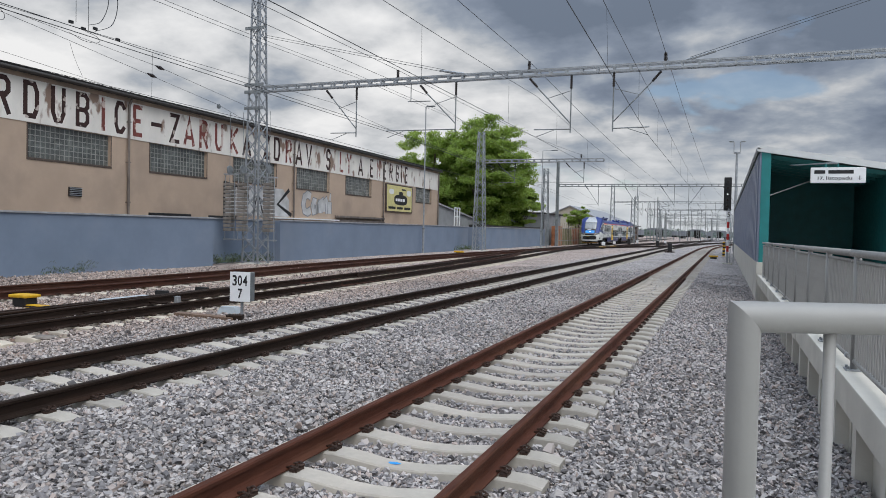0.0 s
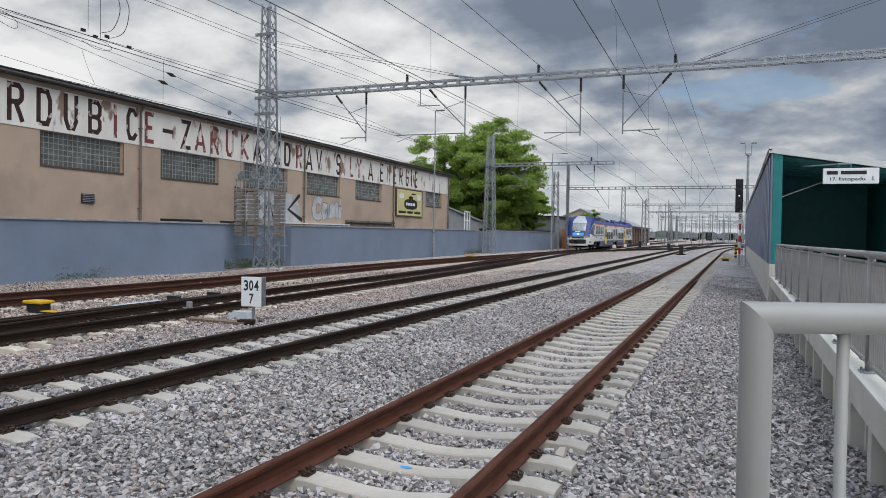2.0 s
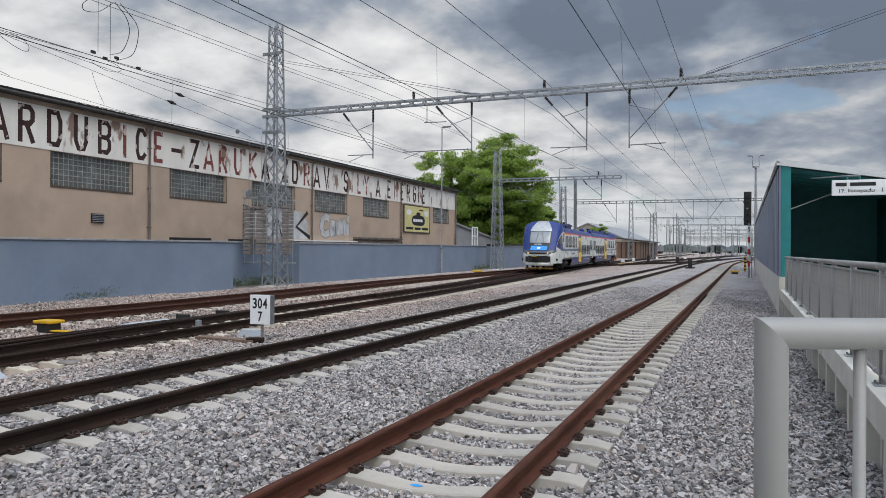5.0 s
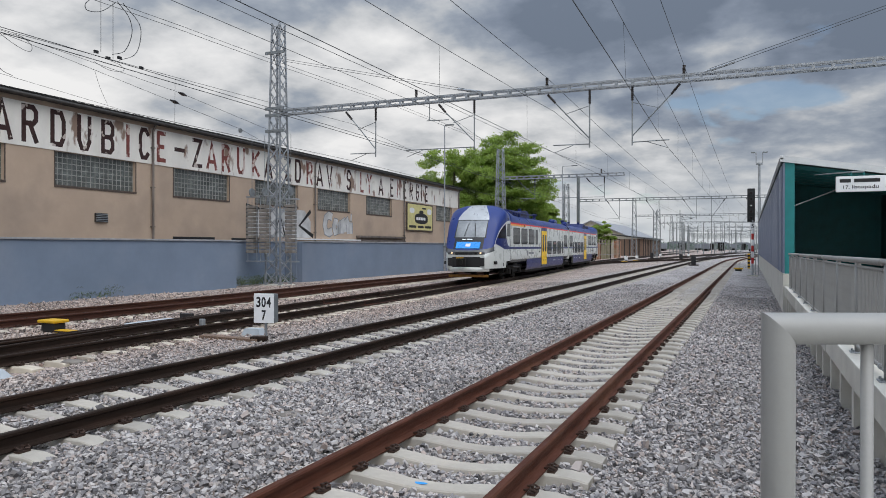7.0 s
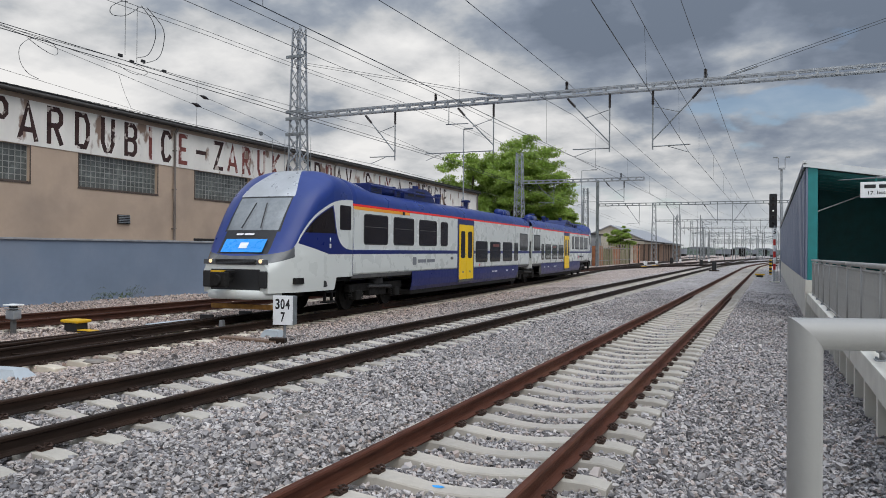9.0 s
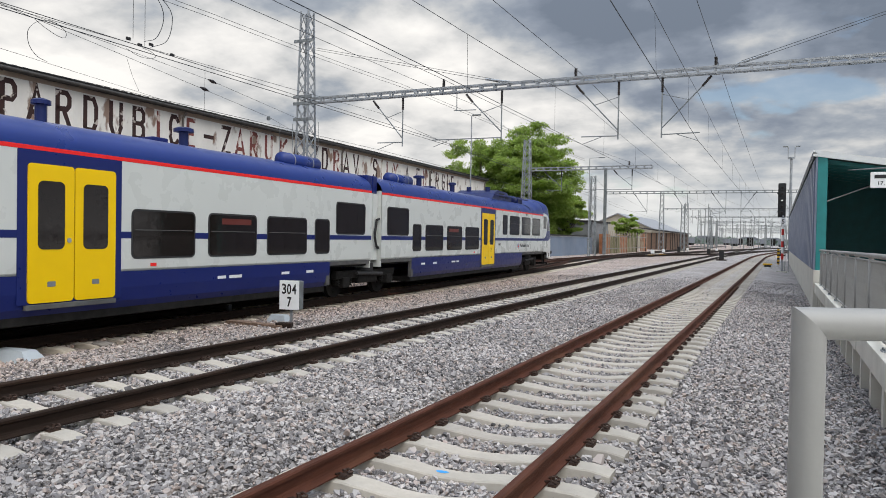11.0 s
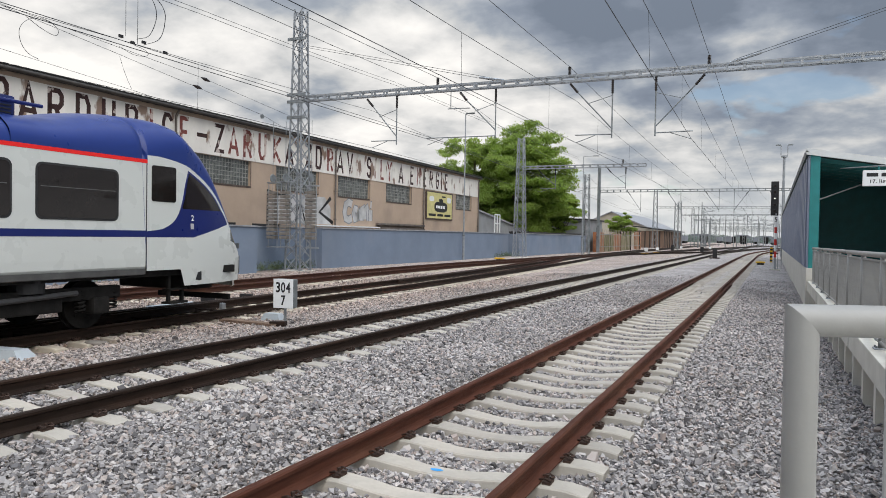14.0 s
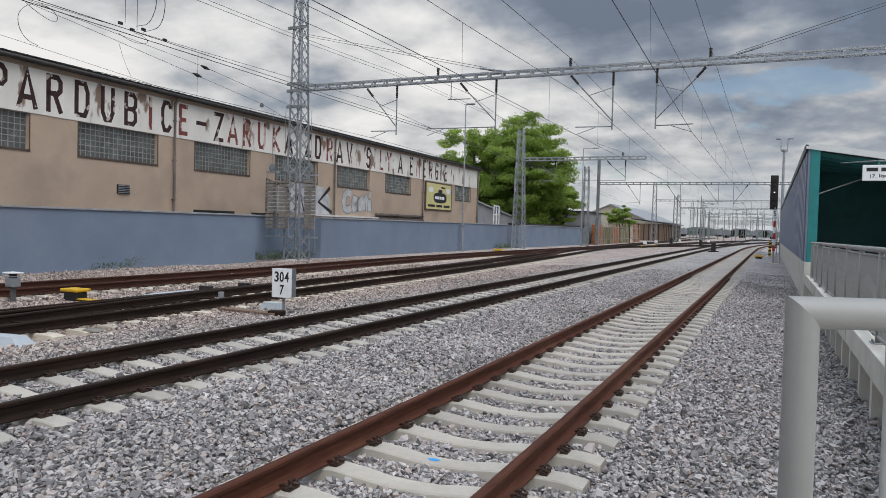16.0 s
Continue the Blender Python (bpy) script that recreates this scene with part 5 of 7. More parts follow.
    tube(cp, (-0.12, yf - 0.46, 0.98), (-0.12, yf - 0.52, 0.98), 0.13, 16)
    box(cp, -0.36, 0.04, yf - 0.34, yf - 0.05, 1.15, 1.19, 0.01)
    part("coupler", cp, M["t_under"], rec, "steel automatic coupler")
    part("coupler_flag", B(-0.36, -0.02, yf - 0.40, yf - 0.30, 1.145, 1.20), M["yellow"], rec, "yellow-green marker cloth")
    for s in (-1, 1):
        part("buffer_pad", B(s * 0.80 - 0.11, s * 0.80 + 0.11, yf - 0.06, yf + 0.05, 0.78, 1.18, 0.03), M["black"], car, "black buffer pad")
        lit = bmesh.new()
        tube(lit, (s * 0.72, yf + 0.05, 1.41), (s * 0.72, yf - 0.026, 1.41), 0.045, 16)
        part("headlamp", lit, M["t_beam"] if lead else M["t_lamp"], car, "lit warm headlamp" if lead else "unlit tail lamp")
        # wipers
        part("wiper", T((s * 0.28, -21.60, 2.22), (s * 0.16, -21.22, 2.86), 0.014, 6), M["black"], car)
        part("rear_camera", B(s * 1.445 - 0.012, s * 1.445 + 0.012, -15.95, -15.83, 2.80, 2.90, 0.005), M["black"], car)
    gl = part("front_grille", B(-0.58, 0.58, yf - 0.014, yf - 0.002, 1.325, 1.455), M["t_under"], car, "dark slatted front grille")
    for i in range(4):
        part("slat", B(-0.56, 0.56, yf - 0.022, yf - 0.0145, 1.338 + 0.030 * i, 1.348 + 0.030 * i), M["t_lamp"], gl)
    for s in (-1, 1):
        part("lamp_unit", B(s * 0.76 - 0.165, s * 0.76 + 0.165, yf - 0.016, yf - 0.002, 1.335, 1.45, 0.006), M["t_lamp"], car, "grey headlamp unit")
    lip = bmesh.new()
    lows, highs = [], []
    for i in range(25):
        x = -1.06 + 2.12 * i / 24
        y = yf + 0.32 - 0.47 * (1 - abs(x / 1.06) ** 4)
        lows.append([lip.verts.new((x * k, y + o, z)) for k, o, z in ((0.97, 0.04, 0.51), (1.0, 0.0, 0.54), (1.0, 0.0, 0.69), (0.985, 0.04, 0.725), (0.96, 0.5, 0.74))])
    for p_, q_ in zip(lows, lows[1:]):
        for i in range(4):
            lip.faces.new((p_[i], q_[i], q_[i + 1], p_[i + 1]))
    bmesh.ops.recalc_face_normals(lip, faces=lip.faces[:])
    part("front_lip", lip, M["t_white"], car, "rounded white bumper lip", True)
    part("plough", B(-1.0, 1.0, yf + 0.30, yf + 0.36, 0.24, 0.36, 0.02), M["t_plough"] if lead else M["t_under"], car, "orange-brown track plough" if lead else "dark track plough")
    gr = part("lower_equipment", B(-0.95, 0.95, yf + 0.75, -20.75, 0.52, 0.9, 0.05), M["t_under"], car)
    for s in (-1, 1):
        rail_step = bmesh.new()
        for u in (19.95, 20.3):
            box(rail_step, s * 1.22 - 0.03, s * 1.22 + 0.03, -u - 0.03, -u + 0.03, 0.32, 0.92)
        box(rail_step, s * 1.22 - 0.11, s * 1.22 + 0.11, -20.36, -19.89, 0.32, 0.36)
        box(rail_step, s * 1.22 - 0.09, s * 1.22 + 0.09, -20.36, -19.89, 0.58, 0.61)
        part("cab_step", rail_step, M["t_under"], car, "black cab access step")
    # display panel on the front
    def fp(x, z, off):
        # spot on the sloping front
        u = 22.12
        while smooth_table(u, NOSE_TOP) < z and u > 20:
            u -= 0.01
        return (x, -u - off, z + off * 0.3)
    for nm, x0, x1, z0, z1, mt, off in (("display", -0.60, 0.60, 1.62, 1.94, "t_screen", 0.02), ("number_bar", -0.36, -0.16, 2.035, 2.085, "signwhite", 0.02), ("number_bar", -0.12, 0.16, 2.035, 2.085, "signwhite", 0.02), ("logo_plate", -0.12, 0.12, 1.71, 1.85, "signwhite", 0.03)):
        bm = bmesh.new()
        k = 6
        g = [[bm.verts.new(fp(x0 + (x1 - x0) * i / k, z0 + (z1 - z0) * j / 4, off)) for i in range(k + 1)] for j in range(5)]
        for j in range(4):
            for i in range(k):
                bm.faces.new((g[j][i], g[j][i + 1], g[j + 1][i + 1], g[j + 1][i]))
        part(nm, bm, M[mt], car, {"display": "bright blue front display", "number_bar": "pale number bar", "logo_plate": "white logo shape"}[nm])
    # windows and doors on both flanks
    wins = [(0.65, 2.18, 1.72, 2.57), (2.48, 3.16, 1.23, 2.10), (3.50, 5.06, 1.23, 2.10), (5.42, 6.94, 1.23, 2.10), (7.30, 8.86, 1.23, 2.10), (12.02, 12.72, 1.85, 2.72), (13.08, 14.66, 1.85, 2.72), (15.06, 16.62, 1.85, 2.72), (17.0, 18.56, 1.85, 2.72)]
    for s in (-1, 1):
        for k, (a, b_, z0, z1) in enumerate(wins):
            fr = part("window", rounded(a, b_, z0, z1, 0.11, 1.428, s, 0.010), M["rubber"], car, "dark tinted window with rounded corners")
            part("pane", rounded(a + 0.035, b_ - 0.035, z0 + 0.035, z1 - 0.035, 0.085, 1.4385, s, 0.003), M["t_glass"], fr)
            if b_ - a > 1 and k not in (0,):
                part("vent_bar", B(min(s * 1.4415, s * 1.448), max(s * 1.4415, s * 1.448), -b_ + 0.08, -a - 0.08, z0 + 0.50, z0 + 0.512), M["t_grey"], fr)
        part("cab_window", rounded(19.30, 19.90, 2.23, 2.88, 0.05, 1.425, s, 0.012), M["t_glass"], car, "dark narrow cab window")
        part("door_frame", rounded(9.08, 10.98, 0.58, 2.90, 0.02, 1.431, s, 0.006), M["t_navy"], car, "navy door surround")
        for a, b_, g0, g1 in ((9.22, 10.01, 9.38, 9.86), (10.03, 10.82, 10.20, 10.66)):
            d = part("door", rounded(a, b_, 0.60, 2.70, 0.06, 1.437, s, 0.022), M["t_yellow"], car, "yellow plug door leaf")
            part("door_glass", rounded(g0, g1, 1.41, 2.45, 0.09, 1.459, s, 0.004), M["t_glass"], d)
            part("door_sticker", rounded((a + b_) / 2 - 0.07, (a + b_) / 2 + 0.07, 0.84, 0.92, 0.01, 1.4595, s, 0.002), M["grey_ink"], d)
        part("door_button", T((s * 1.455, -10.02 - 0.1, 1.55), (s * 1.468, -10.02 - 0.1, 1.55), 0.04, 10), M["galv"], car)
        part("step", B(min(s * 1.30, s * 1.46), max(s * 1.30, s * 1.46), -10.85, -9.2, 0.50, 0.58, 0.01), M["t_grey"], car)
        part("cab_joint", rounded(19.175, 19.195, 1.03, 2.92, 0.003, 1.430, s, 0.003), M["ink"], car, "dark joint before the cab")
        part("hatch", rounded(11.4, 11.75, 1.33, 1.52, 0.02, 1.4305, s, 0.004), M["t_white"], car)
        for c in (11.5, 11.65):
            part("valve", T((s * 1.432, -c, 1.42), (s * 1.445, -c, 1.42), 0.055, 12), M["t_grey"], car)
        part("red_mark", rounded(8.28, 8.42, 1.09, 1.15, 0.005, 1.4305, s, 0.004), M["t_red"], car)
        for a, b_ in ((5.9, 6.3), (6.4, 6.65), (4.2, 4.5), (3.2, 3.5)):
            part("skirt_marking", rounded(a, b_, 0.78, 0.84, 0.005, 1.432, s, 0.003), M["white"], car)
        part("socket_box", B(min(s * 1.30, s * 1.408), max(s * 1.30, s * 1.408), -20.62, -20.44, 0.74, 0.92, 0.02), M["black"], car)
        if lead:
            part("class_stripe", rounded(15.4, 19.15, 2.81, 2.897, 0.003, 1.4302, s, 0.003), M["t_orange"], car, "orange first-class stripe")
            part("logo", rounded(14.85, 15.15, 1.22, 1.48, 0.05, 1.4302, s, 0.003), M["grey_ink"], car)
            for a, b_ in ((14.05, 14.72), (13.25, 13.95)):
                part("name_bar", rounded(a, b_, 1.29, 1.40, 0.01, 1.4302, s, 0.003), M["grey_ink"], car)
        else:
            lg = part("logo", T((s * 1.4302, -14.55, 1.32), (s * 1.433, -14.55, 1.32), 0.135, 20), M["bluedot"], car, "round blue emblem with a cross")
            for q, (a, b_, c, d) in enumerate(((14.43, 14.67, 1.295, 1.345), (14.515, 14.585, 1.35, 1.445), (14.515, 14.585, 1.195, 1.29))):
                part("emblem_bar", rounded(a, b_, c, d, 0.005, 1.4332, s, 0.002), M["t_orange" if q else "t_red"], lg)
            for word, wd, hh, u, z, mt in (("Pardubický kraj", 1.62, 0.21, 14.82, 1.225, "ink"), ("2", 0.10, 0.17, 10.30, 1.12, "ink")):
                x_, u_ = (1.4602, u) if word == "2" else (1.4335, u if s < 0 else u + wd)
                bm = moved(text_mesh(word, wd, hh, 0.003, 0.006), Matrix(((0, -s, 0, s * x_), (s, 0, 0, -u_), (0, 0, 1, z), (0, 0, 0, 1))))
                tagged(part("lettering", bm, M[mt], car), kind="stuff")

    for s in (-1, 1):
        part("class_symbol", rounded(20.31, 20.40, 1.74, 1.85, 0.005, 1.40, s, 0.018), M["tagwhite"], car, "small pale symbol")
        digit = text_mesh("1" if lead else "2", 0.045 if lead else 0.07, 0.11, 0.004, 0.01)
        part("class_digit", moved(digit, Matrix(((0, -s, 0, s * 1.418), (s, 0, 0, -20.355 - s * 0.03), (0, 0, 1, 1.90), (0, 0, 0, 1)))), M["signwhite"], car, "white class digit")
    part("information_display", rounded(5.62, 6.55, 1.88, 2.0, 0.01, 1.4421, 1, 0.002), M["t_led"], car, "red lit destination display")
    part("information_display", rounded(5.62, 6.55, 1.88, 2.0, 0.01, 1.4421, -1, 0.002), M["t_led"], car, "red lit destination display")
    # roof equipment
    hump = bmesh.new()
    prof = ((11.95, 3.40), (12.35, 3.72), (12.9, 3.86), (14.2, 3.80), (14.75, 3.62), (14.75, 3.36), (11.95, 3.36))
    ends = [[hump.verts.new((x, -u, z)) for u, z in prof] for x in (-0.92, 0.92)]
    for i in range(len(prof)):
        k = (i + 1) % len(prof)
        hump.faces.new((ends[0][i], ends[0][k], ends[1][k], ends[1][i]))
    hump.faces.new(ends[0])
    hump.faces.new(ends[1][::-1])
    bmesh.ops.recalc_face_normals(hump, faces=hump.faces[:])
    eq = part("roof_unit", hump, M["t_equip"], car, "navy roof equipment housing with a ramped end")
    for s in (-1, 1):
        for a, b_, z0, z1 in ((13.0, 13.75, 3.55, 3.74), (13.95, 14.45, 3.52, 3.66)):
            part("air_intake", rounded(a, b_, z0, z1, 0.03, 0.921, s, 0.006), M["ink"], eq, "black air intake")
    part("exhaust_stack", T((0.45, -12.75, 3.7), (0.45, -12.75, 4.0), 0.11, 14), M["t_equip"], eq)
    part("exhaust_stack", T((-0.45, -12.75, 3.7), (-0.45, -12.75, 4.0), 0.11, 14), M["t_equip"], eq)
    for a, b_, h, w in ((14.85, 15.25, 3.72, 0.85), (16.25, 17.1, 3.74, 0.86)):
        eq = part("roof_unit", B(-w, w, -b_, -a, 3.36, h, 0.05), M["t_equip"], car, "navy roof equipment box")
        for s in (-1, 1):
            for i in range(4):
                part("grille_bar", B(min(s * (w - 0.02), s * (w + 0.012)), max(s * (w - 0.02), s * (w + 0.012)), -b_ + 0.08, -a - 0.08, 3.46 + 0.055 * i, 3.48 + 0.055 * i), M["ink"], eq)
    for s in (-1, 1):
        for x, z in ((0.68, 3.60), (0.28, 3.66)):
            cyl = part("silencer", lathe(bmesh.new(), (s * x, -15.3, z), (s * x, -16.2, z), ((0.0, 0.08), (0.06, 0.17), (0.94, 0.17), (1.0, 0.08)), 16), M["t_equip"], car, "round navy silencer", True)
    for s in (-0.5, 0.5):
        part("roof_rail", T((s * 2.1, -17.4, 3.62), (s * 2.1, -11.9, 3.62), 0.03, 8), M["t_navy"], car)
    for s in (-1, 1):
        for a, b_ in ((2.1, 3.6),):
            tk = bmesh.new()
            tube(tk, (s * 0.72, -a, 3.52), (s * 0.72, -b_, 3.52), 0.19, 18)
            t_ = part("air_tank", tk, M["t_blue"], car, "blue roof-mounted tank", True)
            for c in (a + 0.35, b_ - 0.35):
                part("tank_strap", T((s * 0.72, -c - 0.02, 3.52), (s * 0.72, -c + 0.02, 3.52), 0.194, 18), M["galv"], t_)
    for u, r in ((6.1, 0.21), (9.5, 0.16)):
        vt = bmesh.new()
        tube(vt, (0.0, -u, 3.4), (0.0, -u, 3.86), 0.10, 12)
        lathe(vt, (0.0, -u, 3.86), (0.0, -u, 3.96), ((0.0, r), (0.7, r), (1.0, r * 0.6)), 14)
        part("roof_vent", vt, M["t_equip"], car, "mushroom roof vent")
    part("roof_cap", B(-0.25, 0.25, -7.2, -6.8, 3.4, 3.62, 0.03), M["t_navy"], car)
    part("gangway", B(-0.95, 0.95, -0.302, 0.0 if lead else 0.0, 0.95, 3.1, 0.04), M["rubber"], car, "dark gangway bellows")
    part("gangway_hood", B(-1.28, 1.28, -0.30, 0.0, 2.92, 3.42, 0.05), M["t_navy"], car)
    part("gangway_panel", B(-1.30, 1.30, -0.29, 0.0, 1.0, 2.91, 0.02), M["t_white"], car)
    for s in (() if lead else (-1, 1)):
        part("jumper_cable", polytube(bmesh.new(), [(s * 1.34, -0.34, 2.2), (s * 1.37, -0.1, 2.15), (s * 1.37, 0.0, 1.7), (s * 1.36, -0.12, 1.4), (s * 1.34, -0.3, 1.35)], 0.035, 8), M["rubber"], car)
    # the nose reaches further forward than its first shape
    for ob in car.children_recursive:
        for v in ob.data.vertices:
            if v.co.y < -20.4:
                v.co.y = -20.4 + (v.co.y + 20.4) * 1.14
    ws = bogie(car, 17.15, 1.27, "dark leading bogie with springs and dampers")
    if lead:
        ws += bogie(car, 0.0, 1.25, "dark shared bogie under the joint")
    return car, ws


TRAIN_Y = [(0.0, 119.7), (3.5, 87.2), (7.0, 54.6), (9.0, 35.97), (11.5, 13.32), (12.0, 8.69), (12.5, 4.06), (14.0, -9.7), (16.0, -28.1)]


def train_place(t):
    return smooth_table(t, TRAIN_Y)


RAILCARS = [build_car(True), build_car(False)]


def motions():
    rows = ([], [])
    k = 0
    while k <= 64:
        t = k * 0.25
        y = train_place(t)
        for i, s in enumerate((-1, 1)):
            far = y + s * 17.0
            a = math.degrees(math.atan2(-(track_3(far) - track_3(y)) * s, 17.0))
            rows[i].append((t, pose(track_3(y), y, 0, 0, 0, a + (0 if s < 0 else 180))))
        k += 1
    for (car, sets), r in zip(RAILCARS, rows):
        walk(car, r)
    # wheels roll: a turn for every 2.61 m
    for i, (car, sets) in enumerate(RAILCARS):
        for o, place in sets:
            spin = []
            k = 0
            while k <= 240:
                t = k / 15
                ang = math.degrees((train_place(0) - train_place(t)) / 0.415) * (1 if i == 0 else -1)
                spin.append((t, Matrix.Translation(place) @ pose(0, 0, 0, ang, 0, 0)))
                k += 1
            walk(o, spin)


# ---- overhead line ----
def lattice(parent, name, x, y, z0, z1, w0, w1, cells, material, label=""):
    """A tapered square lattice mast: four angle legs and crossed bracing on each face."""
    m = part(name, B(x - w0 * 0.75, x + w0 * 0.75, y - w0 * 0.75, y + w0 * 0.75, z0 - 0.25, z0 + 0.05, 0.02), M["concrete"], parent, label)
    def corner(k, t):
        w = (w0 + (w1 - w0) * t) / 2
        sx, sy = ((-1, -1), (1, -1), (1, 1), (-1, 1))[k % 4]
        return Vector((x + sx * w, y + sy * w, z0 + (z1 - z0) * t))
    for k in range(4):
        part("leg", bar(bmesh.new(), corner(k, 0), corner(k, 1), 0.07), material, m, "galvanised angle leg")
    for k in range(4):
        bm = bmesh.new()
        for i in range(cells):
            a, b = i / cells, (i + 1) / cells
            bar(bm, corner(k, a), corner(k + 1, b), 0.03)
            bar(bm, corner(k + 1, a), corner(k, b), 0.03)
        tagged(part("bracing", bm, material, m, "crossed lattice bracing"), kind="stuff")
    return m


def insulator(parent, p, q, r=0.056):
    bm = bmesh.new()
    p, q = Vector(p), Vector(q)
    prof = [(0.0, 0.03)]
    for i in range(7):
        prof += [((i + 0.15) / 7, 0.04), ((i + 0.35) / 7, r), ((i + 0.65) / 7, r * 0.95), ((i + 0.85) / 7, 0.04)]
    lathe(bm, p, q, prof + [(1.0, 0.03)])
    return part("insulator", bm, M["insul"], parent, "dark ribbed insulator")


def ladder_beam(parent, x0, x1, y, z0, z1, material, step=0.62):
    b = part("beam", B(x0, x1, y - 0.16, y - 0.10, z0, z0 + 0.07), material, parent, "ladder-like gantry beam")
    for yy in (y - 0.13, y + 0.13):
        for zz in (z0, z1 - 0.07):
            if yy > y or zz > z0:
                part("chord", B(x0, x1, yy - 0.03, yy + 0.03, zz, zz + 0.07), material, b)
    bm = bmesh.new()
    n = int((x1 - x0) / step)
    for i in range(n + 1):
        x = x0 + (x1 - x0) * i / n
        for yy in (y - 0.13, y + 0.13):
            box(bm, x - 0.045, x + 0.045, yy - 0.02, yy + 0.02, z0 + 0.06, z1 - 0.06)
        box(bm, x - 0.02, x + 0.02, y - 0.13, y + 0.13, z0 + 0.02, z0 + 0.05)
    tagged(part("batten_plate", bm, material, b, "batten plates between the chords"), kind="stuff")
    return b


def bracket(parent, y, zbeam, xd, side, zlow, reach, contact, mess):
    """A hanging support: drop tube, slanting strut with insulators, stay and steady arm. side: +1 strut starts to the right of the drop."""
    d = part("drop_tube", T((xd, y, zbeam - 0.55), (xd, y, zlow), 0.028, 8), M["galv_dark"], parent, "grey hanging support tube")
    insulator(d, (xd, y, zbeam), (xd, y, zbeam - 0.55))
    xs = xd + side * reach
    insulator(d, (xs, y, zbeam - 0.05), (xs - side * 0.32, y, zbeam - 0.42))
    part("strut", T((xs - side * 0.32, y, zbeam - 0.42), (xd, y, zlow + 0.36), 0.026, 8), M["galv_dark"], d)
    part("stay", T((xd, y, zbeam - 0.62), (xd + side * reach * 0.58, y, zbeam - 0.90), 0.014, 6), M["galv_dark"], d)
    part("registration_tube", T((xd, y, contact[2] + 0.28), (contact[0] + side * 0.05, y, contact[2] + 0.30), 0.022, 8), M["galv_dark"], d)
    part("steady_arm", T((contact[0] - side * 0.75, y, contact[2] + 0.26), contact, 0.014, 6), M["galv_dark"], d)
    return d


def wire(label, pts, r, sag=0.0, n=10, material="wire", group="overhead line wires"):
    path = []
    for a, b in zip(pts, pts[1:]):
        for i in range(n):
            k = i / n
            p = Vector(a).lerp(Vector(b), k)
            p.z -= sag * 4 * k * (1 - k)
            path.append(p)
    path.append(Vector(pts[-1]))
    bm = bmesh.new()
    rings = []
    for i, p in enumerate(path):
        d = (path[min(i + 1, len(path) - 1)] - path[max(0, i - 1)]).normalized()
        a = d.orthogonal().normalized()
        b = d.cross(a)
        rings.append([bm.verts.new(p + (a * math.cos(t) + b * math.sin(t)) * r) for t in (0, 1.571, 3.142, 4.712)])
    for r0, r1 in zip(rings, rings[1:]):
        for i in range(4):
            bm.faces.new((r0[i], r0[(i + 1) % 4], r1[(i + 1) % 4], r1[i]))
    return tagged(mesh_ob("overhead_wire", bm, M[material]), label, "cable", group)


def droppers(c0, c1, m0, m1, sag, step=7.0):
    """Thin hangers between a contact wire c0-c1 and the messenger m0-m1 above it."""
    c0, c1, m0, m1 = Vector(c0), Vector(c1), Vector(m0), Vector(m1)
    n = int((c1.y - c0.y) / step)
    for i in range(n):
        k = (i + 0.5) / n
        low, high = c0.lerp(c1, k), m0.lerp(m1, k)
        high.z -= sag * 4 * k * (1 - k)
        tagged(mesh_ob("dropper", T(low, high, 0.0045, 4), M["wire"]), "thin dropper between messenger and contact wire", "cable", "overhead line droppers")


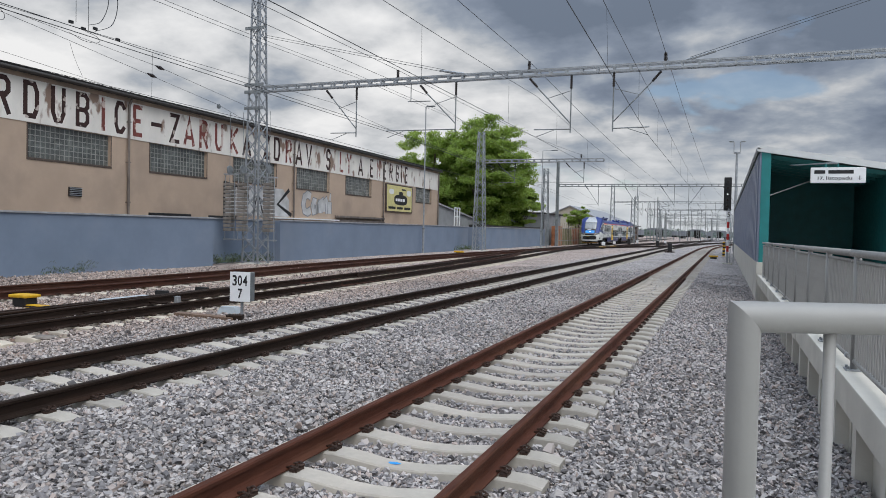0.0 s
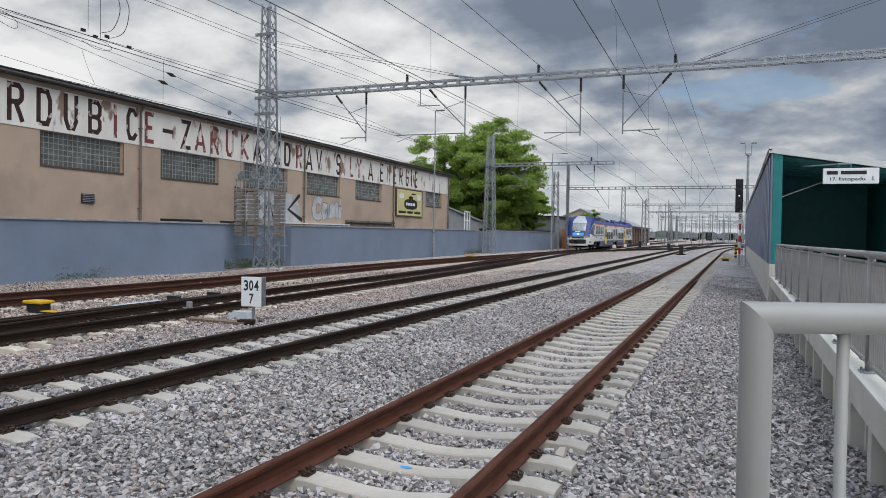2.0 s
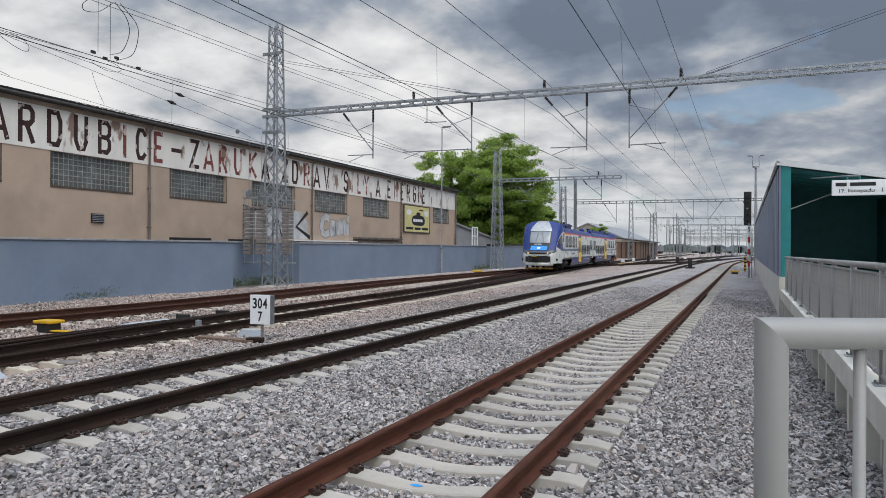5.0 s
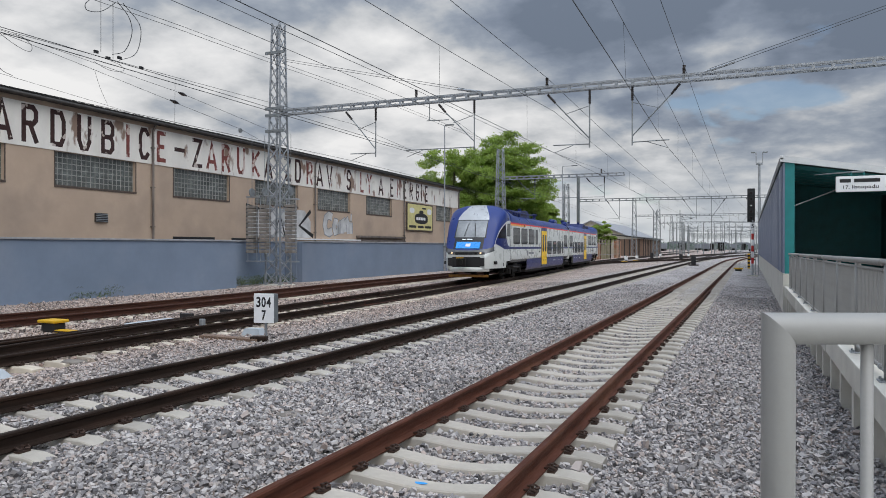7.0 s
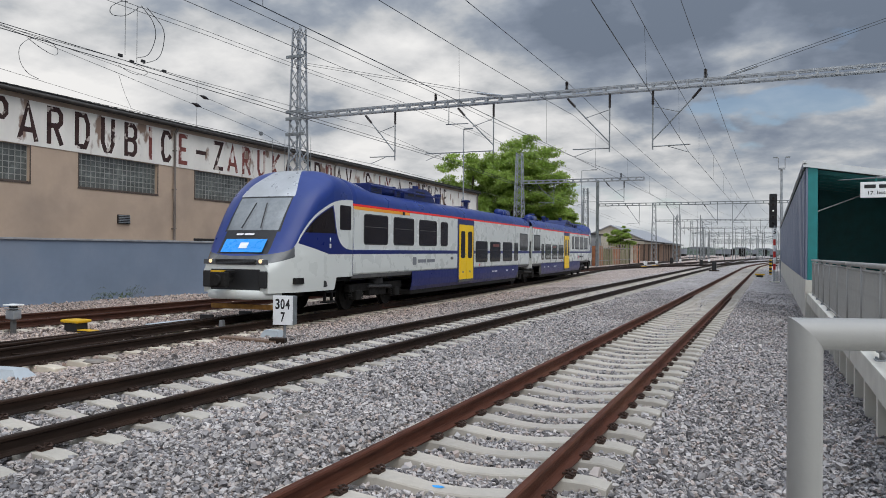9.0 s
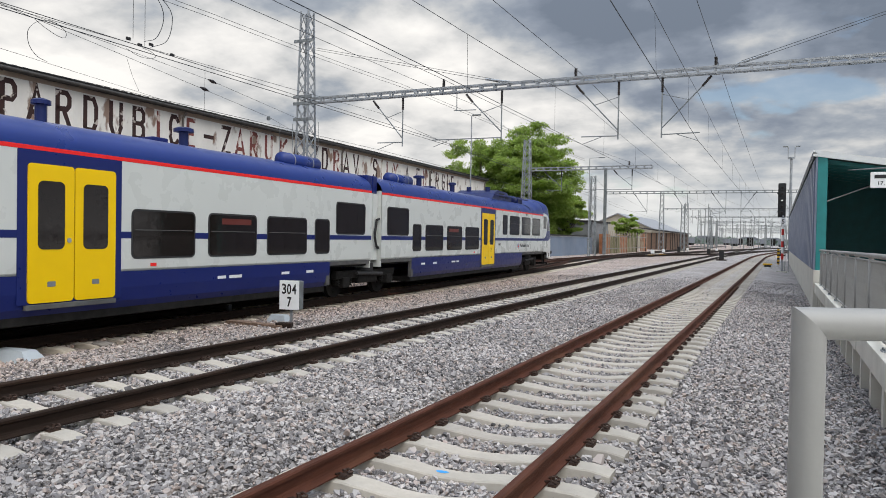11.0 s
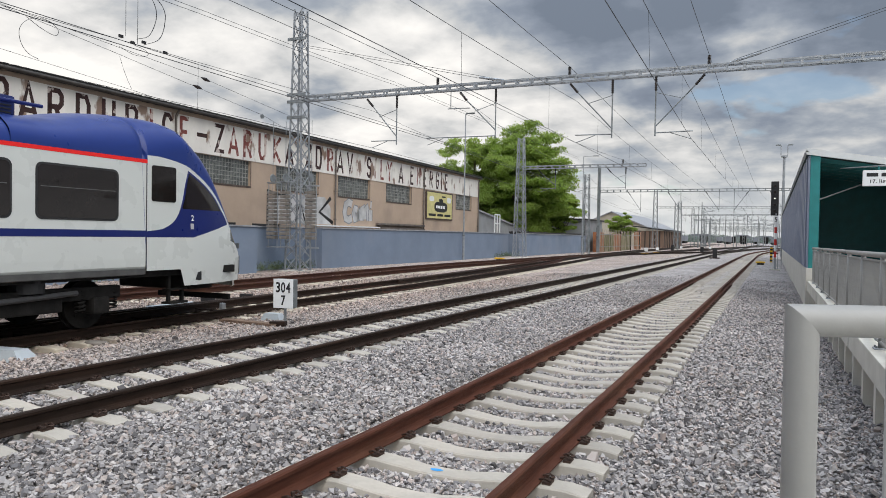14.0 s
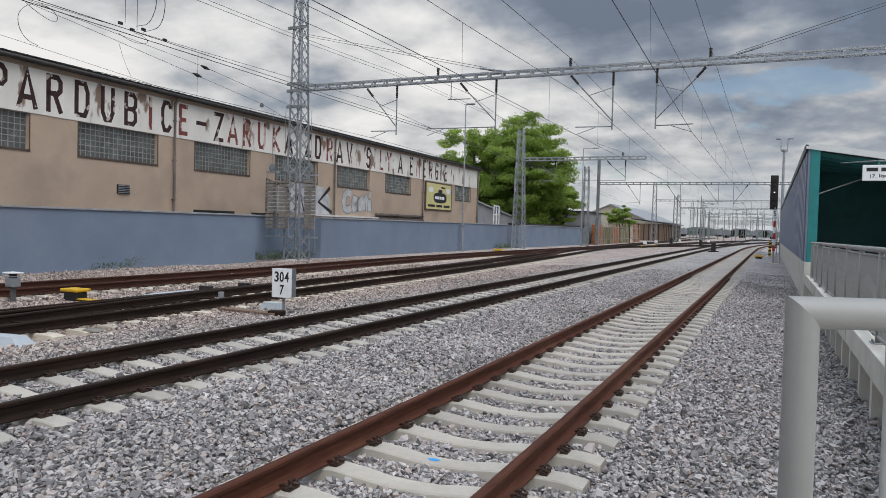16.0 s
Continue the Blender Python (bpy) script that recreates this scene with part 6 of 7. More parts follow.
def build_overhead():
    # the near gantry
    y = 28.6
    g = thing("catenary_gantry", "galvanised lattice mast carrying a long ladder beam over the tracks", "gantry", "catenary gantries")
    lattice(g, "lattice_mast", -18.3, y, -0.15, 12.3, 0.86, 0.42, 19, M["galv"], "tapered galvanised lattice mast")
    lattice(g, "lattice_mast", 9.6, y, -0.15, 12.3, 0.86, 0.42, 19, M["galv"], "tapered galvanised lattice mast")
    ladder_beam(g, -18.0, 9.4, y, 7.92, 8.20, M["galv"])
    for z in (7.9, 7.15, 8.22, 10.85):
        part("bracket_plate", B(-18.78, -17.75, y - 0.38, y - 0.32, z - 0.07, z + 0.07), M["galv_dark"], g, "cross plate on the mast")
    for k in (0, 0.10):
        part("tie_rod", T((-17.9, y, 10.58 - k), (-8.3, y, 8.30 - k), 0.009, 6), M["wire"], g)
        part("tie_rod", T((9.4, y, 10.75 - k), (0.95, y, 8.32 - k), 0.009, 6), M["wire"], g)
    part("tie_plate", T((-9.1, y, 8.42), (-8.0, y, 8.22), 0.05, 6), M["galv"], g)
    part("tie_plate", T((1.85, y, 8.50), (0.8, y, 8.22), 0.05, 6), M["galv"], g)
    for x in (-11.05, -5.2, 0.08):
        insulator(g, (x, y, 8.22), (x, y, 8.56), 0.07)
    bracket(g, y, 7.90, -13.05, -1, 5.72, 1.54, (-14.29, y, 5.62), 0)
    bracket(g, y, 7.90, -8.34, -1, 5.80, 1.64, (-11.5, y, 5.64), 0)
    bracket(g, y, 7.92, -3.47, -1, 5.64, 1.70, (-4.88, y, 5.50), 0)
    bracket(g, y, 7.92, -1.82, 1, 5.64, 1.76, (-0.49, y, 5.48), 0)
    # extra short support beside the third drop
    part("drop_tube", T((-10.41, y, 7.9), (-10.41, y, 7.17), 0.02, 6), M["galv_dark"], g)
    part("cross_arm", T((-10.55, y, 7.17), (-9.5, y, 7.15), 0.02, 6), M["galv_dark"], g)
    # tension weights in front of the mast
    for i, (x, zt) in enumerate(((-19.25, 3.72), (-18.52, 3.76), (-17.06, 3.56))):
        w = thing("tension_weight", "hanging stack of concrete tensioning weights beside the mast", "counterweight", "tensioning weights")
        part("rod", T((x, y - 0.75, 1.2), (x, y - 0.75, 6.9), 0.012, 6), M["galv_dark"], w)
        for k in range(13):
            part("weight_block", B(x - 0.21, x + 0.21, y - 0.93, y - 0.57, 1.40 + 0.175 * k, 1.40 + 0.175 * k + 0.135, 0.015), M["weight"], w)
        for s in (-0.26, 0.26):
            part("guide_rail", T((x + s, y - 0.72, 0.95), (x + s, y - 0.72, zt + 0.35), 0.018, 6), M["galv"], w)
        part("guide_bracket", B(x - 0.3, x + 0.3, y - 0.8, y - 0.5, 0.98, 1.04), M["galv"], w)
        part("guide_bracket", B(x - 0.3, x + 0.3, y - 0.8, y - 0.5, zt + 0.3, zt + 0.36), M["galv"], w)
        whl = bmesh.new()
        tube(whl, (x - 0.03, y - 0.75, 4.25), (x + 0.03, y - 0.75, 4.25), 0.2, 18)
        part("pulley", whl, M["galv_dark"], w)
    # second gantry: one mast with a cantilever beam
    g2 = thing("catenary_gantry", "lattice mast with a shorter beam reaching over two tracks", "gantry", "catenary gantries")
    lattice(g2, "lattice_mast", -17.7, 60.0, -0.15, 10.25, 0.95, 0.45, 15, M["galv"], "tapered galvanised lattice mast")
    ladder_beam(g2, -17.5, -7.1, 60.0, 7.50, 7.80, M["galv"])
    bracket(g2, 60.0, 7.5, -8.7, -1, 5.75, 1.5, (-12.6, 60.0, 5.55), 0)
    bracket(g2, 60.0, 7.5, -14.6, -1, 5.75, 1.5, (-15.9, 60.0, 5.55), 0)
    insulator(g2, (-8.95, 60.0, 7.8), (-8.95, 60.0, 8.15), 0.085)
    # portals further down the line
    for i, (yy, xl, xr, zb, post) in enumerate(((88.8, -17.23, 9.66, 7.25, 10.44), (138, -17.6, 9.5, 7.31, 10.8), (158, -15.5, 16, 6.6, 9.6), (200, -17, 22, 6.6, 9.8), (246, -18, 30, 6.6, 9.8), (296, -20, 38, 6.6, 9.8), (324, -22, 44, 6.6, 9.8), (352, -24, 48, 6.6, 9.8), (385, -25, 54, 6.6, 9.8), (415, -26, 60, 6.6, 9.8), (470, -30, 70, 6.8, 9.8))):
        gp = thing("catenary_gantry", "grey steel portal carrying hanging line supports", "gantry", "catenary gantries")
        if i == 0:
            part("post", B(xl - 0.17, xl + 0.17, yy - 0.17, yy + 0.17, -0.2, post, 0.01), M["galv_dark"], gp, "dark steel post")
            part("post", B(xr - 0.17, xr + 0.17, yy - 0.17, yy + 0.17, -0.2, 7.8, 0.01), M["galv_dark"], gp, "dark steel post")
        else:
            lattice(gp, "lattice_mast", xl, yy, -0.15, post, 0.95, 0.55, 10, M["galv_dark"])
            lattice(gp, "lattice_mast", xr, yy, -0.15, post, 0.95, 0.55, 10, M["galv_dark"])
        ladder_beam(gp, xl + 0.18, xr - 0.18, yy, zb, zb + 0.33, M["galv_dark"], 0.8)
        b = bend(yy)
        spots = [(-12.2, -1), (-7.6, -1), (-3.4 + b, -1), (-1.8 + b, 1), (3.4 + b, -1)] + [(8.0 + 5 * k, -1) for k in range(int((xr - 8) / 5))]
        for x, s in spots:
            if xl + 1.8 < x < xr - 1.8:
                d = part("drop_tube", T((x, yy, zb), (x, yy, 4.9), 0.03, 6), M["galv_dark"], gp)
                part("strut", T((x + s * 1.5, yy, zb), (x, yy, 5.1), 0.03, 6), M["galv_dark"], d)
                part("steady_arm", T((x, yy, 5.15), (x + s * 1.4, yy, 5.1), 0.018, 6), M["galv_dark"], d)
                insulator(d, (x + s * 1.5, yy, zb), (x + s * 1.25, yy, zb - 0.32))
    # single masts between them
    rs = random.Random(5)
    for x, yy, hh in ((-16.2, 78.2, 8.6), (-12.2, 124, 7.7), (-12.5, 176, 9.0), (-5.5, 226, 9.0), (9.5, 140, 9.2), (13.5, 182, 8.0), (3.2, 270, 9.5), (-9, 270, 9), (18, 228, 9), (-14, 320, 9), (12, 330, 9), (28, 300, 9.5), (40, 380, 9), (-2, 380, 9.5)):
        mst = thing("catenary_mast", "slender grey lattice mast of the overhead line", "mast", "catenary masts")
        lattice(mst, "lattice_mast", x, yy, -0.15, hh, 0.7, 0.45, 9, M["galv_dark"])
    # the many further masts of the yard
    far_mast = thing("catenary_mast", "slender grey mast far down the yard", "mast", "distant yard masts")
    part("pole", T((0, 0, -0.3), (0, 0, 9.0), 0.11, 8, 0.07), M["galv_dark"], far_mast)
    part("arm", T((0, 0, 7.0), (2.4, 0, 7.3), 0.05, 6), M["galv_dark"], far_mast)
    part("stay", T((0, 0, 8.4), (2.2, 0, 7.3), 0.03, 6), M["galv_dark"], far_mast)
    far_mast.matrix_world = pose(-10.5, 150, 0)
    for i in range(84):
        yy = 165 + 4.2 * i + rs.uniform(-4, 4)
        xx = rs.uniform(-22, 8) + bend(yy) * rs.uniform(0.2, 1.0)
        copy_thing(far_mast, pose(xx, yy, 0, 0, 0, rs.choice((0, 180))) @ Matrix.Diagonal((1, 1, rs.uniform(0.75, 1.15), 1)))
    # wires of the two straight tracks
    for name, x, zc, zm in (("straight", -0.49, 5.48, 7.18), ("straight", -4.88, 5.50, 7.15)):
        wire("dark contact wire over the straight track", [(x + (1.2 if x > -2 else 0.0), -26, zc), (x, 28.6, zc), (x + 0.4, 80.7, zc - 0.3), (x + bend(118), 118, 5.1), (x + bend(158), 158, 5.0), (x + bend(200), 200, 5.0), (x + bend(296), 296, 5.0)], 0.0085)
        wire("messenger wire sagging between the supports", [(x + (0.9 if x > -2 else -0.1), -26, zm), (x, 28.6, zm), (x + 0.4, 80.7, 6.5), (x + bend(118), 118, 6.3), (x + bend(158), 158, 6.3), (x + bend(200), 200, 6.3), (x + bend(296), 296, 6.3)], 0.0075, 0.45)
        droppers((x, 28.6, zc), (x + 0.4, 80.7, zc - 0.3), (x, 28.6, zm), (x + 0.4, 80.7, 6.5), 0.45)
        droppers((x + (1.2 if x > -2 else 0.0), -26, zc), (x, 28.6, zc), (x + (0.9 if x > -2 else -0.1), -26, zm), (x, 28.6, zm), 0.45)
    # over the train's track: a pair of contact wires and a messenger
    wire("contact wire over the curving track", [(-9.6, -26, 5.66), (-10.6, 28.6, 5.62), (-12.6, 60, 5.5), (-13.8, 80.7, 5.2), (-15.2, 118, 5.0)], 0.0095)
    wire("contact wire beside its twin", [(-9.8, -26, 5.82), (-10.8, 28.6, 5.78), (-12.3, 60, 5.6), (-13.4, 80.7, 5.3)], 0.0085)
    wire("messenger wire over the curving track", [(-8.3, -26, 7.5), (-9.55, 28.6, 7.35), (-12.0, 60, 7.1), (-13.5, 80.7, 6.5), (-14.9, 118, 6.2)], 0.0075, 0.4)
    wire("contact wire over the track by the wall", [(-14.6, -26, 5.7), (-14.3, 28.6, 5.62), (-15.9, 60, 5.55)], 0.0085)
    wire("messenger wire over the track by the wall", [(-14.6, -26, 7.4), (-14.3, 28.6, 7.3), (-15.5, 60, 7.0)], 0.0075, 0.4)
    # feeders on top of the gantry
    for x in (-5.2, 0.08, -11.05):
        wire("feeder wire on top of the gantry insulators", [(x + 0.3, -26, 8.75), (x, 28.6, 8.55), (x + (0.5 if x > -9 else 2.1), 60 if x < -9 else 80.7, 8.1 if x < -9 else 7.35), (x + 2, 118, 7.2)], 0.0095, 0.25)
    for o in (0.0, 0.14):
        wire("feeder pair beside the wall", [(-16.2, -6, 9.1 - o), (-14.93, 18.7, 9.0 - o), (-14.27, 30.7, 9.0 - o), (-12.6, 60, 8.4 - o)], 0.008, 0.05)
    wire("anchored wire ending at the mast", [(-17.0, 2, 9.0), (-17.0, 16.8, 7.40), (-17.0, 24.2, 6.56), (-18.2, 28.3, 6.3)], 0.007)
    wire("anchored wire ending at the mast", [(-17.0, 0, 8.6), (-17.0, 20.8, 7.38), (-18.3, 28.3, 7.1)], 0.007)
    wire("thin wire along the roofline", [(-17.0, 4, 7.2), (-17.0, 17.2, 6.35), (-18.0, 26, 6.0)], 0.006)
    # jumper loops hanging at the section point
    jumpers = (
        (-10.0, [(11.44, 6.92), (11.75, 6.68), (11.84, 6.36), (11.65, 5.93), (11.31, 5.76)]),
        (-10.0, [(11.59, 6.93), (12.03, 6.63), (12.08, 6.3), (11.92, 5.91), (11.49, 5.68)]),
        (-10.0, [(11.41, 6.89), (11.03, 6.59), (10.69, 6.51), (10.65, 6.64), (10.88, 6.83), (11.08, 6.9)]),
        (-10.0, [(11.02, 6.92), (11.02, 5.75)]),
        (-10.0, [(11.33, 6.89), (11.33, 5.66)]),
        (-17.0, [(14.24, 7.79), (13.85, 7.64), (13.59, 7.33), (13.62, 6.95), (13.85, 6.68), (14.19, 6.58)]),
        (-17.0, [(13.79, 7.7), (14.15, 7.53), (14.53, 7.41), (14.75, 7.42), (14.78, 7.59), (14.53, 7.75), (14.24, 7.79)]),
        (-17.0, [(16.97, 7.64), (17.52, 7.51), (18.01, 7.55), (18.18, 7.67), (17.97, 7.78), (17.6, 7.82)]),
        (-17.0, [(17.0, 7.33), (17.21, 6.84), (17.5, 6.35)]),
        (-17.0, [(20.52, 7.79), (20.5, 6.21)]),
    )
    for x, pts in jumpers:
        n = len(pts) - 1
        ya = [(float(i), p[0]) for i, p in enumerate(pts)]
        za = [(float(i), p[1]) for i, p in enumerate(pts)]
        steps = 6 * n if n > 1 else 1
        path = [(x, smooth_table(n * i / steps, ya), smooth_table(n * i / steps, za)) for i in range(steps + 1)]
        wire("curved jumper cable between two wires" if n > 2 else "thin hanger below a wire", path, 0.008 if n > 2 else 0.005, 0, 1)
    for yy, zz in ((10.9, 5.72), (11.2, 5.66), (11.5, 5.74), (12.1, 5.66)):
        wire_clamp = tagged(mesh_ob("wire_clamp", B(-10.02, -9.98, yy - 0.05, yy + 0.05, zz - 0.03, zz + 0.03, 0.005), M["ink"]), "small dark clamp on the contact wires", "clamp", "wire clamps")
    for x, yy, zz in ((-17.0, 20.5, 7.0), (-17.0, 20.9, 7.36)):
        bm = bmesh.new()
        tube(bm, (x, yy - 0.22, zz + 0.03), (x, yy, zz), 0.02, 8, 0.07)
        tube(bm, (x, yy, zz), (x, yy + 0.22, zz - 0.03), 0.07, 8, 0.02)
        tagged(mesh_ob("wire_insulator", bm, M["insul"]), "spindle-shaped dark wire insulator", "insulator", "wire insulators")
    bm = bmesh.new()
    tube(bm, (-17.03, 24.2, 6.5), (-16.97, 24.2, 6.5), 0.09, 16)
    tagged(mesh_ob("tension_pulley", bm, M["galv_dark"]), "grey tension pulley on the anchored wire", "pulley")


build_overhead()


# ---- signals, poles and line-side things ----
def build_signal():
    s = thing("colour_light_signal", "tall black colour-light signal on a red and white banded post", "signal", at=pose(2.42, 55, 0))
    part("post", T((0.1, 0, -0.35), (0.1, 0, 3.6), 0.07, 12), M["galv"], s)
    for i in range(6):
        part("band", T((0.1, 0, 0.55 + 0.42 * i), (0.1, 0, 0.55 + 0.42 * (i + 1) - 0.003), 0.085, 14), M["red"] if i % 2 == 0 else M["white"], s, "red band" if i % 2 == 0 else "white band")
    part("backboard", B(-0.25, 0.25, -0.04, 0.0, 3.45, 5.8, 0.06), M["black"], s, "black rounded backboard")
    part("casing", B(-0.20, 0.20, 0.002, 0.3, 3.55, 5.7, 0.03), M["black"], s)
    for i in range(5):
        z = 3.75 + 0.43 * i
        hood = part("lamp_hood", T((0, -0.045, z), (0, -0.22, z - 0.01), 0.115, 16), M["black"], s)
        part("lens", T((0, -0.221, z), (0, -0.225, z), 0.038 if i == 2 else 0.085, 14), M["lamp_on"] if i == 2 else M["t_glass"], hood, "lit white lamp" if i == 2 else "dark lens")
    pl = part("number_plate", B(-0.06, 0.26, -0.12, -0.10, 2.95, 3.4), M["signwhite"], s, "white plate with a black digit")
    part("digit", moved(text_mesh("5", 0.17, 0.32, 0.004, 0.02), Matrix.Translation((0.02, -0.121, 3.01))), M["ink"], pl)
    part("warning_board", B(-0.22, -0.06, -0.03, 0.0, 0.2, 1.25), M["yellow"], s, "narrow yellow and black board")
    for i in range(4):
        part("stripe", B(-0.222, -0.058, -0.034, -0.031, 0.28 + 0.25 * i, 0.40 + 0.25 * i), M["ink"], s)
    part("ladder", polytube(bmesh.new(), [(0.28, 0.25, -0.3), (0.28, 0.25, 1.2), (0.5, 0.25, 1.2), (0.5, 0.25, -0.3)], 0.02, 6), M["galv_dark"], s)
    part("base", B(-0.25, 0.45, -0.25, 0.35, -0.5, -0.25, 0.02), M["concrete"], s)


M["lamp_on"] = mat("signal_lamp_white", (0.8, 0.8, 0.8), 0.4, var=0.0, emit=(1.0, 0.97, 0.92, 1.2))


def build_km_post():
    k = thing("kilometre_post", "white hectometre plate reading 304 over 7 on a short post", "sign", at=pose(-6.93, 12.08, -0.2, 0, 0, 6))
    part("post", T((0.22, 0.09, -0.2), (0.22, 0.09, 0.45), 0.03, 8), M["galv"], k)
    b = part("box", B(0.0, 0.46, 0.0, 0.17, 0.36, 0.95, 0.02), M["galv_dark"], k, "grey box body")
    part("plate", B(0.0, 0.455, -0.016, -0.002, 0.355, 0.955, 0.004), M["signwhite"], k, "white number plate")
    for i, ch in enumerate("304"):
        part("digit", moved(text_mesh(ch, 0.10, 0.215, 0.003, 0.022), Matrix.Translation((0.06 + 0.118 * i, -0.0165, 0.675))), M["ink"], k)
    part("digit", moved(text_mesh("7", 0.10, 0.205, 0.003, 0.022), Matrix.Translation((0.185, -0.0165, 0.415))), M["ink"], k)


def build_lineside():
    # yellow-lidded box beside the far track
    y = thing("track_box", "black box with a bright yellow lid beside the track", "track device", at=pose(-12.0, 11.5, -0.2))
    part("body", B(-0.2, 0.2, -0.15, 0.15, 0.0, 0.2, 0.02), M["black"], y)
    part("lid", B(-0.27, 0.27, -0.2, 0.2, 0.2, 0.27, 0.03), M["yellow"], y, "yellow plastic lid")
    part("hazard_foot", B(0.22, 0.7, -0.15, 0.05, -0.02, 0.06, 0.01), M["yellow"], y, "yellow flat cover")
    for x, yy in ((1.49, 63.4), (-17.0, 53.1), (-11.3, 87), (-11.0, 94)):
        z = thing("marker_box", "small dark box with a yellow cap on the ballast", "track device", "yellow marker boxes", at=pose(x, yy, -0.3))
        part("body", B(-0.25, 0.25, -0.15, 0.15, 0, 0.2, 0.02), M["black"], z)
        part("cap", B(-0.36, 0.36, -0.2, 0.2, 0.2, 0.32, 0.03), M["yellow"], z, "yellow cap")
    # pale bevelled covers of the point machine
    def cover(x, yy, w, d, h, a):
        bm = bmesh.new()
        lo = [bm.verts.new(p) for p in ((-w, -d, 0), (w, -d, 0), (w, d, 0), (-w, d, 0))]
        hi = [bm.verts.new(p) for p in ((-w * 0.62, -d * 0.6, h), (w * 0.62, -d * 0.6, h), (w * 0.62, d * 0.6, h), (-w * 0.62, d * 0.6, h))]
        for i in range(4):
            bm.faces.new((lo[i], lo[(i + 1) % 4], hi[(i + 1) % 4], hi[i]))
        bm.faces.new(hi)
        bmesh.ops.recalc_face_normals(bm, faces=bm.faces[:])
        o = mesh_ob("track_housing", bm, M["cover"])
        o.matrix_world = pose(x, yy, -0.24, 0, 0, a)
        tagged(o, "pale grey housing on the ballast by the turnout", "track device", "pale housings")
    cover(-7.85, 7.0, 0.45, 0.2, 0.17, 8)
    cover(-7.45, 12.75, 0.27, 0.16, 0.19, 4)
    pl = mesh_ob("plank", B(-0.75, 0.75, -0.11, 0.11, 0, 0.09, 0.006), M["wood"])
    pl.matrix_world = pose(-7.35, 11.85, -0.215, 0, 0, -4)
    tagged(pl, "weathered brown plank lying on the ballast", "plank")
    o = mesh_ob("sleeper_stub", B(-0.16, 0.16, -0.1, 0.1, 0, 0.16, 0.02), M["rail_dark"])
    o.matrix_world = pose(-6.63, 11.85, -0.24, 0, 0, 20)
    tagged(o, "dark iron foot beside the hectometre post", "iron block")
    # loose flat stones
    for x, yy, sx, sy, a in ((-2.35, 6.85, 0.20, 0.12, 25), (-7.9, 8.6, 0.2, 0.1, 40)):
        bm = bmesh.new()
        bmesh.ops.create_icosphere(bm, subdivisions=2, radius=1)
        for v in bm.verts:
            v.co = v.co * (1 + 0.25 * noise.noise(v.co * 1.7 + Vector((x, yy, 0))))
        bmesh.ops.scale(bm, vec=(sx, sy, 0.05), verts=bm.verts)
        o = mesh_ob("flat_stone", bm, M["weight"])
        o.matrix_world = pose(x, yy, -0.205, 4, 3, a)
        tagged(o, "large flat grey stone lying in the ballast", "stone", "flat stones")
    # small post with a device by the far track
    p = thing("track_sensor_post", "short grey post with a flat white top device", "track device", at=pose(-12.85, 10.6, -0.25))
    part("post", B(-0.045, 0.045, -0.045, 0.045, -0.1, 0.36, 0.01), M["t_grey"], p)
    part("head", B(-0.13, 0.13, -0.1, 0.1, 0.36, 0.56, 0.02), M["galv"], p)
    part("cap", B(-0.18, 0.18, -0.13, 0.13, 0.66, 0.69, 0.01), M["signwhite"], p)
    part("plate", B(-0.15, 0.15, -0.11, 0.11, 0.585, 0.605, 0.005), M["galv"], p)
    part("neck", B(-0.07, 0.07, -0.05, 0.05, 0.56, 0.66), M["black"], p)
    # rods of the point drive
    dr = thing("point_drive", "dark rods and slide plates of the turnout", "track device")
    for yy in (8.2, 11.0, 13.0):
        part("rod", T((-11.4, yy, -0.12), (-8.6, yy, -0.12), 0.02, 6), M["rail_dark"], dr)
    part("slide_cover", B(-11.05, -10.85, 12.6, 14.0, -0.2, -0.08, 0.02), M["cover"], dr, "pale flat cover")
    part("lever", B(-9.72, -9.62, 13.6, 13.72, -0.2, -0.02, 0.02), M["galv"], dr)
    for x, yy in ((-11.0, 14.6), (-10.9, 16.0)):
        part("foot", B(x - 0.2, x + 0.2, yy - 0.05, yy + 0.05, -0.25, -0.02, 0.01), M["black"], dr)
    # dwarf signals and boards beyond
    for x, yy, h in ((-3.0, 78.4, 0.75), (-12.0, 118, 0.8), (-6.5, 105, 0.7), (2.6, 120, 0.6)):
        d = thing("dwarf_signal", "low dark dwarf signal between the tracks", "signal", "dwarf signals", at=pose(x, yy, -0.3))
        part("box", B(-0.22, 0.22, -0.1, 0.2, 0.2, h + 0.3, 0.03), M["black"], d)
        part("foot", B(-0.5, 0.5, -0.15, 0.15, 0, 0.2, 0.02), M["rail_dark"], d)
    for x, yy in ((-12.6, 96), (-11.8, 128), (-7.5, 132), (-11.9, 92), (-12.3, 104)):
        b = thing("white_board", "small white line-side board on a low post", "sign", "white line-side boards", at=pose(x, yy, -0.3))
        part("plate", B(-0.2, 0.2, -0.02, 0.0, 0.4, 0.78, 0.01), M["signwhite"], b)
        part("post", B(-0.04, 0.04, 0.001, 0.06, 0, 0.9), M["galv_dark"], b)


M["cover"] = mat("pale_blue_plastic", (0.40, 0.44, 0.47), 0.6, var=0.06, scale=3)


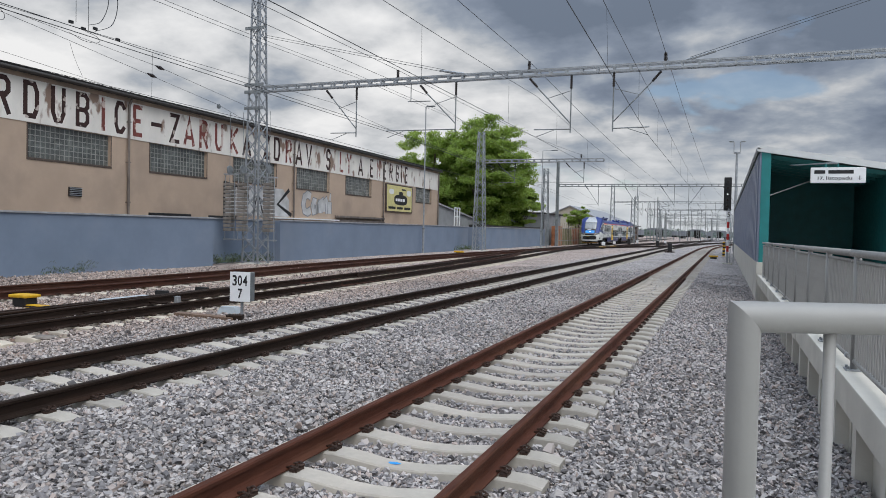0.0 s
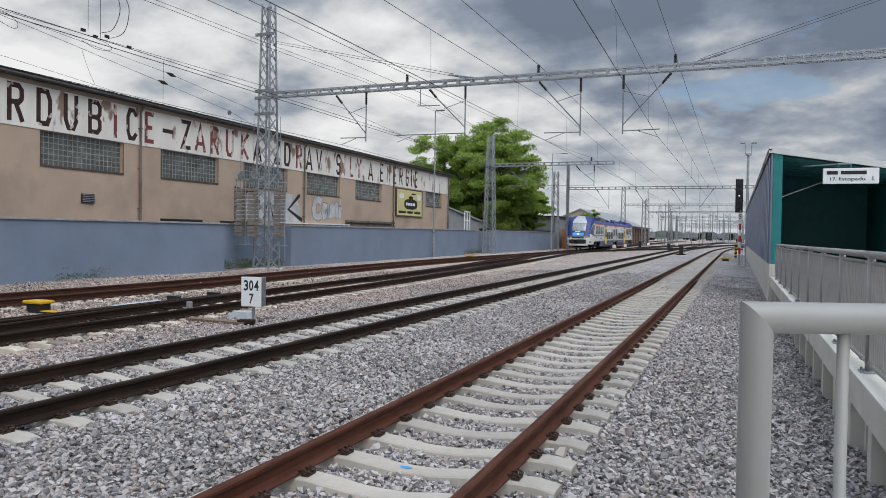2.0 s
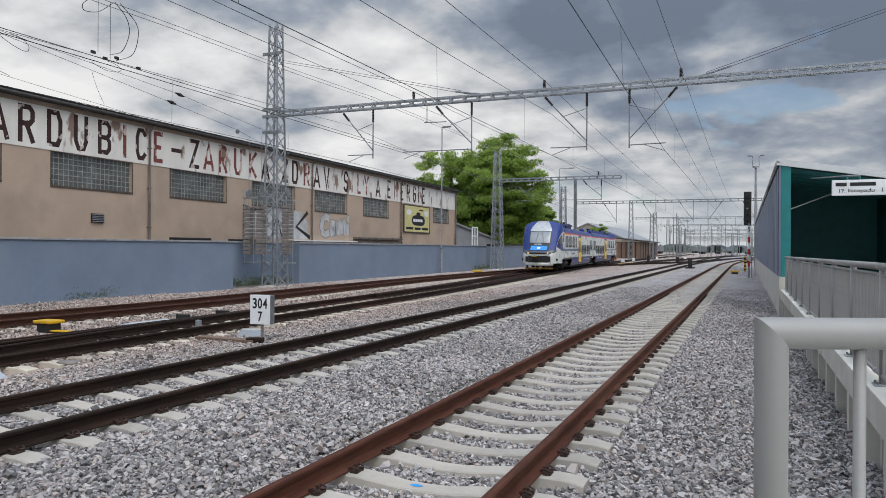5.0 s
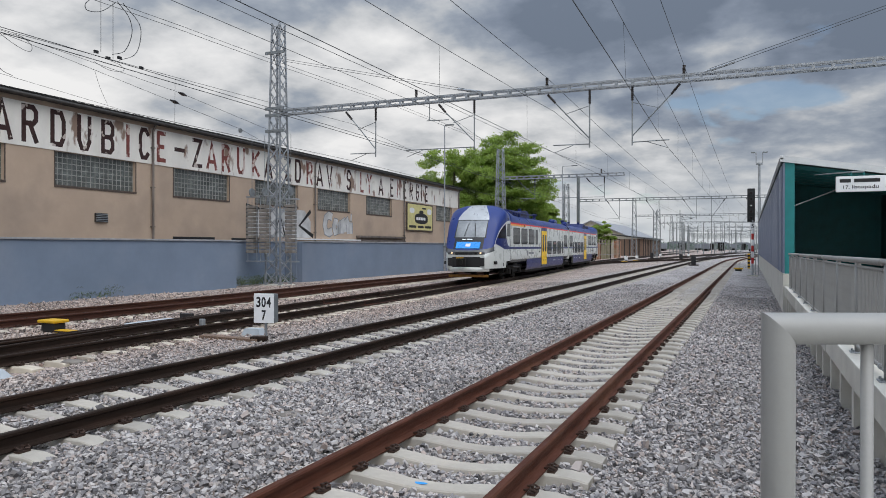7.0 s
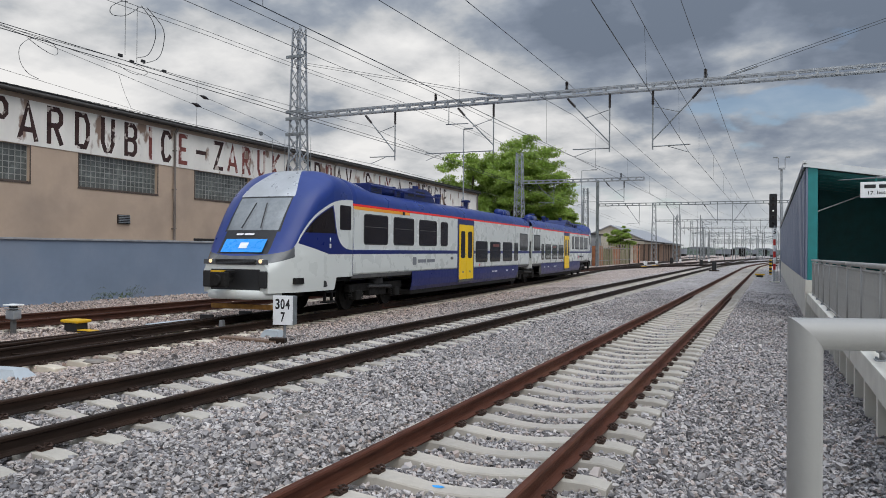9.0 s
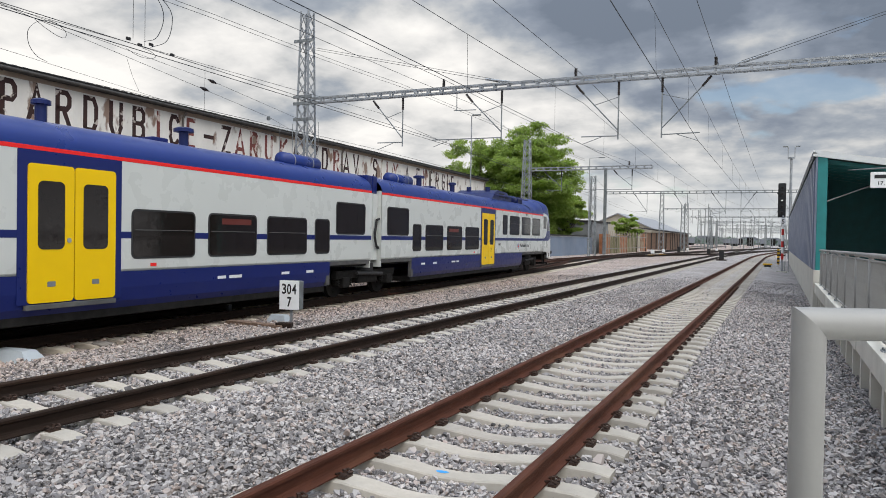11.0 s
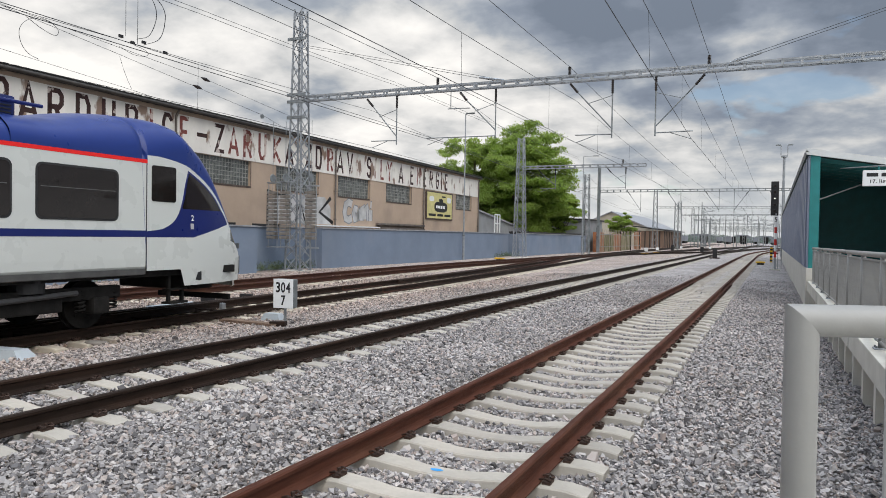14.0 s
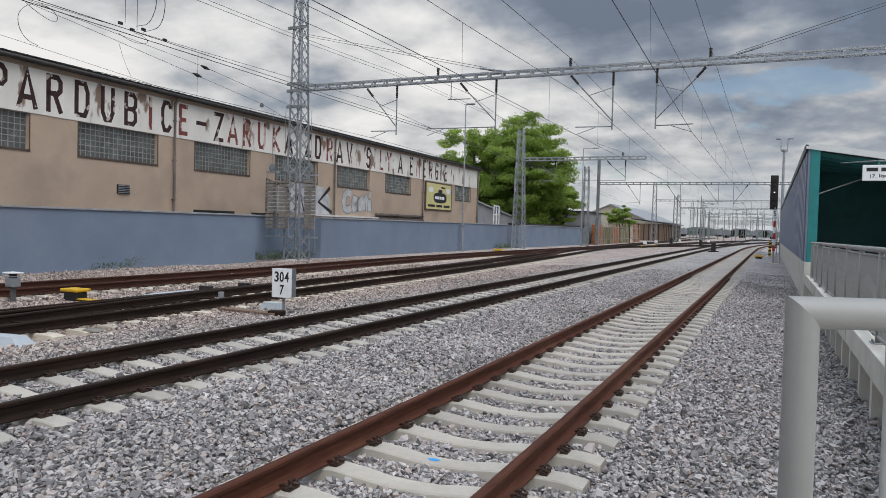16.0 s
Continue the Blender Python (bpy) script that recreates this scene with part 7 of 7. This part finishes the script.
def build_poles():
    for x, yy, h, arm in ((-18.55, 49.5, 10.9, 0.0), (-16.35, 77.0, 10.6, 0.9)):
        p = thing("lamp_post", "slim galvanised lamp post in front of the wall", "lamp post", "slim lamp posts", at=pose(x, yy, -0.2))
        part("lower_tube", T((0, 0, 0), (0, 0, 1.9), 0.085, 12), M["galv"], p)
        part("upper_tube", T((0, 0, 1.9), (0, 0, h), 0.06, 10, 0.04), M["galv"], p)
        part("collar", T((0, 0, 1.86), (0, 0, 1.96), 0.11, 12), M["galv_dark"], p)
        part("lamp_arm", T((0, 0, h), (arm + 0.5, -0.1, h + 0.02), 0.03, 8), M["galv"], p)
        part("lamp_head", B(arm + 0.1, arm + 0.75, -0.18, 0.02, h - 0.03, h + 0.06, 0.02), M["galv_dark"], p)
    p = thing("light_mast", "tall grey lighting mast with a forked top", "light mast", at=pose(3.3, 92.0, -0.2))
    part("tube", T((0, 0, 0), (0, 0, 11.6), 0.17, 12, 0.14), M["galv"], p)
    part("collar", T((0, 0, 11.5), (0, 0, 11.7), 0.38, 14), M["galv"], p)
    for s in (-1, 1):
        part("fork", polytube(bmesh.new(), [(s * 0.35, 0, 11.7), (s * 0.35, 0, 12.9), (s * 0.85, 0, 12.9)], 0.05, 8), M["galv"], p)
        part("lamp_head", B(s * 0.65 - 0.25, s * 0.65 + 0.25, -0.2, 0.2, 12.9, 13.0, 0.03), M["galv_dark"], p)


# ---- greenery ----
TREE_A, TREE_B, TREE_C = (-24.8, 82, 16.0, 6.4, 5.0, 0.6), (-31.0, 82, 14.2, 6.6, 4.5, 2.0), (-21.3, 86, 8.8, 3.0, 2.6, 2.0)


def leaf_cloud(name, blobs, count, size, seed, material):
    """Many small leaf pieces spread over and inside uneven clumps."""
    rs = np.random.RandomState(seed)
    w = np.array([b[3] * b[4] * b[5] for b in blobs]) ** 0.75
    pick = rs.choice(len(blobs), count, p=w / w.sum())
    bl = np.array(blobs)[pick]
    d = rs.normal(0, 1, (count, 3))
    d /= np.linalg.norm(d, axis=1)[:, None]
    r = rs.uniform(0.2, 1.0, count) ** 0.5 * rs.lognormal(0, 0.16, count)
    c = bl[:, :3] + d * bl[:, 3:6] * r[:, None]
    # gather leaves into sprays
    s = size * rs.lognormal(0, 0.3, count)
    a = rs.normal(0, 1, (count, 3))
    a /= np.linalg.norm(a, axis=1)[:, None]
    up = rs.normal(0, 0.6, (count, 3)) + np.array([0, 0, 1.0])
    b = np.cross(a, up)
    b /= np.linalg.norm(b, axis=1)[:, None] + 1e-9
    v = np.stack([c - a * s[:, None], c + b * s[:, None] * 0.42, c + a * s[:, None], c - b * s[:, None] * 0.42], 1).reshape(-1, 3)
    me = bpy.data.meshes.new(name)
    me.vertices.add(len(v))
    me.vertices.foreach_set("co", v.astype(np.float32).ravel())
    me.loops.add(count * 4)
    me.loops.foreach_set("vertex_index", np.arange(count * 4, dtype=np.int32))
    me.polygons.add(count)
    me.polygons.foreach_set("loop_start", np.arange(0, count * 4, 4, dtype=np.int32))
    me.polygons.foreach_set("loop_total", np.full(count, 4, dtype=np.int32))
    me.polygons.foreach_set("use_smooth", np.zeros(count, dtype=bool))
    me.update(calc_edges=True)
    me.materials.append(material)
    return new(name, me)


def build_tree(label, x, y, height, spread, depth, low, leaves, size, seed, nclump, group="", lean=0.0):
    """A trunk, limbs and a crown of leaf sprays whose outline swells and breaks unevenly."""
    t = thing("tree", label, "tree", group, at=pose(x, y, -0.3))
    rs = random.Random(seed)
    tr = bmesh.new()
    tube(tr, (0, 0, 0), (0.2, 0, height * 0.3), height * 0.03, 10, height * 0.022)
    part("trunk", tr, M["bark"], t, "grey-brown trunk")
    mid, half = (low + height) / 2, (height - low) / 2
    blobs = []
    while len(blobs) < nclump:
        d = Vector((rs.gauss(0, 1), rs.gauss(0, 1), rs.gauss(0, 1))).normalized()
        swell = 1 + 0.30 * noise.noise(d * 1.6 + Vector((seed, 0, 0))) + 0.12 * noise.noise(d * 4.0 + Vector((0, seed, 0)))
        k = rs.random() ** 0.35 * 0.9 * swell
        c = Vector((d.x * spread * k + lean * d.z, d.y * depth * k, mid + d.z * half * k))
        if c.z < low * 0.7:
            continue
        r = height * rs.uniform(0.030, 0.066)
        blobs.append((c.x, c.y, c.z, r * rs.uniform(1.0, 1.6), r * rs.uniform(1.0, 1.5), r * rs.uniform(0.45, 0.75)))
    lim = random.Random(seed + 1)
    for b in lim.sample(blobs, min(16, len(blobs))):
        bm = bmesh.new()
        m = Vector((b[0] * 0.45, b[1] * 0.45, height * 0.28 + (b[2] - height * 0.28) * 0.6))
        tube(bm, (0.15, 0, height * 0.26), m, height * 0.012, 8, height * 0.007)
        tube(bm, m, b[:3], height * 0.007, 6, height * 0.002)
        part("limb", bm, M["bark"], t)
    cr = leaf_cloud("crown", blobs, leaves, size, seed, M["leaf"])
    cr.parent = t
    tagged(cr, "dense green leafy crown with gaps", kind="stuff")
    return t


def build_greenery():
    build_tree("large green walnut tree behind the boundary wall", *TREE_A, 120000, 0.135, 11, 330, "trees behind the wall")
    build_tree("lower spreading green tree beside the warehouse end", *TREE_B, 62000, 0.13, 23, 190, "trees behind the wall")
    build_tree("small drooping green tree beside the large walnut", *TREE_C, 26000, 0.13, 37, 80, "trees behind the wall")
    build_tree("small round green tree behind the fence", -19.8, 117.5, 6.0, 2.3, 2.0, 1.2, 24000, 0.13, 31, 90, "trees behind the wall")
    rs = random.Random(8)
    w = bmesh.new()
    spots = [(WALL_X + rs.uniform(0.15, 0.5), rs.choice((18.2, 18.9)) + rs.gauss(0, 0.4)) for _ in range(26)] + [(rs.uniform(-19.7, -18.9), rs.uniform(26.6, 31)) for _ in range(170)] + [(rs.uniform(-19.6, -18.6), rs.uniform(57.5, 63)) for _ in range(110)]
    for x, y in spots:
        h = rs.uniform(0.12, 0.5)
        for k in range(9):
            a, q = rs.uniform(0, 6.28), rs.uniform(0.3, 1.0) * h
            c = Vector((x + rs.gauss(0, 0.07), y + rs.gauss(0, 0.07), -0.12 + q))
            d = Vector((math.cos(a), math.sin(a), rs.uniform(0.3, 1.4))) * rs.uniform(0.03, 0.07)
            e = Vector((-math.sin(a), math.cos(a), 0)) * 0.014
            w.faces.new([w.verts.new(c - d), w.verts.new(c + e), w.verts.new(c + d), w.verts.new(c - e)])
    tagged(mesh_ob("weeds", w, M["weed"]), "straggly green weeds along the foot of the wall", "weeds", kind="stuff")


# ---- beyond the wall ----
def prism(pts, y0, y1, axis="y"):
    bm = bmesh.new()
    a = [bm.verts.new((u, y0, z) if axis == "y" else (y0, u, z)) for u, z in pts]
    b = [bm.verts.new((u, y1, z) if axis == "y" else (y1, u, z)) for u, z in pts]
    n = len(pts)
    for i in range(n):
        bm.faces.new((a[i], a[(i + 1) % n], b[(i + 1) % n], b[i]))
    bm.faces.new(a[::-1])
    bm.faces.new(b)
    bmesh.ops.recalc_face_normals(bm, faces=bm.faces[:])
    return bm


def build_surroundings():
    an = thing("annex", "grey lean-to annex with a sloping roof beside the warehouse", "building")
    part("wall", prism([(66.9, -0.3), (90, -0.3), (90, 1.9), (86, 2.0), (66.9, 4.2)], -30, -24.6, "x"), M["shed"], an)
    part("roof", prism([(66.8, 4.21), (86, 2.01), (86.4, 2.05), (86.4, 2.13), (66.8, 4.36)], -30.2, -24.4, "x"), M["shed_roof"], an)
    fr = thing("pipe_frame", "white painted tubular frame above the wall", "frame")
    for yy in (63.9, 64.6, 65.3):
        part("upright", T((-21.5, yy, -0.2), (-21.5, yy, 3.75), 0.06, 8), M["white"], fr)
    for z in (3.72, 2.9):
        part("crossbar", T((-21.5, 63.9, z), (-21.5, 65.3, z), 0.05, 8), M["white"], fr)
    sh = thing("grey_shed", "low grey shed behind the wall and the tree", "building")
    part("wall", B(-34, -19.2, 90, 100, -0.3, 3.9), M["shed"], sh)
    part("roof", B(-34.3, -18.95, 89.7, 100.3, 3.903, 4.08), M["roof"], sh, "dark flat roof")
    part("downpipe", T((-19.15, 89.85, 0), (-19.15, 89.85, 3.9), 0.06, 8), M["gutter"], sh)
    ga = thing("gabled_hall", "pale hall with a low gabled roof", "building")
    part("wall", prism([(-46, -0.3), (-27.6, -0.3), (-27.6, 4.55), (-36.6, 8.45), (-46, 4.25)], 192, 250), mat("hall_render", (0.42, 0.39, 0.32), 0.85, var=0.06), ga)
    part("roof", prism([(-46.6, 4.15), (-36.6, 8.5), (-27.0, 4.4), (-27.0, 4.62), (-36.6, 8.75), (-46.6, 4.4)], 191.4, 250.6), M["shed_roof"], ga)
    ds = thing("wooden_shed", "dark weathered wooden shed beside the track", "building")
    part("body", B(-23.3, -17.5, 149, 181, -0.3, 3.26), M["wood"], ds)
    part("roof", prism([(-23.7, 4.1), (-17.0, 3.26), (-17.0, 3.45), (-23.7, 4.3)], 148.5, 181.5), M["roof"], ds)
    for i in range(12):
        part("batten", B(-17.497, -17.4, 149.5 + 2.7 * i, 149.75 + 2.7 * i, -0.3, 3.2), M["gutter"], ds)
    for i in range(6):
        part("batten", B(-23.1 + 0.95 * i, -22.9 + 0.95 * i, 148.92, 148.997, -0.3, 3.2), M["gutter"], ds)
    for k, (ya, yb, zt, mt, lb) in enumerate(((91.5, 96.0, 2.4, "rustpanel", "rust-orange panel stored behind the fence"), (96.2, 102.5, 2.1, "olivepanel", "olive-green panel stored behind the fence"), (102.7, 108.0, 2.3, "rustpanel", "rust-orange panel stored behind the fence"), (108.2, 116.0, 2.0, "olivepanel", "olive-green panel stored behind the fence"), (121.5, 125.5, 2.7, "rustpanel", "rust-orange panel beside the wooden shed"))):
        og = mesh_ob("stored_panel", B(-18.5, -18.05, ya, yb, -0.3, zt, 0.05), M[mt])
        tagged(og, lb, "panel", "panels behind the fence")
    f = thing("paling_fence", "tall weathered paling fence with steel posts", "fence")
    y = 89.9
    i = 0
    while y < 121:
        part("paling", B(-17.5 + 0.008 * (i % 3), -17.48 + 0.008 * (i % 3), y, y + 0.24, -0.15, 2.75 + 0.1 * ((i * 7) % 5) / 5), M["paling"], f)
        y += 1.15
        i += 1
    for z in (0.5, 2.1):
        part("rail", B(-17.53, -17.503, 89.9, 121, z, z + 0.09), M["galv_dark"], f)
    for yy in (89.7, 97.5, 105.4, 113.2, 121.2):
        part("post", B(-17.64, -17.54, yy - 0.08, yy + 0.08, -0.3, 3.0), M["rail_dark"], f, "dark steel post")
    # distance: low buildings, waggons and woods along the horizon, with haze put into their colours
    rs = random.Random(3)
    for i in range(46):
        x = -330 + 15 * i + rs.uniform(-6, 6)
        y = rs.uniform(520, 760)
        h = rs.uniform(2.2, 4.6)
        w = rs.uniform(12, 34)
        o = thing("distant_building", "low building on the horizon, haze put into its blue-grey colour", "building", "buildings on the horizon")
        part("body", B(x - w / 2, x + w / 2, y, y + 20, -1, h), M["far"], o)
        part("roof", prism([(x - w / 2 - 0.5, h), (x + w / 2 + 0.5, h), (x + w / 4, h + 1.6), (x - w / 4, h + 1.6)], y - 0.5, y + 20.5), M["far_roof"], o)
    for i in range(18):
        x, y = -34 + 4.6 * i, 330 + 47 * ((i * 5) % 4)
        o = thing("goods_waggon", "dark goods waggon standing far down the yard", "waggon", "waggons in the yard")
        part("body", B(x - 1.4, x + 1.4, y, y + 12, 0.9, 3.2 + 0.5 * (i % 2), 0.1), M["t_under"] if i % 2 else M["far_roof"], o)
        part("underframe", B(x - 1.2, x + 1.2, y + 0.5, y + 11.5, -0.2, 0.85), M["t_under"], o)
    for i in range(26):
        x = -420 + 34 * i + rs.uniform(-10, 10)
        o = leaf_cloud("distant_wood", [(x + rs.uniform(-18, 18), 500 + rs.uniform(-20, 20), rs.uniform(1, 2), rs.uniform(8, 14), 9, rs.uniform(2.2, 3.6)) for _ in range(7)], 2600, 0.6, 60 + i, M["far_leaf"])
        tagged(o, "line of distant trees on the horizon, haze put into their dull green", "trees", kind="stuff")


M["olivepanel"] = mat("olive_panel", (0.17, 0.17, 0.07), 0.85, var=0.2, scale=0.8, stain=(0.36, 0.30, 0.22), stain_amt=0.7)
# far roofs and foliage: blue-grey tones stand in for haze
M["far_roof"] = mat("distant_roof_haze_tone", (0.20, 0.22, 0.25), 0.8, var=0.1, scale=0.1)
M["far_leaf"] = mat("distant_foliage_haze_tone", (0.13, 0.18, 0.15), 0.8, var=0.2, scale=0.2, island=0.25)
M["paling"] = mat("weathered_paling", (0.36, 0.30, 0.24), 0.9, var=0.15, scale=2, rand=0.2, stretch=(4, 4, 0.6))
build_signal()
build_km_post()
build_lineside()
build_poles()
build_greenery()
build_surroundings()


# ---- the pieces of the tracks and the loose stones ----
build_tracks()
scatter_stones()
motions()
